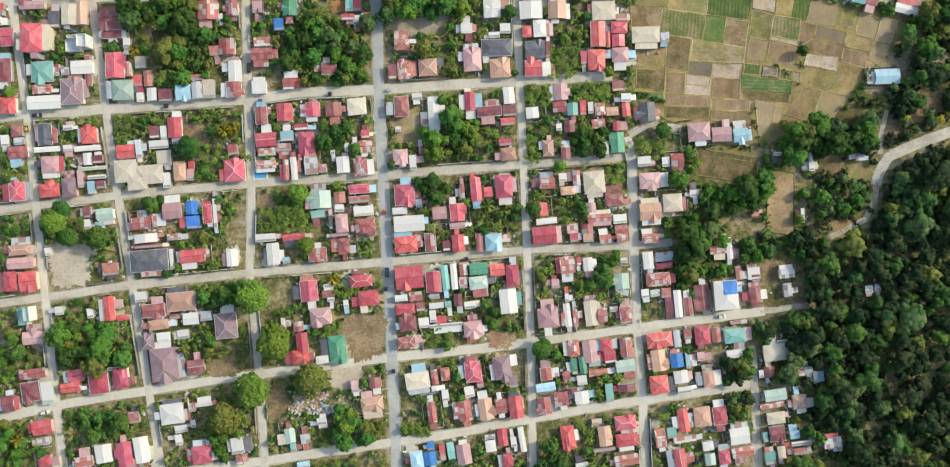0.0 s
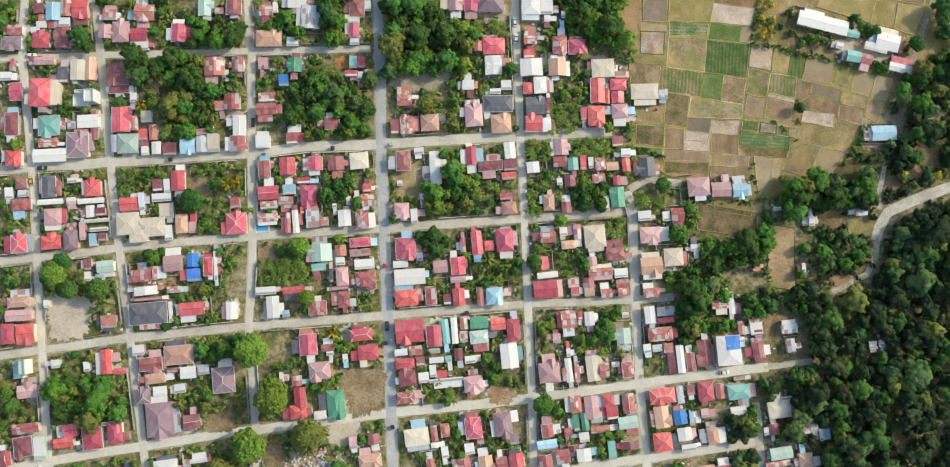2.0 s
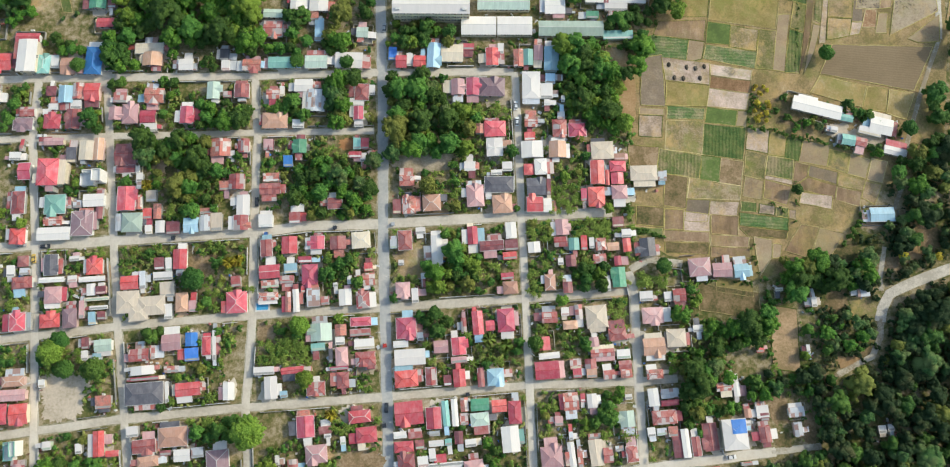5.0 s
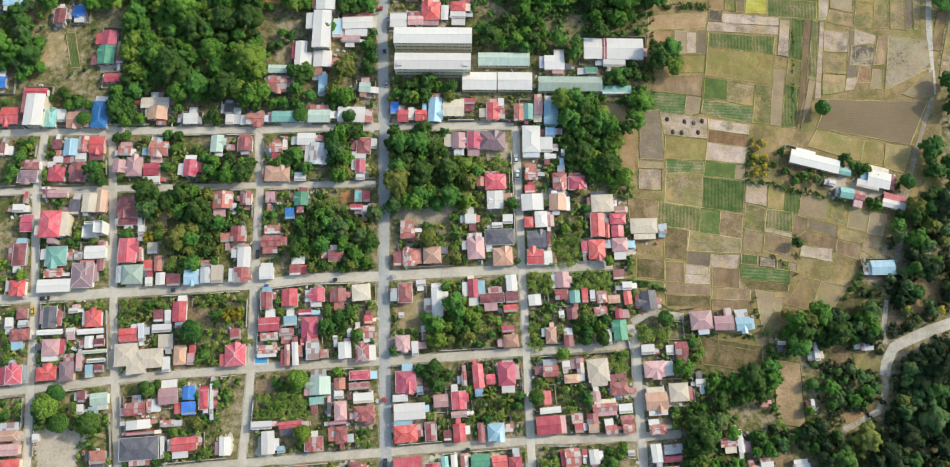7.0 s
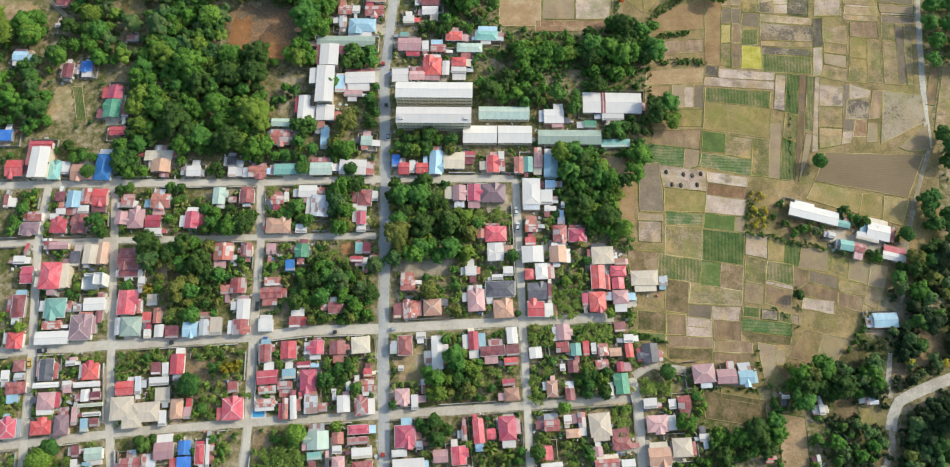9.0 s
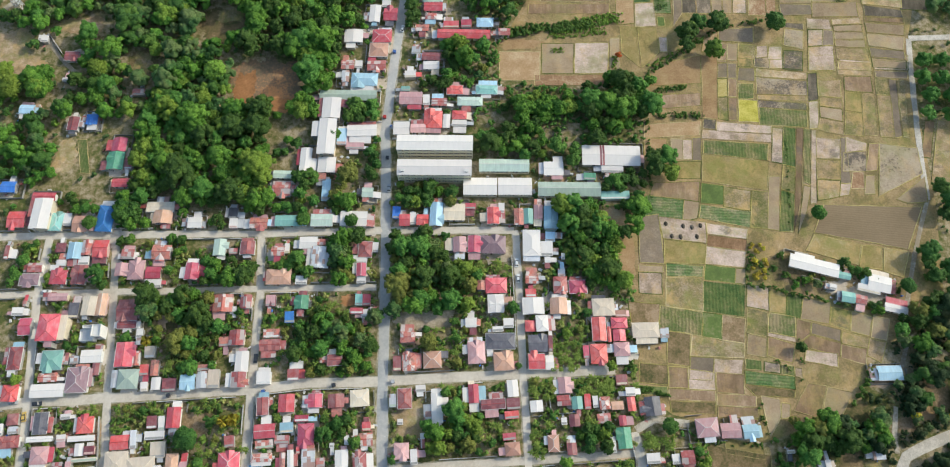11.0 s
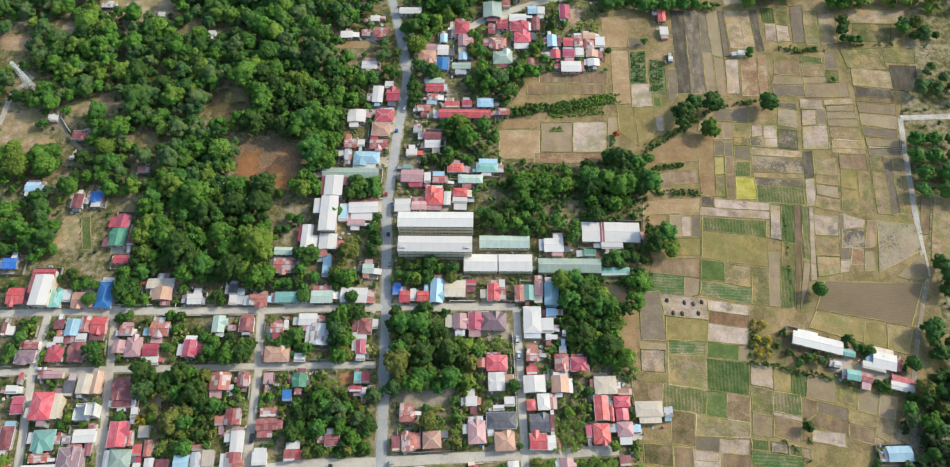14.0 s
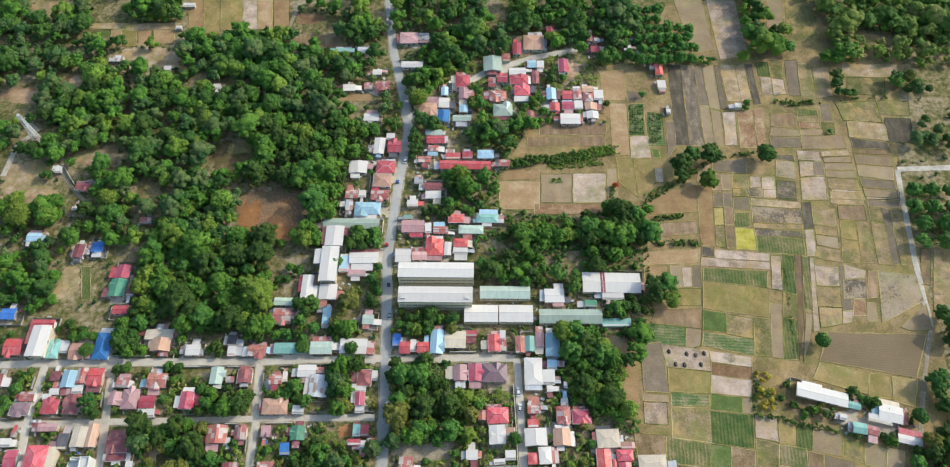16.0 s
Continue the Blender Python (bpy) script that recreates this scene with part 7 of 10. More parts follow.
house(-29.1, -17.6, 12.3, 9.9, 6.1, "red", "gable_x")
house(-18.4, -19.6, 6.4, 9.1, 4.3, "red", "gable_y")
house(-18.0, -26.1, 4.6, 2.2, 5.6, "silver", "lean")
house(-13.2, -17.6, 3.0, 10.8, 6.1, "teal", "gable_y")
house(-9.3, -17.2, 2.8, 11.6, 4.9, "white", "gable_y")
house(-32.8, -26.8, 5.6, 2.9, 6.0, "white", "lean")
house(-26.3, -26.1, 6.0, 4.2, 6.6, "rusty", "gable_x")
house(-31.0, -31.7, 8.4, 4.5, 5.5, "red", "hip")
house(-24.2, -30.7, 3.9, 3.9, 5.8, "maroon", "lean")
house(-11.9, -29.6, 2.9, 2.9, 6.9, "teal", "lean")
house(-17.1, -30.2, 6.5, 2.6, 5.6, "white", "lean")
house(-18.7, -34.9, 2.9, 5.4, 7.1, "white", "lean")
house(-22.7, -37.8, 4.6, 4.6, 5.5, "white", "lean")
house(-12.8, -38.8, 14.8, 1.6, 5.4, "white", "lean")
house(-0.8, -40.3, 8.4, 6.6, 7.8, "pink", "hip")
house(-7.5, -27.7, 3.7, 5.5, 4.6, "maroon", "gable_y")
house(-2.3, -29.9, 4.8, 3.3, 7.3, "white", "lean")
house(-29.8, -38.1, 7.3, 6.7, 7.1, "maroon", "hip")
house(-30.5, -46.4, 7.8, 5.0, 6.5, "maroon", "hip")
house(-5.2, -13.9, 3.5, 5.9, 6.3, "rusty", "gable_y")
house(-5.3, -20.0, 3.6, 5.1, 5.7, "rusty", "lean")
house(1.5, -13.8, 7.9, 5.2, 4.6, "green", "gable_x")
house(1.5, -20.0, 7.8, 5.4, 6.5, "sage", "hip")
house(9.9, -14.3, 6.5, 5.3, 5.4, "red", "gable_x")
house(16.6, -17.0, 5.6, 9.7, 4.0, "red", "hip")
house(14.8, -28.2, 7.6, 10.9, 5.8, "white", "gable_y")
house(19.5, -27.0, 2.4, 6.2, 6.9, "teal", "lean")
house(1.9, -2.2, 3.0, 8.3, 4.3, "rusty", "gable_y")
house(8.3, -2.0, 7.4, 7.4, 4.8, "sky", "hip")
house(32.4, -35.5, 9.3, 8.7, 5.3, "pink", "hip")
house(39.1, -36.3, 1.9, 6.0, 5.4, "rusty", "lean")
house(41.0, -34.4, 3.0, 10.5, 7.4, "white", "gable_y")
house(44.6, -35.9, 2.2, 7.9, 5.9, "rusty", "lean")
house(51.4, -33.6, 5.6, 11.1, 7.2, "cream", "gable_y")
house(56.5, -34.6, 4.2, 6.3, 5.2, "rusty", "gable_x")
house(50.9, -26.9, 5.4, 2.4, 5.5, "rusty", "lean")
house(40.9, -12.2, 6.6, 7.5, 5.9, "rusty", "gable_x")
house(46.1, -10.6, 2.1, 3.6, 4.1, "red", "lean")
house(50.1, -11.9, 4.3, 6.1, 6.4, "white", "gable_y")
house(35.7, -20.5, 3.4, 4.0, 4.2, "pink", "lean")
house(40.8, -26.7, 1.8, 3.6, 5.3, "silver", "lean")
house(65.1, -19.4, 6.3, 6.9, 4.6, "sage", "gable_y")
house(66.1, -10.1, 3.0, 2.4, 5.1, "white", "lean")
house(66.8, -34.0, 4.9, 6.7, 7.4, "rusty", "hip")
house(61.5, -31.8, 3.5, 2.3, 5.8, "silver", "lean")
house(44.0, -0.1, 3.7, 4.0, 5.0, "red", "lean")
house(50.3, -0.1, 4.5, 3.9, 4.8, "orange", "lean")
house(57.9, -0.7, 5.0, 3.9, 6.2, "rusty", "gable_x")
house(65.4, -0.1, 5.0, 3.9, 5.1, "rusty", "gable_x")
house(77.8, -0.4, 7.2, 4.2, 5.0, "rusty", "hip")
house(76.8, -10.2, 4.4, 7.4, 6.2, "white", "gable_y")
house(83.8, -8.5, 8.0, 4.1, 6.1, "silver", "gable_x")
house(83.9, -12.5, 7.8, 2.5, 6.2, "red", "hip")
house(81.2, -18.6, 10.7, 6.0, 5.2, "rusty", "hip")
house(75.5, -24.9, 3.4, 4.0, 7.1, "white", "lean")
house(79.9, -24.7, 4.3, 3.1, 6.9, "silver", "lean")
house(84.8, -24.6, 4.1, 4.4, 4.5, "rusty", "lean")
house(90.0, -29.4, 3.4, 12.1, 5.5, "white", "gable_y")
house(94.4, -30.7, 3.7, 8.2, 7.0, "maroon", "gable_y")
house(100.7, -26.7, 6.3, 11.7, 6.6, "maroon", "gable_y")
hall = house(110.4, -25.4, 10.5, 12.9, 4.5, "white", "hip", 2)
tarpaulin(hall, 10.5, 12.9)
house(107.8, -5.5, 7.2, 3.7, 5.4, "rusty", "gable_x")
house(113.1, -6.6, 2.7, 6.2, 4.1, "white", "gable_y")
house(123.7, -16.0, 5.4, 5.4, 6.6, "white", "lean")
house(124.6, -18.2, 3.7, 3.4, 5.2, "maroon", "lean")
house(124.2, -25.6, 5.0, 6.5, 7.1, "maroon", "gable_y")
house(117.3, -16.8, 3.1, 4.0, 6.4, "orange", "gable_y")
house(117.1, -20.9, 2.7, 2.4, 6.1, "white", "lean")
house(138.2, -16.0, 6.9, 4.2, 6.0, "silver", "gable_x")
house(138.8, -23.3, 3.7, 6.1, 6.5, "silver", "gable_y")
house(175.0, -23.1, 3.4, 3.4, 5.0, "white", "lean")
house(178.6, -22.3, 2.7, 3.0, 6.0, "white", "lean")
house(100.8, -43.3, 6.8, 8.4, 5.3, "red", "hip")
house(107.1, -43.3, 3.5, 6.6, 6.9, "rusty", "gable_y")
house(94.3, -42.9, 3.3, 4.5, 8.0, "maroon", "lean")
house(89.7, -44.9, 3.0, 7.7, 7.3, "silver", "gable_y")
house(115.2, -43.6, 9.5, 6.4, 5.6, "teal", "hip")
house(81.8, -45.4, 11.3, 6.7, 7.4, "red", "hip")
house(115.8, -37.8, 4.7, 1.6, 5.4, "rusty", "lean")
house(50.9, -50.5, 6.3, 10.0, 6.7, "pink", "gable_y")
house(58.1, -47.6, 5.3, 5.3, 5.6, "red", "hip")
house(66.9, -48.6, 5.4, 8.5, 6.2, "rusty", "gable_y")
house(43.6, -49.1, 5.0, 7.5, 5.7, "rusty", "hip")
house(132.8, -51.1, 9.9, 7.4, 7.6, "cream", "hip")
house(136.2, -46.3, 4.7, 1.6, 7.2, "white", "lean")
house(-196.0, -60.2, 11.6, 4.4, 7.5, "rusty", "gable_x")
house(-196.9, -68.1, 8.0, 8.3, 8.9, "maroon", "hip")
house(-189.7, -68.7, 5.2, 10.1, 6.6, "white", "lean")
house(-206.8, -73.5, 5.5, 7.3, 8.3, "maroon", "gable_x")
house(-179.2, -66.3, 8.6, 4.2, 7.4, "red", "gable_x")
house(-176.6, -61.0, 6.3, 5.6, 8.7, "crimson", "gable_x")
house(-166.7, -64.5, 8.5, 9.1, 7.8, "red", "hip")
house(-159.9, -58.0, 6.9, 1.6, 6.4, "white", "lean")
house(-157.0, -62.1, 6.4, 8.9, 6.9, "crimson", "hip")
house(-137.7, -56.2, 12.1, 14.6, 6.8, "mauve", "hip")
house(-123.5, -57.0, 7.3, 6.1, 8.4, "maroon", "gable_x")
house(-134.2, -77.9, 10.1, 8.8, 7.9, "white", "hip")
house(-130.3, -84.7, 5.5, 3.3, 9.6, "white", "lean")
house(-131.4, -89.5, 3.1, 4.7, 7.5, "white", "lean")
house(-191.8, -84.0, 8.8, 6.3, 9.6, "red", "gable_x")
house(-191.5, -90.1, 5.4, 3.5, 7.3, "silver", "lean")
house(-190.7, -98.7, 5.7, 5.1, 7.3, "red", "hip")
house(-185.9, -99.3, 3.6, 4.9, 9.0, "pink", "lean")
house(-173.0, -99.0, 8.0, 4.2, 9.9, "rusty", "gable_x")
house(-164.5, -95.5, 7.4, 8.1, 9.4, "white", "gable_y")
house(-155.1, -95.8, 6.5, 10.9, 8.6, "crimson", "gable_y")
house(-147.9, -93.9, 6.0, 11.6, 9.9, "white", "gable_y")
house(-152.1, -99.8, 3.8, 3.8, 8.8, "orange", "lean")
house(-151.5, -79.7, 4.7, 5.3, 7.2, "rusty", "lean")
house(-125.5, -75.2, 3.2, 3.9, 8.2, "rusty", "lean")
house(-120.4, -73.8, 7.4, 2.0, 7.3, "white", "lean")
house(-125.0, -82.4, 2.2, 3.5, 9.3, "white", "lean")
house(-121.1, -96.1, 8.6, 7.9, 8.0, "crimson", "hip")
house(-105.3, -92.1, 5.4, 7.3, 9.3, "white", "lean")
house(-77.3, -52.8, 7.6, 6.1, 6.4, "red", "hip")
house(-67.8, -54.1, 5.5, 3.6, 7.6, "white", "hip")
house(-53.2, -65.8, 3.6, 5.5, 6.5, "pink", "lean")
house(-44.3, -64.3, 5.3, 4.7, 7.7, "maroon", "gable_y")
house(-45.6, -73.7, 10.0, 5.6, 7.6, "orange", "hip")
house(-68.0, -81.4, 4.4, 3.1, 7.5, "white", "lean")
house(-85.2, -89.4, 4.7, 4.7, 7.8, "cream", "gable_x")
house(-82.0, -87.6, 4.5, 6.4, 9.9, "sage", "gable_y")
house(-80.6, -92.9, 2.7, 3.9, 8.2, "teal", "lean")
house(-75.3, -89.2, 4.2, 4.2, 8.5, "silver", "hip")
house(-62.4, -76.0, 1.7, 3.6, 8.0, "white", "lean")
house(-25.5, -63.3, 10.4, 7.2, 8.6, "cream", "hip")
house(-18.0, -61.9, 3.0, 6.6, 8.4, "rusty", "gable_y")
house(-18.1, -67.0, 2.4, 2.4, 8.7, "white", "lean")
house(-13.2, -60.6, 4.1, 5.9, 7.1, "rusty", "hip")
house(-13.2, -69.9, 3.1, 5.0, 7.7, "white", "lean")
house(-0.9, -59.5, 6.9, 8.8, 7.8, "crimson", "hip")
house(-2.5, -68.3, 4.2, 4.8, 9.3, "white", "lean")
house(-19.1, -77.2, 3.9, 9.2, 7.5, "rusty", "gable_y")
house(-4.6, -76.7, 5.8, 8.9, 8.7, "rusty", "gable_y")
house(-25.8, -98.4, 5.4, 7.6, 9.3, "sky", "hip")
house(-19.9, -97.8, 5.6, 6.2, 8.0, "blue", "gable_y")
house(-19.7, -92.4, 3.2, 3.9, 8.0, "blue", "lean")
house(-14.6, -94.0, 2.6, 5.0, 7.2, "red", "lean")
house(-10.7, -94.6, 3.2, 7.7, 9.0, "teal", "gable_x")
house(-4.9, -95.9, 6.3, 8.8, 9.5, "pink", "gable_y")
house(-104.5, -98.5, 3.1, 4.4, 8.1, "maroon", "lean")
house(-76.1, -100.8, 5.5, 3.2, 8.9, "sky", "lean")
house(12.0, -57.7, 7.8, 10.3, 8.0, "mauve", "hip")
house(16.9, -63.8, 4.1, 5.4, 7.7, "mauve", "lean")
house(1.8, -61.6, 3.0, 10.0, 8.1, "red", "lean")
house(4.8, -75.9, 6.2, 9.4, 8.7, "orange", "gable_y")
house(11.6, -74.8, 4.8, 6.3, 8.7, "rusty", "gable_x")
house(18.1, -75.1, 6.2, 9.9, 7.8, "red", "gable_y")
house(12.2, -88.4, 4.3, 8.0, 7.5, "red", "gable_y")
house(17.1, -90.6, 2.6, 4.5, 9.1, "white", "lean")
house(20.8, -89.3, 2.6, 11.1, 9.8, "white", "gable_y")
house(20.9, -93.8, 2.7, 3.4, 8.4, "rusty", "lean")
house(6.9, -92.4, 4.6, 5.2, 9.0, "white", "hip")
house(6.6, -88.4, 4.6, 2.0, 9.1, "silver", "lean")
house(14.4, -98.6, 4.5, 5.8, 7.2, "red", "hip")
house(31.4, -60.4, 5.0, 5.3, 7.3, "rusty", "gable_y")
house(40.4, -61.2, 3.3, 3.9, 7.6, "rusty", "gable_x")
house(31.3, -66.3, 8.7, 3.7, 8.6, "sky", "gable_x")
house(30.7, -74.6, 5.9, 7.8, 8.5, "rusty", "gable_y")
house(38.2, -71.6, 6.2, 6.2, 9.0, "rusty", "gable_x")
house(42.8, -68.1, 5.1, 2.5, 7.2, "maroon", "gable_y")
house(47.3, -70.8, 6.2, 5.6, 7.2, "white", "gable_y")
house(47.5, -63.3, 4.3, 4.3, 8.0, "white", "lean")
house(44.0, -57.1, 2.6, 7.3, 8.3, "green", "lean")
house(47.8, -56.6, 3.2, 7.7, 8.2, "green", "gable_y")
house(52.9, -54.8, 5.1, 4.7, 7.2, "sage", "gable_x")
house(54.6, -59.9, 8.3, 2.8, 7.1, "rusty", "gable_x")
house(59.9, -52.8, 5.2, 5.8, 7.8, "red", "lean")
house(66.6, -56.9, 8.5, 5.4, 7.8, "sage", "gable_x")
house(68.2, -52.5, 5.0, 3.2, 7.0, "rusty", "lean")
house(59.6, -68.9, 3.4, 8.2, 6.5, "teal", "lean")
house(67.2, -66.6, 7.7, 3.3, 7.2, "maroon", "gable_y")
house(81.4, -54.5, 6.4, 9.4, 8.1, "orange", "gable_y")
house(81.6, -65.2, 8.1, 8.1, 6.3, "red", "hip")
house(89.4, -54.5, 5.7, 6.3, 8.0, "blue", "gable_y")
house(94.4, -54.7, 1.9, 6.8, 6.2, "sky", "lean")
house(91.3, -61.8, 6.3, 5.6, 8.0, "white", "gable_y")
house(92.9, -67.6, 6.1, 3.0, 8.0, "white", "lean")
house(103.6, -62.6, 4.9, 7.4, 7.7, "orange", "hip")
house(100.2, -52.8, 3.3, 3.9, 7.4, "pink", "lean")
house(41.2, -88.7, 6.0, 10.5, 9.0, "red", "hip")
house(53.1, -81.8, 2.8, 2.8, 7.1, "orange", "lean")
house(57.5, -87.9, 5.7, 8.9, 7.5, "orange", "gable_y")
house(57.4, -94.1, 9.7, 1.6, 7.5, "pink", "lean")
house(66.6, -82.1, 9.4, 6.2, 7.3, "crimson", "hip")
house(67.4, -89.7, 10.0, 5.8, 7.5, "red", "hip")
house(92.3, -81.0, 4.7, 10.2, 9.5, "red", "gable_y")
house(100.6, -79.4, 7.4, 8.7, 7.3, "orange", "hip")
house(108.4, -78.9, 5.9, 7.8, 7.8, "red", "hip")
house(82.1, -88.8, 4.7, 8.5, 8.8, "rusty", "gable_x")
house(87.2, -86.6, 4.2, 4.8, 8.3, "teal", "lean")
house(93.1, -89.6, 10.0, 2.8, 8.9, "rusty", "lean")
house(67.1, -98.6, 10.6, 4.9, 10.0, "rusty", "gable_x")
house(47.4, -101.2, 5.6, 2.7, 9.7, "white", "lean")
house(90.9, -98.7, 5.1, 10.1, 9.5, "red", "gable_y")
house(103.3, -92.5, 4.8, 4.1, 8.6, "white", "hip")
house(104.3, -98.4, 4.6, 5.2, 7.3, "sage", "gable_y")
house(110.5, -97.4, 5.0, 6.3, 8.6, "crimson", "hip")
house(117.2, -88.0, 8.6, 7.4, 7.9, "white", "gable_x")
house(118.5, -95.2, 9.6, 4.5, 9.1, "rusty", "gable_x")
house(115.4, -51.6, 7.7, 3.4, 8.3, "white", "gable_x")
house(130.4, -59.7, 4.2, 4.8, 8.6, "maroon", "gable_y")
house(127.0, -60.6, 2.2, 3.5, 8.3, "white", "lean")
house(133.0, -69.8, 9.6, 5.2, 9.2, "sage", "gable_x")
house(131.7, -74.6, 10.6, 2.4, 9.5, "rusty", "gable_x")
house(133.3, -80.0, 7.9, 5.3, 7.1, "cream", "hip")
house(143.7, -72.8, 6.2, 6.2, 7.2, "orange", "hip")
house(144.2, -59.0, 4.2, 5.4, 7.6, "rusty", "lean")
house(148.0, -59.0, 3.4, 3.3, 6.2, "silver", "lean")
house(150.9, -62.0, 1.7, 5.2, 6.7, "white", "lean")
house(133.8, -86.9, 6.6, 6.6, 8.1, "maroon", "gable_x")
house(128.6, -88.5, 2.1, 4.6, 9.7, "teal", "lean")
house(141.6, -87.5, 4.3, 3.7, 8.7, "sky", "gable_x")
house(144.7, -91.2, 9.0, 2.0, 7.5, "white", "lean")
house(145.2, -94.7, 7.7, 3.2, 9.5, "rusty", "lean")
house(130.9, -97.9, 4.6, 5.8, 7.7, "teal", "lean")
house(135.9, -95.2, 3.5, 5.4, 8.2, "cream", "gable_y")
house(158.4, -91.0, 7.9, 4.7, 9.4, "silver", "gable_x")
house(-224.0, 142.3, 8.7, 8.4, 1.0, "red", "gable_x")
house(-211.2, 144.4, 9.0, 16.0, 0.2, "white", "gable_y", 2)
house(-213.4, 154.6, 11.4, 4.4, 0.2, "red", "gable_x")
house(-204.7, 141.3, 6.4, 9.3, -0.6, "teal", "hip")
house(-199.6, 142.7, 3.8, 6.2, 1.3, "white", "lean")
house(-192.6, 140.3, 7.2, 8.3, 0.9, "orange", "gable_x")
house(-181.0, 143.1, 8.1, 13.6, -1.5, "blue", "hip")
house(-155.4, 149.5, 13.3, 5.0, 1.0, "cream", "gable_x")
house(-153.6, 144.2, 9.2, 6.8, -0.3, "orange", "gable_y")
house(-137.5, 141.5, 6.9, 5.6, 1.5, "white", "gable_x")
house(-119.8, 146.7, 4.6, 5.6, -1.0, "grey", "lean")
house(-119.0, 141.4, 4.0, 5.0, 1.0, "white", "lean")
house(-209.5, 117.8, 6.8, 4.7, 1.6, "rusty", "gable_x")
house(-210.9, 111.8, 9.0, 5.8, 1.0, "mauve", "hip")
house(-199.8, 128.2, 4.8, 4.8, 0.2, "maroon", "hip")
house(-192.5, 126.4, 6.8, 8.4, 1.4, "sky", "gable_y")
house(-186.7, 128.0, 5.1, 7.9, 1.0, "rusty", "gable_y")
house(-180.3, 127.7, 7.1, 8.5, 0.8, "red", "gable_x")
house(-187.5, 121.7, 5.1, 4.2, 0.7, "white", "lean")
house(-197.9, 120.4, 4.5, 3.0, 0.3, "white", "lean")
house(-197.5, 113.1, 7.8, 7.0, 0.4, "red", "hip")
house(-188.0, 114.4, 6.7, 9.5, -0.5, "maroon", "gable_y")
house(-200.7, 117.9, 4.0, 3.0, 1.5, "white", "lean")
house(-167.2, 125.1, 6.0, 4.8, -1.0, "rusty", "lean")
house(-151.1, 126.1, 9.1, 7.2, -0.2, "rusty", "gable_x")
house(-168.7, 117.2, 5.9, 6.5, 0.6, "pink", "gable_y")
house(-161.5, 117.0, 7.6, 9.5, 1.9, "pink", "hip")
house(-153.3, 115.8, 7.3, 5.9, 1.1, "red", "gable_x")
house(-152.8, 110.5, 7.9, 4.0, 2.1, "white", "lean")
house(-135.4, 116.6, 5.9, 8.3, -0.8, "crimson", "gable_y")
house(-123.7, 128.7, 6.0, 8.5, 0.9, "sage", "gable_y")
house(-117.2, 127.0, 4.0, 3.0, 1.0, "rusty", "lean")
house(-225.1, 125.6, 2.2, 6.7, -0.9, "maroon", "lean")
house(-210.5, 100.3, 1.6, 2.9, 1.4, "rusty", "lean")
house(-213.0, 96.5, 5.5, 3.9, 0.8, "white", "lean")
house(-199.8, 103.7, 6.1, 4.0, 1.9, "rusty", "lean")
house(-106.6, 141.4, 8.6, 5.6, -0.9, "rusty", "gable_x")
house(-92.8, 142.8, 12.1, 5.6, 1.0, "teal", "gable_x")
house(-76.4, 143.2, 10.4, 6.2, 0.7, "sage", "gable_x")
house(-61.0, 144.1, 13.0, 7.8, -1.2, "white", "gable_x")
house(-95.7, 127.1, 6.3, 4.8, 1.6, "rusty", "gable_x")
house(-91.8, 128.7, 2.3, 4.9, 0.9, "white", "lean")
house(-81.7, 131.5, 8.6, 6.1, 0.4, "white", "gable_x")
house(-76.4, 124.2, 6.8, 10.8, -1.0, "silver", "gable_y")
house(-94.2, 114.2, 11.8, 7.6, 0.9, "orange", "hip")
house(-83.5, 112.8, 5.3, 4.1, -0.6, "white", "lean")
house(-110.4, 128.5, 6.8, 6.6, 1.3, "maroon", "gable_y")
house(-54.3, 128.3, 6.5, 7.9, -1.2, "maroon", "hip")
house(-56.9, 123.2, 7.4, 4.2, -0.8, "white", "lean")
house(-55.6, 118.1, 4.5, 6.5, 2.0, "crimson", "gable_y")
house(-55.4, 113.3, 4.2, 3.5, 0.6, "white", "lean")
house(-49.7, 129.6, 2.8, 4.9, -0.7, "white", "lean")
house(-107.9, 101.4, 3.2, 6.4, 2.1, "rusty", "lean")
house(-96.7, 102.7, 4.4, 5.2, 2.7, "pink", "lean")
house(-40.5, 147.6, 3.8, 6.2, -1.2, "blue", "lean")
house(-36.3, 143.5, 5.2, 6.2, 0.5, "red", "gable_x")
house(-32.4, 144.6, 2.9, 6.2, 1.2, "white", "lean")
house(-27.7, 143.8, 5.8, 5.6, -1.1, "red", "gable_x")
house(-21.1, 146.7, 6.4, 12.4, -1.2, "sky", "gable_y")
house(-12.4, 148.0, 10.4, 8.7, -0.6, "cream", "gable_x")
house(-4.7, 151.3, 5.2, 3.1, -0.6, "red", "lean")
house(6.4, 146.3, 5.8, 8.7, 1.4, "red", "gable_y")
house(10.4, 150.5, 2.9, 5.0, -0.7, "white", "lean")
house(18.8, 145.7, 4.6, 8.7, 1.0, "rusty", "gable_y")
house(23.4, 146.1, 4.6, 8.1, 0.2, "teal", "gable_y")
house(28.2, 148.3, 4.3, 7.5, -1.3, "pink", "gable_y")
house(34.3, 145.5, 6.9, 11.8, -1.3, "sky", "gable_y")
house(34.1, 140.4, 5.2, 3.1, -0.2, "teal", "lean")
house(24.7, 132.2, 8.5, 13.4, -0.1, "white", "hip")
house(31.9, 129.6, 5.7, 7.3, -0.1, "white", "lean")
house(33.7, 135.8, 4.6, 4.9, -1.2, "sky", "lean")
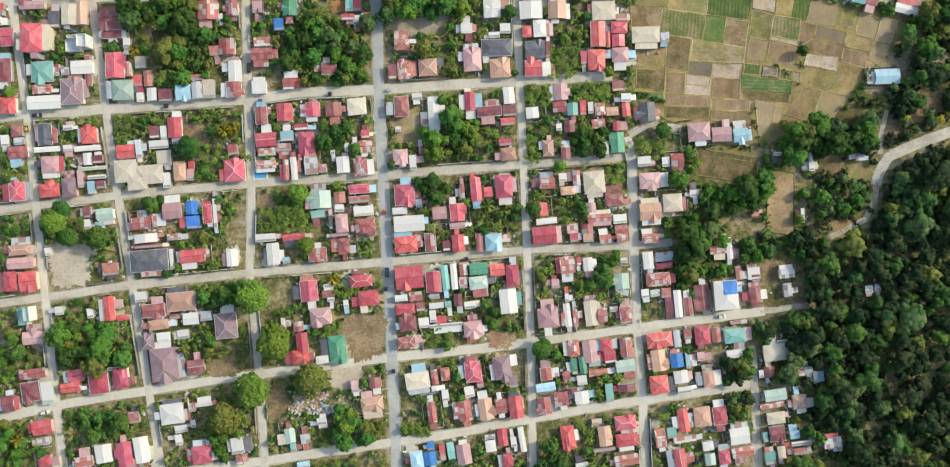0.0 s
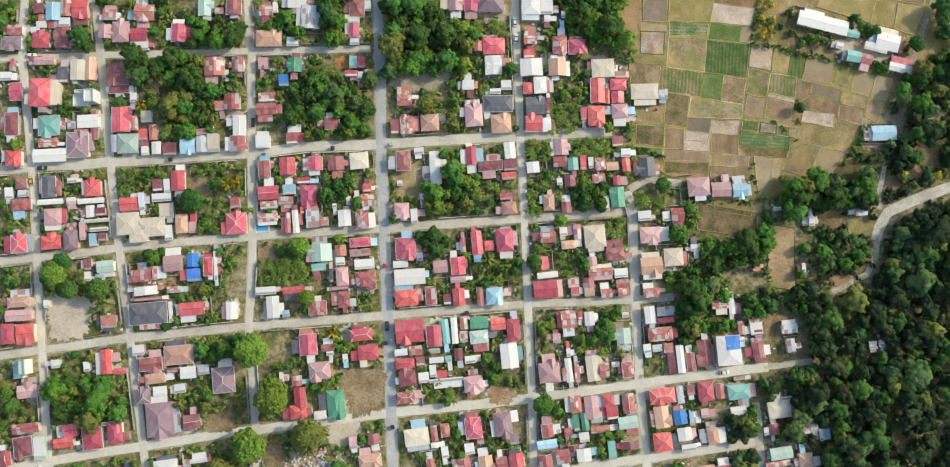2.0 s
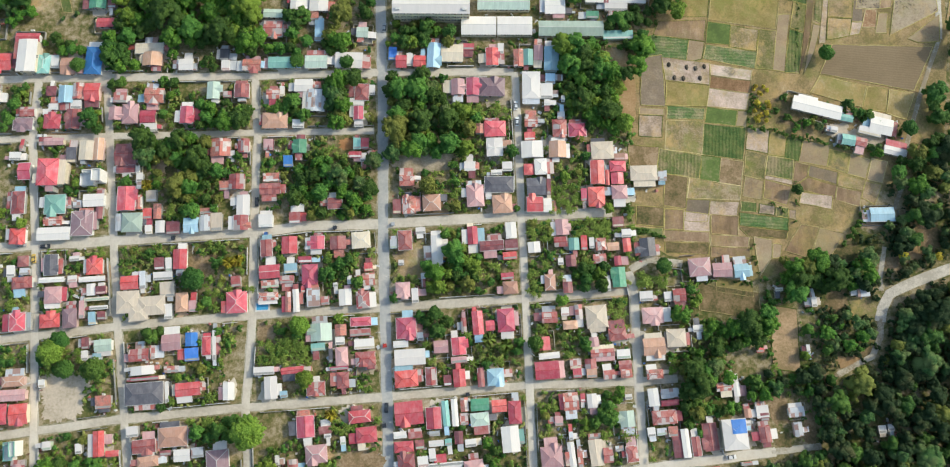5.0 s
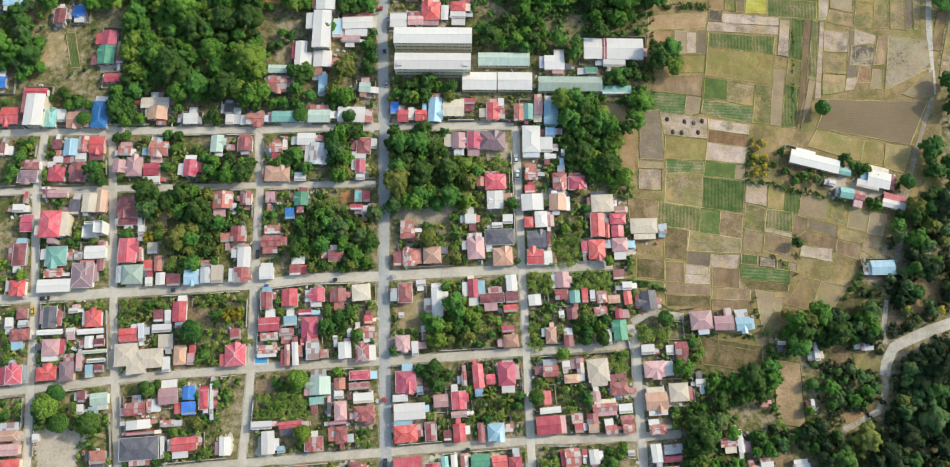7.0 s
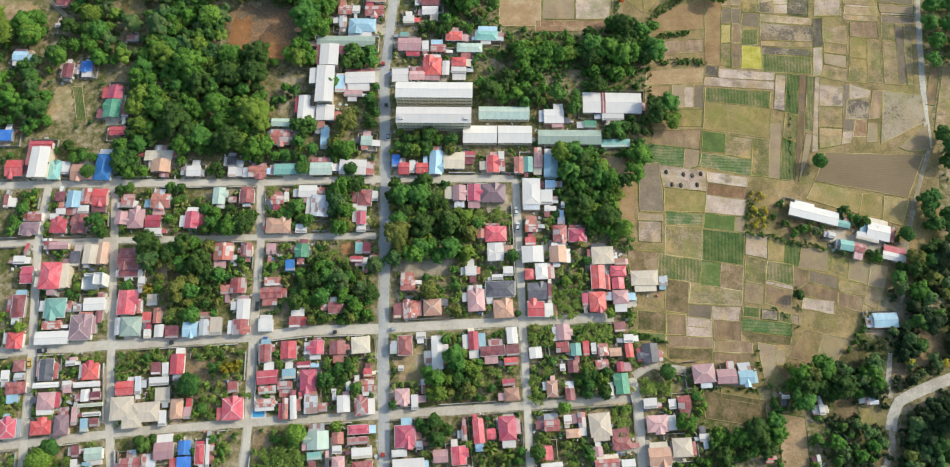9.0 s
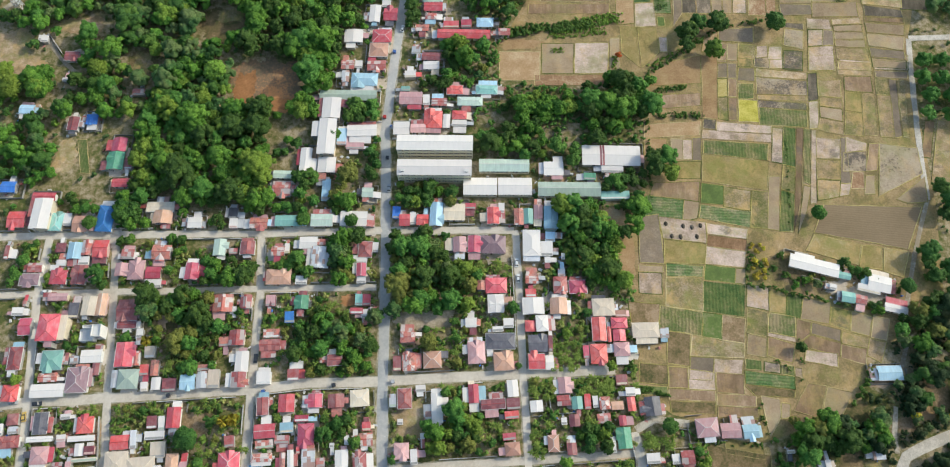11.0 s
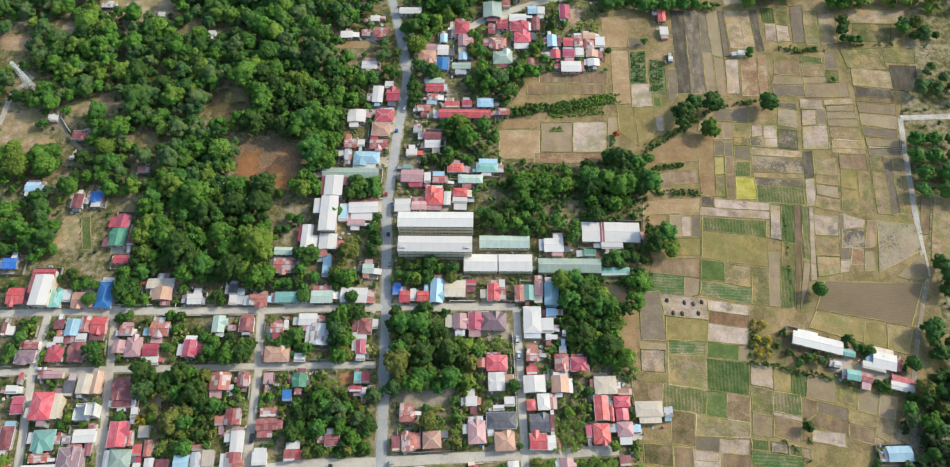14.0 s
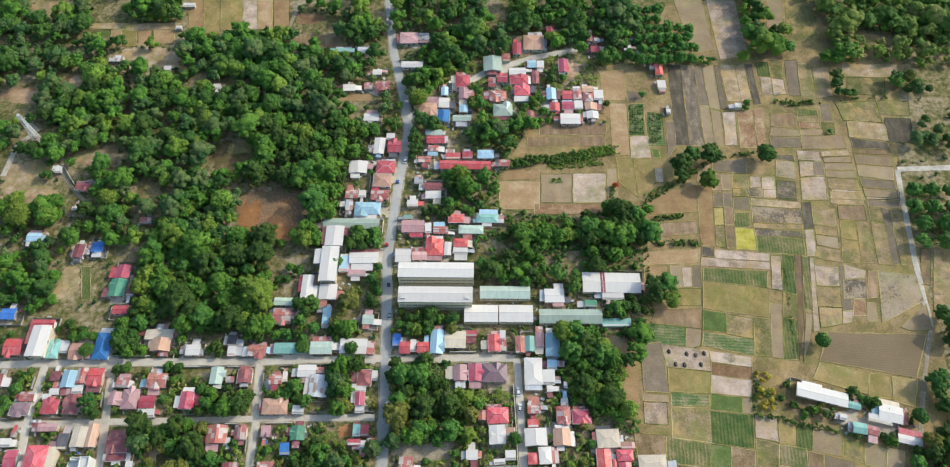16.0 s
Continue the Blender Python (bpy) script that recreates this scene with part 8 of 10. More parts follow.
house(-2.6, 131.4, 6.0, 8.5, 0.1, "crimson", "gable_y")
house(6.4, 131.2, 12.0, 9.1, -0.6, "mauve", "hip")
house(-9.6, 131.1, 6.3, 7.9, 1.4, "pink", "gable_y")
house(7.8, 110.8, 10.0, 7.5, 1.7, "crimson", "hip")
house(0.8, 111.0, 3.9, 4.7, 0.8, "rusty", "gable_y")
house(7.6, 102.0, 7.1, 8.6, 2.4, "white", "gable_y")
house(13.2, 103.5, 3.9, 4.0, 0.8, "orange", "lean")
house(24.5, 114.2, 6.1, 4.7, 0.2, "rusty", "gable_x")
house(32.1, 123.9, 2.8, 3.0, 0.6, "white", "lean")
house(23.9, 107.5, 5.0, 3.8, 2.3, "red", "lean")
house(37.7, 111.3, 6.6, 8.2, 1.2, "rusty", "hip")
house(45.9, 110.5, 8.3, 6.4, 1.6, "crimson", "hip")
house(39.5, 125.7, 1.7, 3.0, 0.8, "white", "lean")
house(38.5, 117.6, 3.4, 3.6, -0.0, "silver", "lean")
house(-45.8, 349.5, 11.2, 9.4, 0.7, "pink", "hip")
house(-36.8, 350.1, 6.8, 4.2, 1.0, "silver", "gable_x")
house(-42.7, 327.1, 13.2, 5.0, -0.8, "white", "gable_x")
house(-63.3, 321.3, 5.5, 4.4, 1.2, "white", "gable_x")
house(-79.0, 308.6, 7.2, 5.2, 1.5, "white", "gable_x")
house(-67.8, 310.3, 5.0, 4.8, 0.5, "rusty", "lean")
house(-59.1, 310.7, 8.6, 6.2, -0.7, "rusty", "gable_x")
house(-64.0, 285.8, 8.7, 5.4, -1.3, "white", "gable_x")
house(-22.3, 305.9, 4.3, 6.6, -0.2, "sky", "gable_y")
house(-17.7, 309.3, 5.0, 5.7, 0.5, "grey", "gable_y")
house(-11.8, 314.1, 8.6, 9.6, -0.0, "red", "hip")
house(-11.0, 304.3, 6.0, 8.9, 0.7, "pink", "gable_y")
house(-29.3, 299.1, 6.0, 5.1, 1.1, "pink", "gable_x")
house(-22.4, 297.0, 6.4, 7.4, -1.3, "white", "gable_x")
house(-31.4, 292.4, 10.5, 9.2, 0.1, "orange", "hip")
house(-22.4, 287.0, 7.0, 9.0, -1.2, "blue", "gable_y")
house(-11.0, 292.5, 4.9, 5.5, 0.0, "sky", "gable_y")
house(-11.7, 285.7, 10.8, 4.5, 0.3, "sage", "gable_x")
house(5.9, 327.9, 11.0, 11.9, 0.8, "sage", "gable_y")
house(14.2, 334.0, 4.8, 6.0, -0.1, "rusty", "lean")
house(20.8, 341.1, 5.2, 10.2, -0.5, "red", "gable_y")
house(31.3, 346.3, 12.7, 12.4, -1.1, "orange", "hip")
house(41.9, 355.3, 4.9, 7.4, -1.0, "red", "gable_y")
house(65.9, 351.0, 3.7, 7.8, -0.4, "rusty", "gable_y")
house(70.4, 348.9, 3.7, 3.6, -1.4, "white", "lean")
house(68.7, 340.9, 5.6, 5.1, 0.1, "red", "gable_x")
house(20.8, 322.3, 10.2, 5.4, 0.5, "white", "gable_x")
house(29.5, 328.1, 5.5, 6.0, 1.0, "sky", "gable_x")
house(34.8, 328.1, 4.4, 6.0, -0.4, "white", "lean")
house(48.6, 326.7, 5.8, 10.9, -0.1, "crimson", "gable_y")
house(21.7, 315.5, 10.8, 7.2, 0.8, "red", "hip")
house(23.2, 306.9, 9.6, 8.0, 0.7, "crimson", "hip")
house(11.7, 316.7, 6.5, 6.8, -0.5, "red", "gable_x")
house(5.5, 313.3, 4.3, 7.7, -0.2, "rusty", "gable_x")
house(9.0, 302.6, 9.9, 8.0, -1.4, "rusty", "hip")
house(11.8, 291.8, 11.2, 9.1, 0.9, "sage", "hip")
house(31.5, 317.5, 4.3, 10.2, 0.6, "maroon", "gable_y")
house(40.3, 304.2, 5.7, 8.9, 0.6, "sky", "gable_y")
house(49.7, 303.6, 6.0, 6.6, -0.1, "red", "gable_x")
house(55.6, 304.1, 5.0, 8.5, 1.3, "rusty", "gable_y")
house(61.9, 308.4, 7.1, 4.7, -0.5, "orange", "gable_x")
house(61.7, 302.0, 6.0, 7.0, -1.2, "rusty", "hip")
house(68.1, 304.1, 5.7, 7.5, -0.5, "white", "lean")
house(42.0, 294.3, 5.6, 6.4, -1.2, "red", "gable_y")
house(49.6, 295.5, 6.7, 6.0, 0.4, "crimson", "gable_x")
house(55.9, 296.1, 4.9, 6.5, 0.7, "white", "lean")
house(62.8, 294.9, 7.0, 5.5, -1.0, "orange", "gable_y")
house(63.4, 288.5, 7.0, 5.4, 0.0, "white", "gable_y")
house(27.8, 289.1, 4.2, 5.4, -0.0, "maroon", "gable_y")
house(50.5, 285.5, 11.5, 7.6, -0.1, "white", "gable_x")
house(94.4, 349.6, 4.5, 2.6, 1.3, "pink", "lean")
house(96.0, 336.8, 3.7, 4.6, 0.2, "white", "lean")
house(105.7, 324.6, 4.7, 9.8, -0.0, "red", "gable_y")
house(106.1, 312.7, 5.0, 6.2, 1.3, "white", "lean")
house(107.6, 291.7, 2.5, 3.2, -0.9, "white", "lean")
house(-57.7, 265.1, 6.1, 11.2, -1.5, "white", "gable_y")
house(-51.9, 272.0, 4.8, 4.4, -0.6, "white", "lean")
house(-49.2, 264.5, 7.5, 8.1, 0.1, "red", "gable_x")
house(-68.3, 250.3, 10.0, 8.3, 0.6, "white", "gable_y")
house(-53.1, 250.4, 10.3, 8.3, 0.5, "red", "hip")
house(-54.3, 241.6, 9.9, 8.5, -0.9, "orange", "hip")
house(-70.1, 232.1, 6.9, 5.5, 1.0, "rusty", "gable_x")
house(-64.5, 232.6, 3.9, 4.4, -1.4, "white", "lean")
house(-54.9, 231.8, 9.8, 6.3, 1.4, "rusty", "gable_x")
house(-60.8, 223.2, 13.9, 7.7, -1.1, "sky", "hip")
house(-70.9, 225.0, 3.9, 7.0, 1.4, "silver", "gable_y")
house(-68.6, 213.4, 29.5, 6.2, -0.4, "sage", "gable_x")
house(-27.5, 275.1, 9.6, 4.0, -0.5, "sage", "gable_x")
house(-26.3, 269.9, 10.2, 5.6, 0.8, "red", "gable_x")
house(-27.4, 263.6, 6.1, 4.3, -1.3, "rusty", "hip")
house(-31.8, 256.0, 7.4, 4.2, 0.9, "rusty", "gable_x")
house(-9.4, 252.0, 28.4, 5.8, -0.9, "red", "gable_x")
house(-16.3, 258.5, 8.4, 4.2, 0.9, "red", "lean")
house(-8.2, 259.2, 5.7, 4.7, 0.6, "red", "lean")
house(-37.1, 226.7, 5.8, 3.9, 1.3, "white", "lean")
house(-26.2, 232.2, 8.5, 5.1, 0.9, "white", "gable_x")
house(-26.4, 237.6, 9.8, 4.8, -1.5, "maroon", "gable_x")
house(-34.6, 241.7, 4.6, 4.5, -1.3, "silver", "lean")
house(-36.1, 212.0, 11.8, 7.5, -0.3, "pink", "gable_x")
house(-28.1, 211.1, 3.5, 6.0, 1.5, "white", "lean")
house(-13.5, 217.0, 8.3, 5.3, 0.5, "red", "hip")
house(-39.2, 218.0, 4.5, 2.7, 1.0, "teal", "lean")
house(-21.4, 209.8, 7.9, 4.5, 0.6, "rusty", "gable_x")
house(1.9, 259.6, 9.1, 5.9, 0.2, "sky", "hip")
house(12.3, 253.6, 6.4, 4.6, -0.8, "rusty", "gable_x")
house(3.0, 217.2, 11.2, 5.3, -1.3, "teal", "hip")
house(-5.6, 210.3, 13.0, 5.2, -0.4, "sage", "hip")
house(-40.2, 194.3, 8.1, 7.2, 0.8, "white", "gable_x")
house(-31.7, 194.1, 7.8, 5.0, 1.4, "pink", "gable_x")
house(-24.3, 199.5, 9.4, 10.1, -1.4, "red", "hip")
house(-17.4, 198.5, 3.7, 8.0, -1.1, "white", "gable_y")
house(-10.9, 202.2, 7.5, 5.1, -1.0, "red", "hip")
house(-10.9, 197.7, 7.5, 3.6, -1.0, "white", "lean")
house(-70.2, 189.5, 4.8, 9.0, 0.0, "sky", "lean")
house(-60.2, 192.8, 15.0, 6.4, 2.0, "white", "gable_x")
house(-87.1, 175.6, 5.8, 13.7, 0.0, "white", "gable_y")
house(-76.4, 173.0, 9.0, 8.6, 0.0, "white", "gable_y")
house(-78.6, 166.4, 4.6, 4.4, 0.0, "rusty", "lean")
house(-97.5, 167.5, 9.9, 4.3, -0.9, "sage", "gable_x")
house(-97.5, 159.7, 8.9, 7.8, 0.3, "rusty", "gable_x")
house(-75.7, 159.6, 4.2, 11.4, 0.3, "sky", "lean")
house(-55.1, 158.1, 5.6, 5.2, -1.0, "sage", "gable_x")
house(-63.2, 184.2, 9.0, 3.6, 0.1, "pink", "lean")
house(-207.6, 195.5, 5.6, 7.9, -0.1, "maroon", "gable_y")
house(-198.4, 198.1, 6.0, 5.8, 1.0, "blue", "hip")
house(-181.6, 183.6, 7.1, 7.7, -1.0, "crimson", "gable_y")
house(-182.0, 174.5, 8.2, 9.9, 0.3, "green", "gable_y")
house(-175.4, 173.2, 3.9, 6.1, -0.1, "maroon", "lean")
house(-177.2, 162.3, 8.4, 4.6, 1.3, "red", "gable_x")
house(-232.1, 159.6, 7.4, 5.9, 0.2, "blue", "gable_x")
house(-234.0, 204.1, 6.3, 4.1, 0.1, "sky", "lean")
house(-235.5, 248.5, 4.0, 3.3, 1.2, "white", "lean")
house(-216.8, 236.5, 7.6, 5.6, -0.3, "maroon", "gable_x")
house(-177.8, 214.9, 6.4, 3.8, 1.5, "rusty", "lean")
house(-157.7, 309.2, 4.3, 3.8, -0.6, "white", "lean")
house(-241.3, 268.2, 3.1, 2.2, -1.0, "white", "lean")
house(-221.7, 330.9, 6.6, 5.0, -1.1, "silver", "gable_x")
house(-190.4, 323.3, 4.4, 4.4, 0.5, "white", "lean")
house(-188.7, 378.8, 7.8, 3.4, 0.2, "white", "lean")
house(-190.9, 358.3, 3.8, 2.7, 0.5, "white", "lean")
house(-86.1, 338.9, 14.9, 3.1, 0.3, "teal", "lean")
house(-73.0, 339.0, 7.4, 5.1, -0.5, "silver", "gable_x")
house(157.5, 122.0, 23.0, 6.8, -14.5, "white", "gable_x")
house(164.7, 111.5, 3.2, 2.8, -12.0, "white", "lean")
house(171.2, 117.2, 5.6, 3.4, -12.0, "teal", "gable_x")
house(175.7, 105.7, 7.0, 4.2, -14.0, "rusty", "gable_x")
house(186.5, 113.3, 10.6, 8.0, -14.0, "white", "gable_x")
house(181.2, 110.7, 10.4, 3.6, -14.0, "white", "lean")
house(170.8, 106.5, 6.2, 5.2, -10.0, "teal", "gable_x")
hall = house(65.2, 179.4, 29.0, 11.2, -0.8, "white", "gable_x")
roof_strips(hall, 11.2, -4.4)
house(65.5, 172.3, 10.8, 4.4, -1.0, "white", "lean")
house(36.3, 171.9, 9.8, 7.6, 0.3, "white", "gable_x")
house(66.1, 157.9, 14.1, 4.2, 1.1, "teal", "lean")
house(54.1, 167.9, 6.0, 3.7, -1.5, "green", "lean")
house(-77.0, 187.7, 8.6, 20.0, 0.0, "white", "gable_y", 2)
house(-76.0, 204.2, 9.4, 12.0, 0.0, "white", "gable_y", 2)
house(148.6, 296.6, 3.9, 3.2, 0.7, "white", "lean")
house(94.9, 362.6, 2.3, 4.3, 0.1, "white", "lean")
house(89.9, 342.3, 2.2, 3.6, -0.2, "white", "lean")
house(-233.0, 203.7, 7.6, 5.2, -1.3, "sky", "gable_x")
house(-234.0, 247.7, 4.0, 4.1, -0.2, "white", "lean")
house(-217.9, 222.2, 2.6, 2.3, -1.5, "white", "lean")
school(-22.6, 182.5, 37.7, 8.5, 0, "white", 3, 12, "three-storey cream school block with open galleries and a white iron roof", 1.0)
school(-22.4, 168.9, 36.4, 8.6, 0, "white", 3, 12, "cream three-storey school block with galleries and long white roof", 1.0, True)
school(-0.0, 161.8, 16.6, 9.3, 0, "white", 1, 4, "single-storey school block with a white iron roof", 1.1)
school(17.1, 161.9, 16.6, 9.3, 0, "white", 1, 4, "single-storey school block with a plain white iron roof", 1.1)
school(11.8, 173.4, 25.0, 7.0, 0, "sage", 1, 5, "single-storey school block with a pale green iron roof", 1.5)
school(43.7, 160.6, 30.7, 7.7, 0, "sage", 1, 10, "long single-storey school block with a pale sea-green iron roof", 1.6)
HOUSES.append((-253.8, 270.4, 9, 9, 0.0, 1))     # the foot of the mast, kept clear
index_houses()
annexes()

# ---- trees, groves and woods ----
GARDEN = []
tree(-96.7, -25.8, 8.1, "bright", True)
tree(-87.8, -45.5, 8.7, "bright", True)
tree(-97.8, -66.5, 8.7, "bright", True)
tree(-109.1, -78.4, 8.1, "olive", True)
tree(-72.1, -62.6, 8.4, "olive", True)
tree(-74.5, -3.5, 4.3, "bright", True)
tree(-77.8, 19.7, 4.9, "bright", True)
tree(-185.3, 7.2, 6.1, "bright", True)
tree(-179.6, 0.1, 4.9, "mid", True)
tree(-165.8, 0.1, 5.8, "mid", True)
tree(145.3, 82.5, 3.2, "deep")
tree(83.2, 47.2, 4.1, "deep", True)
tree(-126.0, 39.9, 5.8, "deep", True)
tree(-182.5, 12.6, 4.6, "deep", True)
tree(59.4, 73.5, 2.9, "bright")
tree(37.8, 31.3, 3.2, "bright")
tree(-53.3, 39.4, 3.5, "mid")
tree(-22.4, 83.3, 4.6, "olive", True)
tree(25.7, 12.5, 4.0, "mid", True)
tree(29.5, -48.8, 5.2, "mid", True)
tree(17.8, 73.2, 2.0, "mid")
woods(-136.0, 67.8, -118.0, 105.5, 19, 3.9, "deep", 0.5)
woods(-153.0, 82.0, -136.0, 105.5, 11, 3.4, "mid", 0.62)
woods(-84.4, 67.7, -46.2, 100.1, 36, 3.6, "deep", 0.58)
woods(-25.2, 34.9, -0.5, 54.2, 14, 4.2, "mid")
grove(9.8, 89.2, 19.2, 105.4, 5, 4.2, "deep")
grove(-147.5, 11.3, -139.4, 18.0, 4, 3.5, "deep")
grove(-69.6, 42.2, -57.5, 53.7, 8, 3.6, "deep")
woods(-185.0, -61.1, -152.8, -37.0, 18, 4.4, "mid")
grove(44.7, 36.7, 58.9, 47.5, 8, 4.2, "deep")
woods(88.9, 12.5, 128.4, 25.9, 18, 5.0, "deep")
woods(88.9, -18.4, 106.4, 12.5, 14, 4.6, "deep")
woods(134.7, 34.7, 150.8, 52.8, 11, 6, "deep")
woods(152.2, 37.9, 176.4, 52.7, 14, 4.5, "deep")
woods(-61.5, -93.4, -40.0, -74.6, 12, 4.5, "mid")
grove(-7.8, -82.7, 1.5, -72.0, 4, 4.5, "deep")
grove(-172.8, -89.3, -155.4, -77.2, 8, 4.3, "mid")
grove(-121.8, -94.7, -108.4, -88.0, 5, 4, "mid")
woods(-210.4, -101.3, -194.3, -79.8, 9, 3.5, "mid")
grove(-27.9, 16.6, -13.1, 26.0, 6, 4, "deep")
grove(51.3, -21.1, 63.4, -7.6, 7, 3.6, "mid")
grove(0.2, -41.2, 8.3, -29.1, 5, 4, "deep")
grove(-14.5, -47.8, -10.5, -45.2, 2, 3, "mid")
grove(119.8, -10.0, 128.4, -2.3, 3, 3.4, "mid")
woods(187.0, 24.0, 206.0, 62.0, 22, 3.6, "dusk", 0.55, 1.15)
woods(196.0, 56.0, 222.0, 104.0, 30, 4.2, "dusk", 0.60, 1.15)
woods(156.0, 36.0, 180.0, 50.0, 14, 3.6, "dusk", 0.5, 1.15)
woods(191.3, 83.7, 208.8, 105.2, 10, 4.2, "deep")
woods(185.0, 54.0, 204.0, 80.0, 18, 3.6, "dusk", 0.5, 1.0)
grove(28.3, -101.5, 37.7, -90.8, 5, 4.2, "deep")
grove(-210.5, -58.4, -201.1, -43.7, 4, 4.2, "mid")
grove(-138.0, -20.9, -123.3, -12.9, 6, 3.8, "mid")
grove(-120.6, -29.0, -103.1, -20.9, 7, 3.6, "mid")
woods(146.5, -109.6, 229.7, 1.6, 230, 4.6, "dusk", 0.60)
woods(179.5, 0.3, 230.0, 27.1, 46, 4.6, "dusk", 0.46, 1.15)
woods(152.0, 8.0, 176.3, 26.0, 18, 3.0, "wild", 0.55, 1.15)
woods(138.4, -109.6, 147.8, -29.2, 18, 4.0, "dusk")
woods(107.7, -18.4, 125.1, -1.0, 5, 4.0, "wild")
woods(219.3, 29.8, 246.2, 43.3, 8, 4.0, "wild")
woods(-41.2, 97.2, -12.8, 136.1, 34, 4.6, "deep")
woods(-12.7, 97.4, 2.8, 124.1, 10, 4.0, "mid")
woods(-71.3, 110.2, -57.1, 135.8, 14, 4.2, "deep")
grove(-71.1, 140.4, -62.5, 149.7, 4, 3.5, "mid")
tree(-85.1, 143.3, 4.0, "mid", True)
tree(-62.1, 143.0, 3.7, "deep", True)
woods(-130.6, 109.8, -106.5, 123.2, 11, 4.6, "deep")
woods(-152.8, 94.3, -124.7, 103.7, 10, 5.0, "deep")
grove(-183.0, 109.3, -173.6, 120.7, 5, 4.6, "deep")
grove(-178.3, 128.9, -165.4, 138.1, 7, 4.0, "deep")
grove(-221.0, 109.0, -211.1, 134.7, 7, 3.6, "mid")
grove(-150.7, 126.1, -140.6, 135.2, 5, 3.2, "mid")
grove(-93.9, 114.5, -76.8, 123.5, 5, 4.0, "mid")
tree(-187.9, 140.7, 4.0, "mid", True)
grove(-173.9, 138.2, -159.4, 150.6, 8, 4.4, "deep")
woods(38.4, 111.0, 62.6, 144.4, 28, 4.6, "lush")
tree(67.3, 113.8, 4.9, "bright", True)
grove(56.9, 124.5, 62.6, 130.6, 3, 4.4, "bright")
woods(38.8, 141.3, 77.8, 153.8, 16, 4.4, "lush")
grove(-35.3, 151.6, -13.5, 161.1, 6, 4.6, "deep")
woods(-238.7, 314.6, -102.0, 349.8, 90, 4.6, "wild")
woods(-293.4, 309.1, -238.0, 349.2, 46, 4.6, "wild")
woods(-306.6, 354.4, -248.8, 381.7, 30, 4.6, "wild")
woods(-222.5, 360.2, -183.9, 382.2, 22, 4.4, "wild")
woods(-257.1, 259.9, -138.2, 309.5, 110, 4.8, "wild")
woods(-194.2, 201.0, -130.5, 260.1, 90, 5.0, "wild")
woods(-173.0, 151.6, -107.6, 202.9, 95, 5.4, "lush")
woods(-142.3, 282.3, -83.8, 314.9, 52, 4.8, "wild")
woods(-134.1, 239.8, -79.8, 282.3, 52, 6.0, "lush")
woods(-94.6, 214.6, -76.7, 246.1, 18, 6.0, "lush")
woods(-126.5, 201.4, -83.8, 212.5, 16, 6.4, "lush")
woods(-212.7, 200.7, -193.2, 251.3, 22, 5, "lush")
woods(-255.0, 205.9, -224.4, 224.9, 14, 5.4, "lush")
woods(-244.2, 162.2, -208.8, 205.9, 34, 4.6, "wild")
woods(-273.9, 259.4, -253.2, 283.5, 10, 4.4, "wild")
woods(-245.9, 238.8, -225.8, 257.4, 8, 4.4, "wild")
woods(-165.0, 314.7, -120.6, 352.6, 34, 5.0, "wild")
woods(-119.2, 312.7, -64.5, 334.9, 34, 4.6, "wild")
woods(-89.7, 340.1, -59.4, 371.9, 22, 4.4, "wild")
woods(-54.4, 350.8, 1.0, 383.3, 42, 5.2, "wild")
woods(-39.2, 315.5, -9.9, 345.6, 20, 4.8, "wild")
woods(-50.7, 298.8, -25.6, 317.9, 14, 4.6, "wild")
woods(-10.1, 333.0, 19.7, 353.6, 14, 5.2, "wild")
woods(16.3, 356.6, 96.7, 383.8, 62, 5.0, "wild")
woods(38.5, 338.4, 62.7, 356.5, 10, 4.8, "wild")
woods(70.1, 331.0, 98.1, 362.1, 22, 4.8, "wild")
woods(-47.5, 278.4, -26.6, 291.9, 4, 4.2, "wild")
woods(163.6, 339.1, 177.6, 390.2, 26, 5.4, "wild")
woods(174.9, 339.2, 187.9, 360.0, 8, 5.4, "lush")
woods(213.0, 352.6, 298.6, 387.9, 110, 5.0, "far")
woods(210.1, 329.6, 289.4, 352.6, 46, 3.8, "far")
woods(207.5, 329.4, 220.7, 339.5, 4, 5, "lush")
woods(-79.8, 240.1, -59.5, 282.6, 18, 4.6, "lush")
woods(-9.0, 265.6, 18.6, 287.7, 16, 4.8, "wild")
woods(-8.0, 292.0, 8.0, 310.0, 9, 3.4, "mid")
woods(14.0, 290.0, 44.0, 312.0, 9, 3.2, "lush")
woods(34.0, 314.0, 50.0, 330.0, 5, 3.0, "mid")
woods(-32.0, 312.0, -8.0, 330.0, 8, 3.8, "lush")
woods(70.0, 284.0, 75.0, 312.0, 6, 2.8, "lush")
woods(18.7, 278.9, 37.8, 290.1, 6, 4.8, "wild")
woods(240.9, 263.2, 264.1, 287.2, 10, 4.4, "wild")
woods(-324.2, 389.1, 310.8, 456.2, 130, 5.0, "wild")
woods(-324.6, 222.6, -281.9, 381.4, 50, 5.0, "wild")
woods(-110.9, 169.9, -89.6, 187.1, 8, 3.6, "wild")
woods(-83.5, 278.2, -48.2, 315.2, 16, 4.0, "wild")
woods(-122.9, 371.7, -91.9, 382.8, 6, 4.0, "wild")
woods(-33.9, 218.9, 1.5, 226.6, 12, 3.6, "deep")
woods(-20.0, 228.6, 1.5, 252.8, 12, 4.4, "mid")
woods(17.4, 202.7, 88.3, 213.0, 24, 5.2, "lush")
woods(52.7, 212.1, 90.5, 225.4, 16, 6.0, "lush")
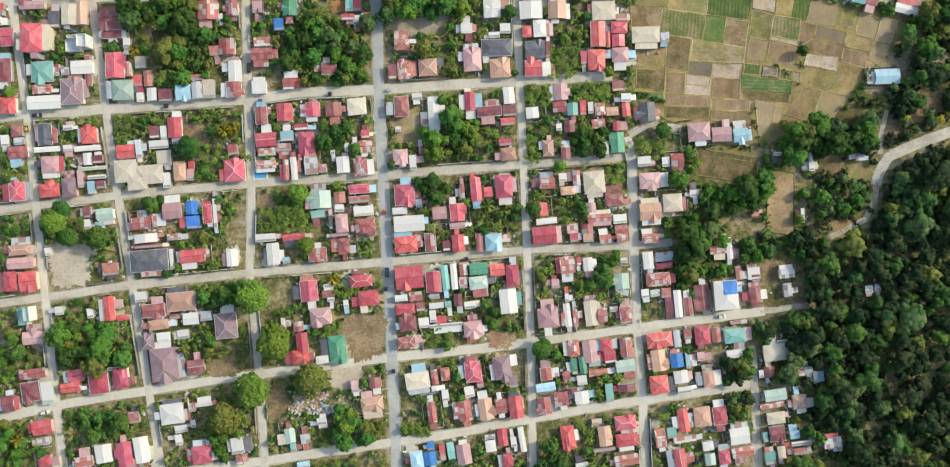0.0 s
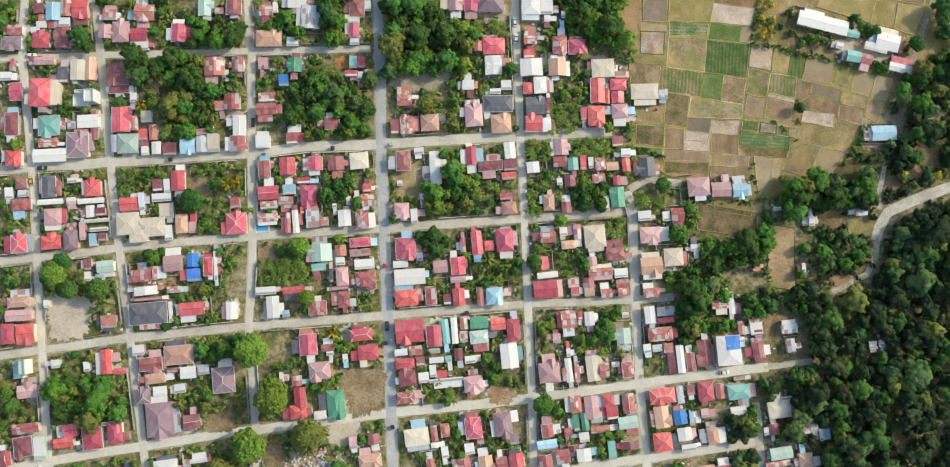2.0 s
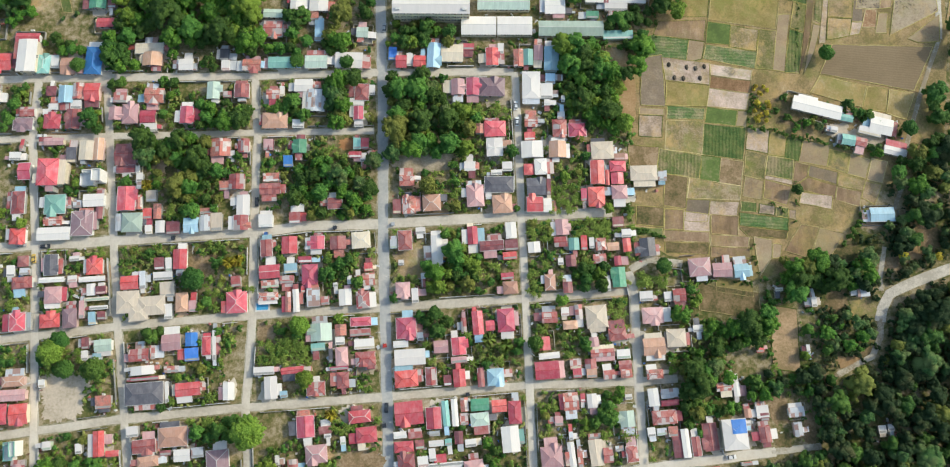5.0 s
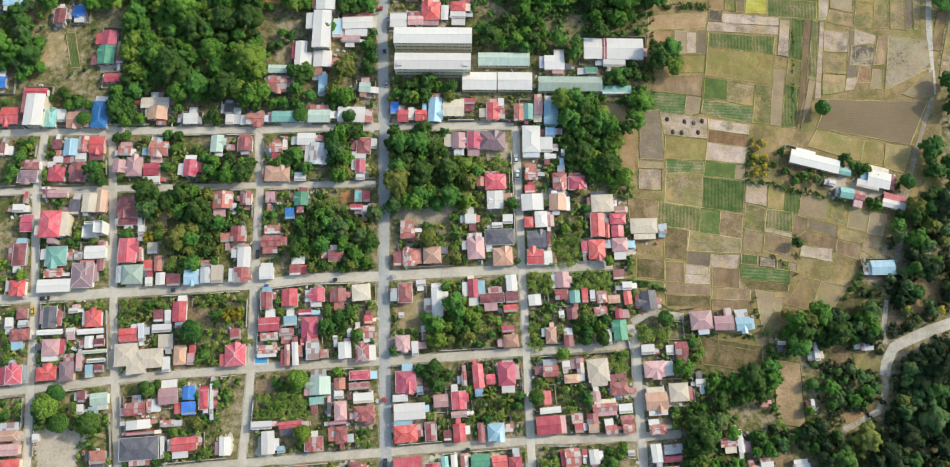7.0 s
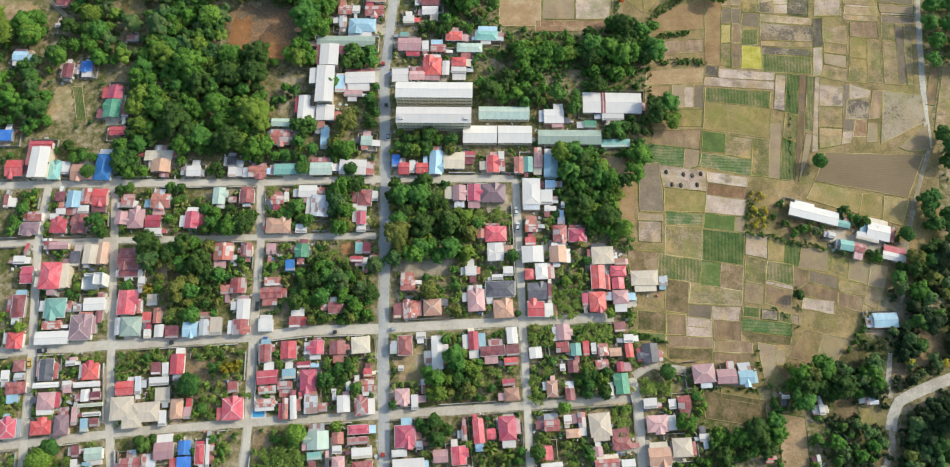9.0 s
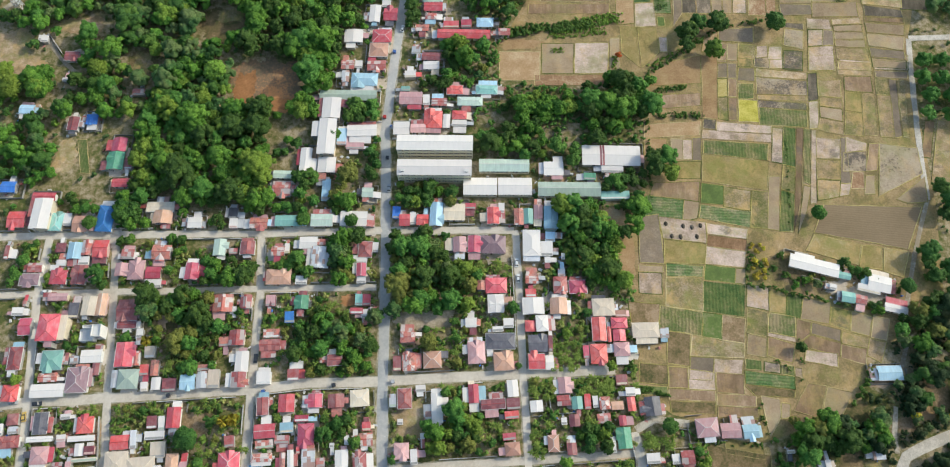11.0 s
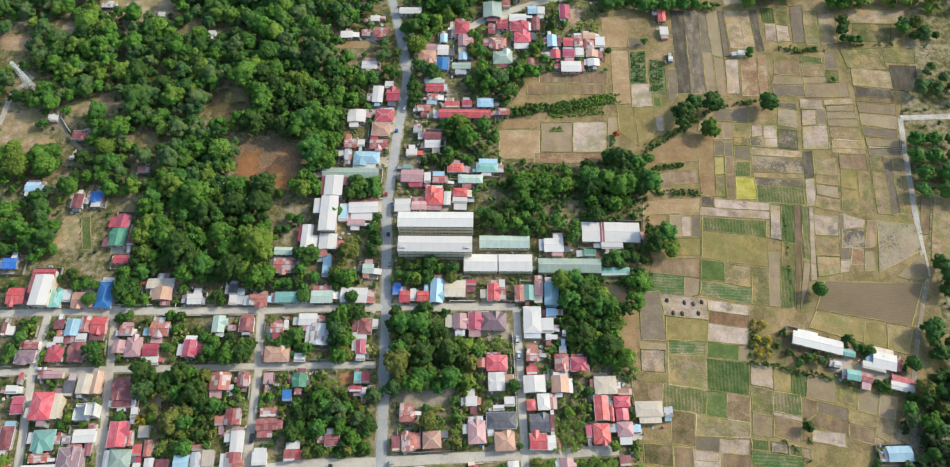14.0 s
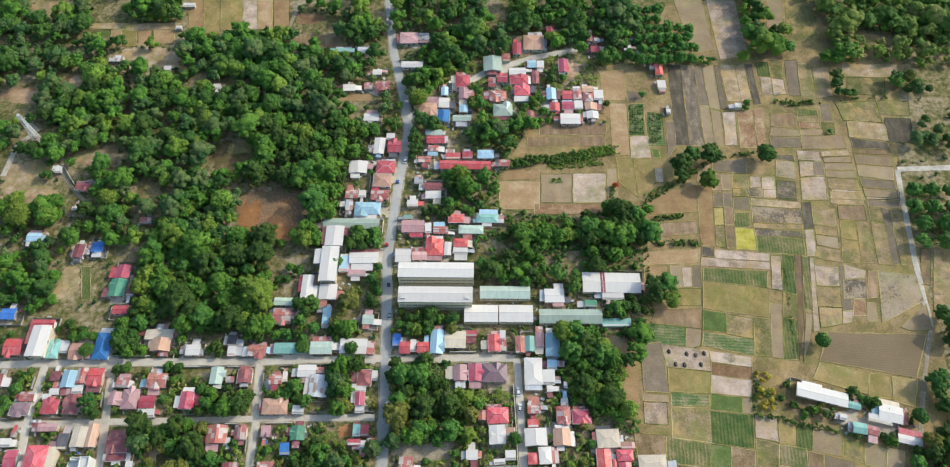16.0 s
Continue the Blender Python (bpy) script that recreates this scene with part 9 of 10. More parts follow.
woods(1.7, 177.7, 34.6, 188.1, 14, 5.2, "lush")
grove(35.0, 169.4, 50.7, 184.8, 8, 6.0, "mid")
woods(56.1, 188.5, 76.3, 206.5, 9, 5.6, "lush")
grove(56.8, 161.4, 73.1, 168.0, 8, 5.0, "deep")
woods(72.3, 161.5, 94.8, 181.7, 18, 5.4, "lush")
grove(72.3, 151.8, 81.1, 159.9, 5, 5.0, "deep")
woods(11.0, 189.9, 32.9, 213.5, 13, 4.4, "lush")
grove(-73.9, 200.3, -54.4, 207.6, 8, 5.4, "mid")
woods(-76.9, 152.2, -60.0, 170.2, 11, 5.6, "mid")
grove(-90.8, 152.1, -78.9, 168.4, 8, 5.6, "mid")
woods(-117.2, 151.8, -102.3, 171.5, 10, 5.6, "bright")
grove(-56.1, 167.0, -51.5, 191.0, 8, 3.2, "deep")
woods(-44.0, 152.5, -14.0, 163.8, 10, 3.2, "mid", 0.6)
tree(-73.9, 190.2, 3.7, "mid", True)
woods(36.7, 142.2, 57.1, 154.8, 10, 4.6, "mid")
tree(156.3, 258.5, 6.2, "deep", True)
grove(108.0, 241.5, 128.0, 260.1, 5, 6.0, "deep")
grove(61.9, 124.3, 71.9, 150.2, 4, 4.2, "bright")
woods(168.5, 99.5, 188.5, 103.5, 16, 1.9, "deep")
grove(206.8, 125.6, 216.7, 137.5, 4, 5, "deep")
grove(216.6, 148.4, 229.7, 161.1, 4, 6, "deep")
tree(163.1, 148.7, 4.1, "mid", True)
tree(171.8, 123.9, 3.1, "deep")
tree(181.5, 118.8, 2.9, "mid")
tree(178.0, 119.9, 2.4, "mid")
tree(199.0, 112.0, 4.2, "deep", True)
tree(175.0, 121.5, 2.2, "mid")
woods(239.2, 305.5, 266.0, 319.9, 12, 4.2, "deep")
grove(207.4, 305.3, 218.1, 322.0, 6, 4.0, "deep")
tree(197.8, 278.6, 1.8, "mid")
tree(93.7, 304.4, 2.7, "mid")
grove(20.5, 281.1, 36.2, 292.4, 3, 4, "mid")
grove(-44.7, 256.8, -36.1, 278.4, 4, 4.2, "deep")
orchard(228.3, 204.2, 258.4, 245.8, 10, 10.5, 5.2)
orchard(95.3, 331.1, 113.3, 381.3, 6.6, 8.5, 4.6)
orchard(113.0, 332.3, 127.9, 362.3, 6.6, 8.5, 4.6)
GARDEN += [(rng.uniform(33.1, 46.9), rng.uniform(71.4, 83.8), rng.uniform(1.2, 2.0)) for _ in range(60)]
GARDEN += [(rng.uniform(22.6, 34.5), rng.uniform(58.0, 67.7), rng.uniform(1.2, 2.0)) for _ in range(45)]
GARDEN += [(rng.uniform(42.0, 59.5), rng.uniform(59.6, 68.7), rng.uniform(1.2, 2.0)) for _ in range(50)]
GARDEN += [(rng.uniform(-96.4, -73.1), rng.uniform(2.7, 12.6), rng.uniform(1.2, 2.0)) for _ in range(70)]
GARDEN += [(rng.uniform(22.6, 29.1), rng.uniform(32.7, 45.1), rng.uniform(1.2, 2.0)) for _ in range(20)]
GARDEN += [(rng.uniform(58.9, 66.1), rng.uniform(19.7, 32.7), rng.uniform(1.2, 2.0)) for _ in range(26)]
GARDEN += [(rng.uniform(-117.9, -105.3), rng.uniform(-26.8, -20.9), rng.uniform(1.2, 2.0)) for _ in range(24)]
GARDEN += [(rng.uniform(-22.6, -16.7), rng.uniform(-88.0, -80.0), rng.uniform(1.2, 2.0)) for _ in range(8)]
GARDEN += [(rng.uniform(-33.3, -18.6), rng.uniform(-87.5, -82.7), rng.uniform(1.2, 2.0)) for _ in range(26)]
GARDEN += [(rng.uniform(-19.9, -9.2), rng.uniform(-48.4, -39.8), rng.uniform(1.2, 2.0)) for _ in range(16)]
GARDEN += [(rng.uniform(53.9, 68.7), rng.uniform(-28.6, -21.1), rng.uniform(1.2, 2.0)) for _ in range(18)]
GARDEN += [(rng.uniform(-210.7, -198.6), rng.uniform(25.4, 32.9), rng.uniform(1.2, 2.0)) for _ in range(14)]
GARDEN += [(rng.uniform(-103.2, -99.9), rng.uniform(34.9, 38.2), rng.uniform(1.2, 2.0)) for _ in range(4)]
GARDEN += [(rng.uniform(71.5, 85.0), rng.uniform(38.0, 43.4), rng.uniform(1.2, 2.0)) for _ in range(24)]
GARDEN += [(rng.uniform(-115.3, -105.3), rng.uniform(43.0, 50.3), rng.uniform(1.2, 2.0)) for _ in range(14)]
woods(123.7, -41.5, 138.5, -29.2, 4, 3.2, "dusk", 0.5, 0.9)
woods(126.5, -7.0, 148.0, 3.0, 9, 3.6, "dusk", 0.5)
woods(147.5, -34.6, 153.0, -10.0, 7, 3.4, "dusk")
woods(138.4, -56.0, 150.5, -45.3, 5, 4.0, "dusk")
woods(151.8, -82.8, 165.2, -61.4, 10, 4.4, "dusk")
grove(106.3, -17.1, 121.1, -1.0, 6, 4.0, "deep")
grove(88.9, -23.8, 98.3, -13.1, 4, 3.4, "mid")
grove(100.8, -66.7, 125.0, -50.6, 7, 3.4, "deep")
grove(129.0, 115.5, 136.0, 133.0, 17, 1.4, "yellow")
woods(146.5, 111.0, 165.0, 118.5, 14, 1.8, "deep")
tree(-229.3, 313.3, 7.9, "bright", True)
tree(-188.5, 311.9, 5.9, "bright", True)
tree(-164.3, 306.8, 5.4, "bright", True)
tree(-243.6, 215.5, 8.4, "bright", True)
tree(-228.7, 215.4, 6.6, "bright", True)
tree(-200.3, 227.6, 6.0, "bright", True)
tree(-199.2, 217.7, 4.9, "mid", True)
tree(-155.5, 219.3, 4.2, "bright", True)
tree(-138.0, 225.0, 7.0, "bright", True)
tree(-156.1, 279.3, 6.4, "bright", True)
tree(-120.8, 292.6, 6.9, "mid", True)
tree(-78.5, 361.9, 5.4, "bright", True)
tree(-37.4, 298.5, 6.1, "bright", True)
tree(31.3, 362.6, 5.3, "mid", True)
tree(-242.8, 292.2, 4.6, "bright", True)
tree(-129.3, 321.8, 5.1, "mid", True)
tree(-135.1, 302.3, 5.4, "mid", True)
woods(-184.0, 319.6, -117.3, 352.6, 40, 5.0, "wild")
woods(-172.0, 284.0, -127.0, 295.0, 16, 3.6, "bright")
woods(-243.0, 316.0, -227.0, 328.0, 8, 3.8, "bright")
woods(-166.0, 176.0, -142.0, 246.0, 22, 4.2, "bright")
woods(-257.1, 259.9, -138.2, 309.5, 60, 4.6, "lush")
woods(-303.9, 349.2, -246.6, 370.6, 24, 4.4, "wild")
woods(-229.0, 359.1, -190.6, 373.8, 14, 4.6, "lush")
woods(-117.1, 329.8, -87.5, 339.9, 10, 4.6, "lush")
woods(111.6, -82.8, 146.4, -43.9, 22, 3.2, "dusk")
woods(-229.5, 139.8, -67.0, 155.5, 40, 3.4, "lush")
tree(157.3, 333.5, 4.4, "bright", True)
tree(72.7, 239.7, 2.2, "flame")
tree(191.0, 52.6, 2.6, "yellow")
tree(207.2, 52.5, 2.4, "yellow")
tree(199.8, 16.2, 2.8, "yellow")
tree(180.0, 6.0, 2.2, "olive")
grove(142.0, 294.2, 154.3, 298.8, 4, 2.6, "mid")
woods(126.0, 330.4, 140.6, 335.4, 8, 2.6, "wild")
woods(182.2, 24.5, 224.7, 39.2, 26, 4.2, "dusk", 0.46, 1.15)
woods(179.5, 3.0, 192.4, 24.5, 10, 4.0, "dusk", 0.46, 1.15)
woods(128.3, -40.6, 150.6, -26.5, 8, 3.2, "dusk", 0.5, 0.9)
grove(222.9, 159.6, 235.6, 199.1, 8, 4.5, "deep")
grove(209.9, 105.8, 222.0, 125.3, 6, 4.0, "deep")
grove(207.5, 116.1, 211.2, 146.8, 5, 2.4, "mid")

TONE = {"dusk": "dull shade-darkened green", "wild": "scrubby dull green", "lush": "lush green", "deep": "dark green", "mid": "mid-green", "olive": "yellowish olive", "bright": "bright green", "yellow": "golden yellow", "shrub": "haze-paled yellowish green"}
for (far, tone), places in WOODS.items():
    merged("woodland" if far else "grove", "dense %s of %s trees" % ("woodland" if far else "groves", TONE[tone]), places, WILD if far else CROWNS[:3], LEAF[tone], 1.0, "woods")


# ---- shrubs, bananas and weeds in the yards ----
def on_farmland(x, y):
    return sum(((a[1] > y) != (b[1] > y)) and x < (b[0] - a[0]) * (y - a[1]) / (b[1] - a[1]) + a[0] for a, b in zip(EDGE, EDGE[1:] + EDGE[:1])) % 2


def yard_places(count, x0, y0, x1, y1, low, high, gap, wanted):
    out = []
    for _ in range(count):
        x, y, s = rng.uniform(x0, x1), rng.uniform(y0, y1), rng.uniform(low, high)
        if on_farmland(x, y):
            continue
        if noise.noise((x * 0.045, y * 0.045, 3.7)) < wanted or not clear_of_houses(x, y, s * 0.5 + gap) or not off_road(x, y, 0.6 + s * 0.5) or not clear_of_plots(x, y, 0.3):
            continue
        out.append((x, y, s))
    return out


SHRUB = [crown_arrays(120 + i, 6, 2, 0.20, 0.85, 2, (0.24, 0.40), (0.40, 0.58)) for i in range(6)]
BANANA = [banana_arrays(140 + i, 9, 1.0) for i in range(4)]
shrubs = yard_places(12200, -218, -114, 76, 142, 0.7, 2.3, -0.25, -0.34) + yard_places(1100, 60, -114, 150, 40, 0.8, 2.2, 0.0, -0.2) + yard_places(1500, -70, 140, 90, 340, 0.8, 2.2, 0.0, -0.2)
rng.shuffle(shrubs)
cut = len(shrubs) // 2
merged("shrubs", "light green shrubs and weeds in the yards", shrubs[:cut], SHRUB, LEAF["shrub"], 0.45, "shrubs")
merged("shrubs", "green shrubs and small fruit trees in the yards", shrubs[cut:cut * 5 // 3], SHRUB, LEAF["mid"], 0.5, "shrubs")
merged("shrubs", "dark green shrubs in the yards", shrubs[cut * 5 // 3:], SHRUB, LEAF["deep"], 0.5, "shrubs")
bananas = yard_places(500, -45, 270, 76, 340, 1.2, 2.4, -0.2, -0.4) + yard_places(4600, -215, -112, 140, 140, 1.2, 2.5, -0.2, -0.22) + GARDEN
merged("banana_plants", "clumps of light green banana plants in the yards", bananas, BANANA, LEAF["banana"], 0.8, "banana plants")
for tone, count in (("mid", 340), ("deep", 190), ("olive", 220), ("bright", 250)):
    spots = yard_places(count, -218, -114, 76, 142, 1.7, 3.2, -0.4, -0.2) + yard_places(count // 4, 60, -114, 150, 40, 1.7, 3.2, -0.4, -0.2)
    merged("yard_trees", "small %s garden trees between the houses" % TONE[tone], spots, WILD, LEAF[tone], 0.85, "trees")
def hedge(x0, y0, x1, y1, count, r, wide=1.2):
    """A ragged line of bushes along a bank or ditch."""
    out = []
    for _ in range(count):
        t, s = rng.random(), r * rng.uniform(0.5, 1.3)
        x, y = x0 + (x1 - x0) * t + rng.uniform(-wide, wide), y0 + (y1 - y0) * t + rng.uniform(-wide, wide)
        if off_road(x, y, 0.4):
            out.append((x, y, s))
    return out


hedges = []
hedges += hedge(87.0, 229.4, 104.0, 240.3, 26, 1.4)
hedges += hedge(104.0, 240.3, 130.1, 259.5, 26, 1.6)
hedges += hedge(130.1, 259.5, 154.7, 264.8, 14, 1.4)
hedges += hedge(33.0, 257.0, 60.0, 261.5, 190, 1.3, 3.0)
hedges += hedge(12.0, 254.0, 34.0, 258.0, 60, 2.0, 2.6)
hedges += hedge(90.5, 219.0, 107.5, 221.5, 70, 0.9)
hedges += hedge(91.0, 204.6, 114.0, 204.2, 60, 1.1, 1.8)
hedges += hedge(125.6, 113.8, 166.3, 104.6, 40, 1.3)
hedges += hedge(149.5, 128.5, 170.5, 122.0, 14, 1.0)
hedges += hedge(129.7, 133.4, 126.1, 115.0, 26, 1.0)
hedges += hedge(137.0, 129.0, 151.0, 126.0, 10, 1.3)
hedges += hedge(137.0, 121.0, 153.0, 113.5, 16, 1.5)
hedges += hedge(129.7, 126.4, 137.1, 116.0, 10, 1.3)
hedges += hedge(169.1, 121.9, 195.7, 112.1, 34, 1.8)
hedges += hedge(155.6, 198.0, 149.9, 141.3, 60, 0.6, 0.7)
hedges += hedge(85.6, 206.6, 83.9, 150.1, 70, 0.8, 0.8)
hedges += hedge(164.3, 301.5, 195.0, 300.8, 26, 1.2)
hedges += hedge(178.5, 298.4, 196.9, 301.7, 14, 1.6)
hedges += hedge(-35.1, 242.5, -31.0, 224.6, 8, 1.5)
hedges += hedge(207.9, 303.2, 244.1, 305.8, 16, 1.0)
for i in range(6):
    hedges += hedge(86.2 + 1.45 * i, 298.6, 84.7 + 1.45 * i, 276.8, 26, 0.62, 0.25)
    if i < 5:
        hedges += hedge(97.0 + 1.45 * i, 291.6, 95.2 + 1.5 * i, 270.0, 22, 0.62, 0.25)
hedges += hedge(70.9, 64.1, 84.4, 61.4, 34, 1.2)
hedges += hedge(93.9, 41.1, 123.7, 39.7, 30, 1.1)
hedges += hedge(123.7, 60.0, 126.4, 41.0, 14, 0.9)
hedges += hedge(145.5, 87.2, 147.1, 70.9, 10, 0.9)
hedges += hedge(165.8, 57.3, 178.0, 73.6, 20, 1.8)
hedges += hedge(131.9, 79.0, 145.5, 68.2, 8, 0.9)
hedges += hedge(69.6, 95.4, 70.1, 70.9, 16, 1.2)
hedges += hedge(130.4, 28.8, 131.2, 3.1, 12, 1.0)
merged("hedge", "pale green weeds and young bananas along the field edge", hedge(38.0, 254.0, 66.0, 256.8, 190, 0.8, 2.6) + hedge(52.0, 261.0, 74.0, 265.5, 200, 1.1, 3.2) + hedge(38.0, 243.5, 45.0, 244.5, 40, 0.7, 1.6) + hedge(88.5, 234.2, 107.5, 245.1, 60, 0.8, 0.8) + hedge(70.0, 229.5, 71.5, 240.5, 50, 0.8, 1.5), SHRUB, LEAF["bright"], 0.4, "hedge")
merged("hedge", "ragged green bushes along the field banks and ditches", hedges, SHRUB, LEAF["mid"], 0.5, "hedge")
rough = yard_places(300, 152, 2, 179, 44, 0.7, 1.9, 0.1, -0.6) + yard_places(340, 183, 40, 216, 92, 0.7, 2.0, 0.1, -0.6)
merged("scrub", "dry brownish bushes beside the gravel road", rough, SHRUB, LEAF["dusk"], 0.45, "scrub")
wild_scrub = yard_places(2000, -330, 140, 330, 400, 0.8, 2.4, 0.1, -0.2) + yard_places(500, 150, -110, 230, 40, 0.8, 2.4, 0.1, -0.2)
merged("scrub", "low green and dry scrub at the edge of the woods", wild_scrub, SHRUB, LEAF["wild"], 0.45, "scrub")

thicket = yard_places(700, -22, 186, 96, 264, 1.0, 2.8, 0.1, -0.5) + yard_places(260, 36, 104, 80, 160, 1.0, 2.6, 0.1, -0.5) + yard_places(420, 84, -20, 152, 50, 0.9, 2.4, 0.1, -0.4)
merged("thicket", "dense green undergrowth between the trees", thicket, SHRUB, LEAF["mid"], 0.5, "undergrowth")
# low bushes in the darkened leaf colour, for the shade between the trees
shade_scrub = yard_places(1300, 148, -112, 232, 62, 0.9, 2.6, 0.1, -0.5)
merged("thicket", "dull undergrowth, darkened for shade, on the woodland floor", shade_scrub, SHRUB, LEAF["dusk"], 0.5, "undergrowth")

# ---- what lies about in the yards ----
def clutter(name, label, count, mat, low, high):
    """Small crates, drums, sheets and scrap lying beside the houses, joined into one object."""
    v, f = [], []
    while count:
        h = rng.choice(HOUSES)
        x, y = h[0] + rng.uniform(-1, 1) * (h[2] / 2 + 2.5), h[1] + rng.uniform(-1, 1) * (h[3] / 2 + 2.5)
        count -= 1
        if not clear_of_houses(x, y, 0.1) or not off_road(x, y, 0.4) or not clear_of_plots(x, y, 0.2):
            continue
        a, sx, sy, sz = rng.uniform(0, 3.1), rng.uniform(low, high), rng.uniform(low, high) * 0.7, rng.uniform(0.15, 1.1)
        k = len(v)
        for px, py, pz in box(-sx / 2, -sy / 2, -0.05, sx / 2, sy / 2, sz):
            q = 1.0 if pz < 0 else 0.88
            v.append((x + q * (px * math.cos(a) - py * math.sin(a)), y + q * (px * math.sin(a) + py * math.cos(a)), pz))
        f += [tuple(i + k for i in q) for q in BOX_FACES]
    return tagged(new(name, mesh_of(name, v, f, mat)), label, "clutter", kind="stuff")


def scrap(name, label, x, y, w, d, count, mat, low, high):
    """Things lying close together on one open lot, squared up in loose rows."""
    v, f = [], []
    for _ in range(count):
        cx, cy = x + rng.uniform(-w, w) / 2, y + rng.uniform(-d, d) / 2
        a, sx, sy, sz = rng.gauss(0.1, 0.35) + rng.choice((0, 1.57)), rng.uniform(low, high), rng.uniform(0.4, 1.1), rng.uniform(0.2, 1.2)
        k = len(v)
        for px, py, pz in box(-sx / 2, -sy / 2, -0.05, sx / 2, sy / 2, sz):
            q = 1.0 if pz < 0 else 0.9
            v.append((cx + q * (px * math.cos(a) - py * math.sin(a)), cy + q * (px * math.sin(a) + py * math.cos(a)), pz))
        f += [tuple(j + k for j in q) for q in BOX_FACES]
    return tagged(new(name, mesh_of(name, v, f, mat)), label, "scrap", kind="stuff")


scrap("scrap", "white sheets and tables on the open lot", -61.2, -74.7, 16, 8, 26, TRIM, 0.8, 2.6)
scrap("scrap", "green sheets and drums on the open lot", -60.2, -75.8, 14, 8, 9, ROOF["green"], 0.7, 2.2)
scrap("scrap", "grey rubble and iron sheets on the open lot", -74.2, -73.6, 18, 11, 60, ROOF["silver"], 0.5, 1.9)
scrap("scrap", "orange plastic sheeting on the open lot", -67.2, -73.6, 7, 9, 8, ROOF["orange"], 0.8, 2.4)
scrap("scrap", "white rubble on the open lot", -75.6, -74.7, 16, 9, 30, TRIM, 0.3, 1.3)
clutter("yard_clutter", "pale sheets, basins and sacks lying in the yards", 1500, TRIM, 0.5, 1.8)
clutter("yard_clutter", "grey concrete blocks and sheets of old iron", 1200, ROOF["silver"], 0.5, 2.2)
clutter("yard_clutter", "rusty scrap iron and drums in the yards", 900, ROOF["rusty"], 0.5, 1.8)
clutter("yard_clutter", "dark crates and tyres in the yards", 900, WOOD, 0.4, 1.4)
clutter("yard_clutter", "small blue tarpaulins and drums in the yards", 260, ROOF["blue"], 0.4, 1.3)

# ---- walls along the streets ----
for street in list(ROADS):
    if street[1] < 6 and street[0][:, 1].max() < 260 and street[0][:, 0].max() < 120:
        for side in (-1, 1):
            fences(street, side, 0.8)
lot_walls(120)


# ---- vehicles ----
def wheel_mesh(r, w):
    v, f = [], []
    n = 10
    for y in (-w / 2, w / 2):
        for i in range(n):
            v.append((r * math.cos(i * 2 * math.pi / n), y, r * math.sin(i * 2 * math.pi / n)))
    f = [tuple(range(n - 1, -1, -1))[::-1], tuple(range(n, 2 * n))[::-1]] + [(i, n + i, n + (i + 1) % n, (i + 1) % n) for i in range(n)]
    return mesh_of("wheel", v, f, TYRE)


def profile(points, half, inset):
    """A body pulled from a side outline, its upper points drawn in."""
    n = len(points)
    v = [(x, -half + (inset if z > 0.95 else 0), z) for x, z in points] + [(x, half - (inset if z > 0.95 else 0), z) for x, z in points]
    return v, [tuple(range(n))[::-1], tuple(range(n, 2 * n))] + [(i, (i + 1) % n, n + (i + 1) % n, n + i) for i in range(n)][::1]


TYRE = plain_material("tyre_rubber", (0.03, 0.03, 0.03), 0.9, 0.1)
PAINT = {k: plain_material("%s_car_paint" % k, c, 0.3, 0.08) for k, c in (("white", (0.75, 0.75, 0.74)), ("dark", (0.04, 0.045, 0.055)), ("silver", (0.45, 0.46, 0.48)), ("red", (0.45, 0.05, 0.04)), ("blue", (0.06, 0.14, 0.38)), ("yellow", (0.65, 0.45, 0.12)))}
WHEEL, SMALL_WHEEL, RIM = wheel_mesh(0.33, 0.2), wheel_mesh(0.27, 0.12), wheel_mesh(0.2, 0.03)
RIM.materials[0] = ROOF["silver"]


def car(x, y, turn, paint):
    """A parked car: body, glazed cabin and four wheels."""
    root = tagged(new("car"), "%s car parked on the street" % paint, "car", "vehicles")
    root.matrix_basis = pose(x, y, 0.12, 0, 0, turn)
    part("body", mesh_of("body", *profile([(-2.1, 0.35), (2.1, 0.35), (2.15, 0.7), (1.1, 0.92), (-1.5, 0.94), (-2.15, 0.9)], 0.85, 0.0), PAINT[paint]), root)
    part("cabin", mesh_of("cabin", *profile([(-1.75, 0.9), (1.0, 0.9), (0.35, 1.42), (-1.35, 1.44)], 0.78, 0.14), GLASS), root)
    part("cabin_roof", mesh_of("cabin_roof", *boxes((-1.3, -0.63, 1.42, 0.32, 0.63, 1.49)), PAINT[paint]), root)
    for wx in (-1.3, 1.3):
        for wy in (-0.78, 0.78):
            part("rim", RIM, part("wheel", WHEEL, root, Matrix.Translation((wx, wy, 0.33))), Matrix.Translation((0, 0.11 if wy > 0 else -0.11, 0)))
    return root


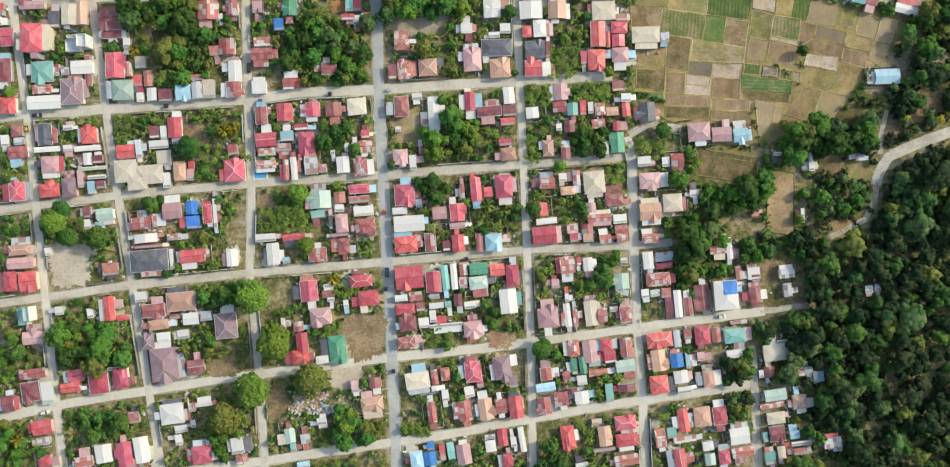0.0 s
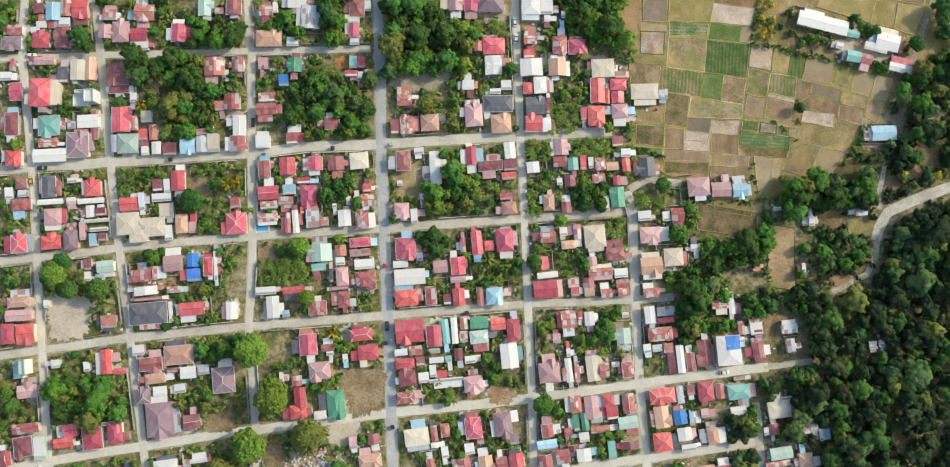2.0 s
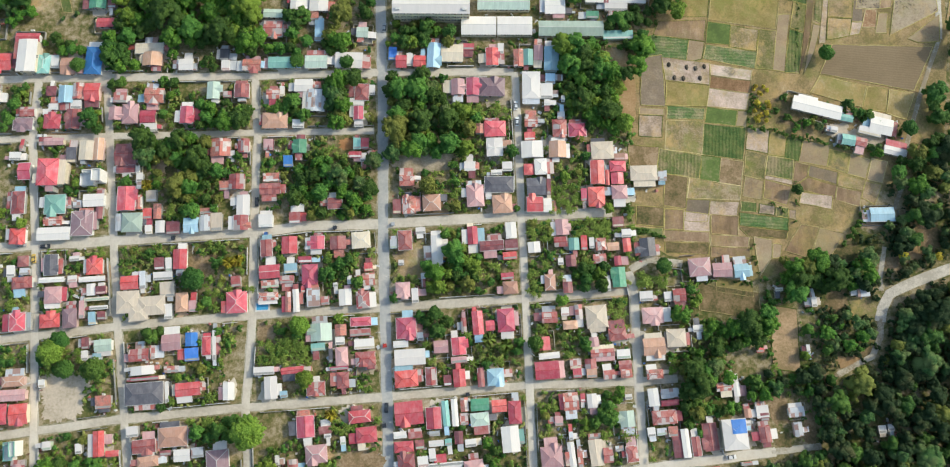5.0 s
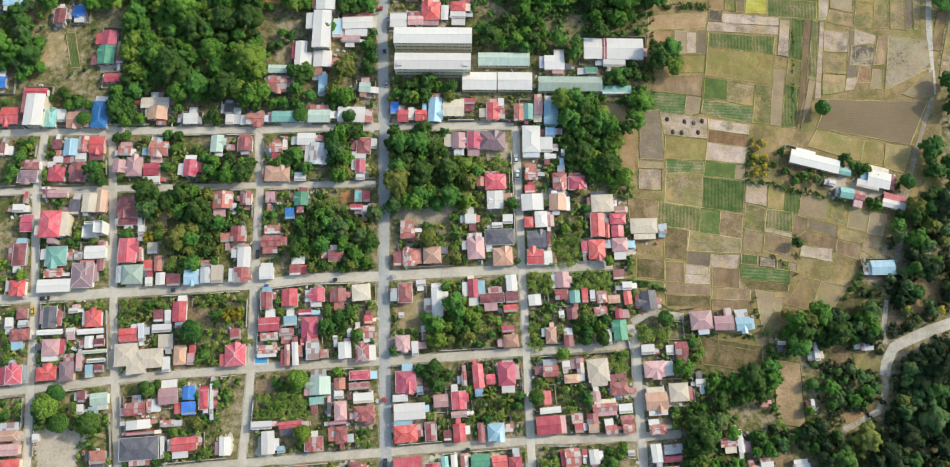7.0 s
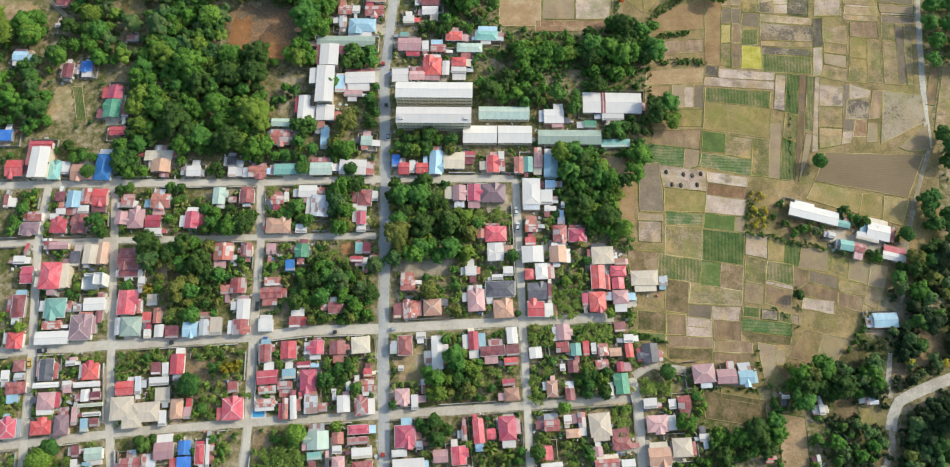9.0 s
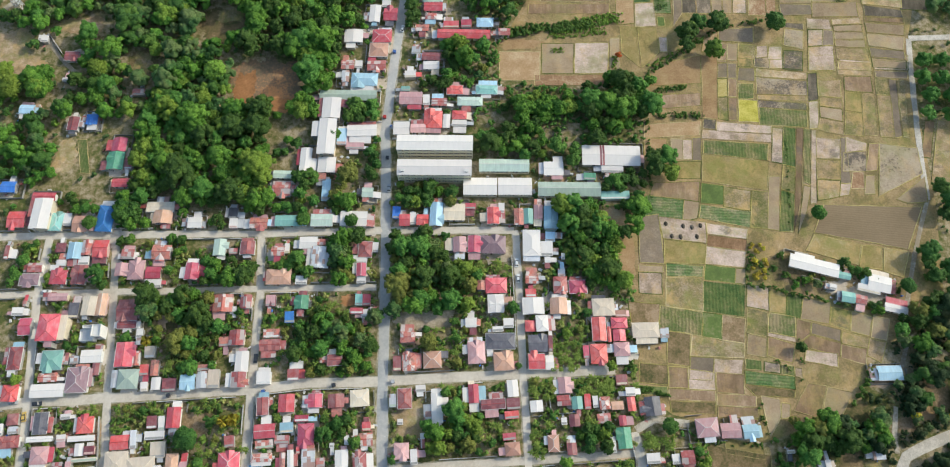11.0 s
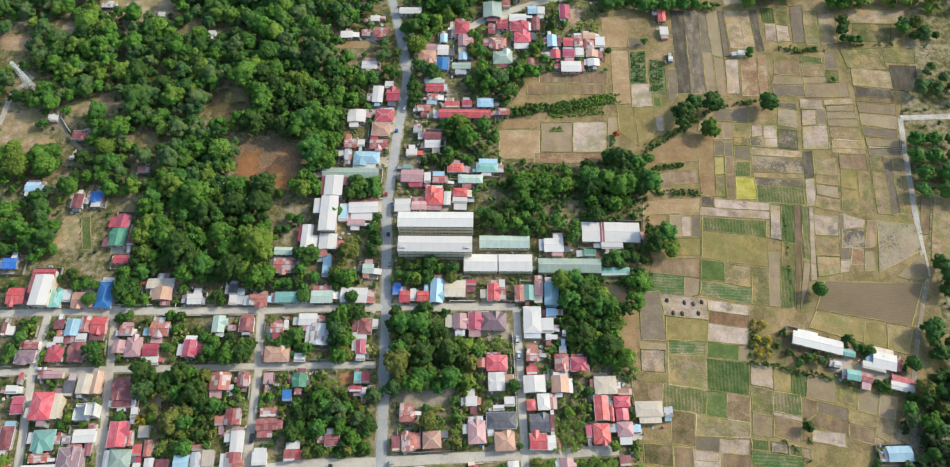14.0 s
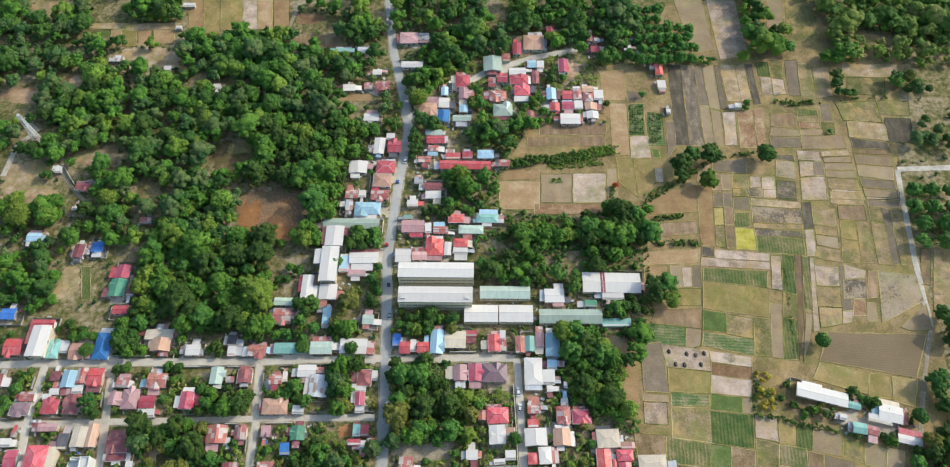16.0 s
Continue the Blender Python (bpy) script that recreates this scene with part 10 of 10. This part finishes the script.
def tricycle(x, y, turn, paint):
    """A motor tricycle: motorcycle, covered sidecar and three wheels."""
    root = tagged(new("tricycle"), "%s motor tricycle with a covered sidecar" % paint, "tricycle", "vehicles")
    root.matrix_basis = pose(x, y, 0.12, 0, 0, turn)
    part("sidecar", mesh_of("sidecar", *profile([(-0.8, 0.3), (0.7, 0.3), (0.85, 0.8), (0.6, 0.9), (-0.8, 0.9)], 0.5, 0.0), PAINT[paint]), root, Matrix.Translation((0, -0.75, 0)))
    part("canopy", mesh_of("canopy", *boxes((-0.9, -1.3, 1.55, 0.7, 0.3, 1.62), (-0.85, -1.25, 0.85, -0.79, -0.35, 1.55), (0.55, -1.25, 0.85, 0.61, -1.19, 1.55)), PAINT[paint]), root)
    part("motorcycle", mesh_of("motorcycle", *profile([(-0.7, 0.45), (0.7, 0.45), (0.8, 0.9), (0.3, 0.85), (-0.8, 0.8)], 0.13, 0.0), PAINT["dark"]), root, Matrix.Translation((0, 0.1, 0)))
    for wx, wy in ((-0.75, 0.1), (0.75, 0.1), (-0.4, -1.3)):
        part("wheel", SMALL_WHEEL, root, Matrix.Translation((wx, wy, 0.27)))
    return root


car(-39.2, -15.5, 90, "dark")
tricycle(-40.3, -23.0, 92, "dark")
car(-195.5, 54.8, 5, "dark")
car(-206.3, 55.3, 5, "silver")
car(-200.1, 49.1, 100, "yellow")
car(-101.0, 75.9, 92, "dark")
car(109.8, -35.3, 8, "white")
car(17.6, 123.0, 88, "white")
car(18.2, 115.2, 88, "white")
car(-202.8, 106.7, 2, "white")
car(-42.6, 257.0, 80, "white")
tricycle(-49.8, 201.9, 85, "red")
tricycle(-64.7, 64.7, 6, "dark")
tricycle(-38.9, 66.0, 95, "silver")
tricycle(-36.8, -59.5, 92, "dark")
tricycle(-137.8, 59.4, 8, "dark")
tricycle(-95.8, 61.5, 5, "blue")
tricycle(-47.2, 178.4, 88, "dark")
car(-45.1, 161.6, 90, "silver")
tricycle(58.5, 11.2, 90, "red")
car(-191.7, -77.7, 12, "white")
tricycle(-41.1, 11.3, 92, "red")
car(98.8, -98.8, 80, "dark")
car(131.8, -98.8, 90, "white")
tricycle(-46.7, 242.0, 82, "blue")
tricycle(-3.8, -9.0, 5, "dark")

# ---- street lamps along the main road ----
def street_lamp(x, y, turn):
    root = tagged(new("street_lamp"), "slim grey street lamp with a white head", "street lamp", "street lamps")
    root.matrix_basis = pose(x, y, 0, 0, 0, turn)
    v, f = [], []
    for z, r in ((-0.1, 0.11), (7.0, 0.06)):
        v += [(r * math.cos(i * 1.0472), r * math.sin(i * 1.0472), z) for i in range(6)]
    f = [(i, (i + 1) % 6, 6 + (i + 1) % 6, 6 + i) for i in range(6)] + [(6, 7, 8, 9, 10, 11)]
    part("pole", mesh_of("pole", v, f, BLOCK), root)
    part("arm", mesh_of("arm", *boxes((0, -0.04, 6.85, 1.5, 0.04, 6.95)), BLOCK), root)
    part("lamp_head", mesh_of("lamp_head", *boxes((1.2, -0.17, 6.95, 2.0, 0.17, 7.1), (1.25, -0.12, 6.9, 1.95, 0.12, 6.948)), TRIM), root)
    return root


street_lamp(-41.0, 115.1, 180)
street_lamp(-41.9, 136.5, 180)
street_lamp(-42.8, 153.8, 180)
street_lamp(-50.5, 168.5, 0)
street_lamp(-32.4, -80.7, 180)
street_lamp(-40.4, -59.1, 0)
street_lamp(-41.5, -34.7, 0)
street_lamp(-35.1, -21.2, 180)
street_lamp(-36.2, 0.5, 180)
street_lamp(-44.1, 16.8, 0)
street_lamp(-38.4, 41.2, 180)
street_lamp(-45.9, 52.0, 0)


# ---- lattice mast in the woods ----
def mast(x, y, tall):
    """A tapering steel mast: four legs, braces bay by bay, platforms and antennas."""
    steel = plain_material("galvanised_steel", (0.78, 0.79, 0.80), 0.5, 0.15, 0.2, 0.3)
    root = tagged(new("lattice_tower"), "tall white steel lattice tower rising from the woods", "tower")
    root.matrix_basis = Matrix.Translation((x, y, 0))

    def bar(name, a, b, r):
        a, b = Vector(a), Vector(b)
        q = (b - a).to_track_quat("Z", "Y").to_matrix()
        v = [c + q @ Vector((r * sx, r * sy, 0)) for c in (a, b) for sx, sy in ((-1, -1), (1, -1), (1, 1), (-1, 1))]
        return part(name, mesh_of(name, v, BOX_FACES, steel), root)

    def at(k, z):
        h = 1.25 * (1 - z / tall) + 0.45
        return (h * (1, -1, -1, 1)[k], h * (1, 1, -1, -1)[k], z)

    for k in range(4):
        bar("leg", at(k, -0.2), at(k, tall), 0.16)
    bays = 11
    for i in range(bays):
        z0, z1 = tall * i / bays, tall * (i + 1) / bays
        for k in range(4):
            bar("brace", at(k, z0), at((k + 1) % 4, z1), 0.09)
            bar("strut", at(k, z1), at((k + 1) % 4, z1), 0.09)
    part("platform", mesh_of("platform", *boxes((-1.0, -1.0, tall - 3, 1.0, 1.0, tall - 2.85)), steel), root)
    part("platform", mesh_of("platform", *boxes((-0.8, -0.8, tall, 0.8, 0.8, tall + 0.15)), steel), root)
    for k in range(3):
        t = k * 2.09
        part("antenna", mesh_of("antenna", *boxes((-0.2, -0.15, 0, 0.2, 0.15, 2.4)), TRIM), root, pose(1.2 * math.cos(t), 1.2 * math.sin(t), tall - 2.6, 0, 0, math.degrees(t)))
    return root


mast(-253.8, 270.4, 21.5)


# ---- heaps of straw on the pale field, swimming pool, water tanks ----
STRAW = mottled("dark_straw", ((0.1, (0.07, 0.06, 0.045)), (0.5, (0.13, 0.11, 0.085)), (0.9, (0.22, 0.19, 0.15))), 0.6, 3.0)


def heap(x, y, r):
    v, f = [], []
    for j, (k, z) in enumerate(((1.0, 0.0), (0.8, 0.45), (0.4, 0.85))):
        v += [(r * k * math.cos(i * 0.628) * rng.uniform(0.85, 1.15), r * k * 1.4 * math.sin(i * 0.628) * rng.uniform(0.85, 1.15), z * r) for i in range(10)]
    for j in (0, 10):
        f += [(j + i, j + (i + 1) % 10, j + 10 + (i + 1) % 10, j + 10 + i) for i in range(10)]
    f.append(tuple(range(20, 30)))
    ob = new("haystack", mesh_of("haystack", v, f, STRAW))
    ob.location = (x, y, 0.05)
    return tagged(ob, "dark old haystack on pale dry soil", "haystack", "haystacks")


def pool(x, y, w, d, turn):
    water = plain_material("pool_water", (0.10, 0.42, 0.70), 0.08, 0.1)
    root = tagged(new("swimming_pool"), "rectangular light blue garden pool with a white rim", "pool")
    root.matrix_basis = pose(x, y, 0, 0, 0, turn)
    t = 0.7
    part("rim", mesh_of("rim", *boxes((-w / 2, -d / 2, -0.1, w / 2, -d / 2 + t, 0.35), (-w / 2, d / 2 - t, -0.1, w / 2, d / 2, 0.35), (-w / 2, -d / 2 + t, -0.1, -w / 2 + t, d / 2 - t, 0.35), (w / 2 - t, -d / 2 + t, -0.1, w / 2, d / 2 - t, 0.35)), TRIM), root)
    part("water", mesh_of("water", *boxes((-w / 2 + t, -d / 2 + t, -0.1, w / 2 - t, d / 2 - t, 0.2)), water), root)
    HOUSES.append((x, y, w, d, radians(turn), 1))
    return root


heap(90.2, 143.8, 1.05)
heap(98.5, 142.7, 1.05)
heap(102.7, 142.1, 1.05)
heap(106.9, 143.0, 1.05)
heap(92.6, 137.4, 1.05)
heap(96.8, 137.1, 1.05)
heap(104.6, 137.2, 1.05)
pool(-95.9, 28.2, 6.6, 4.4, 3.5)
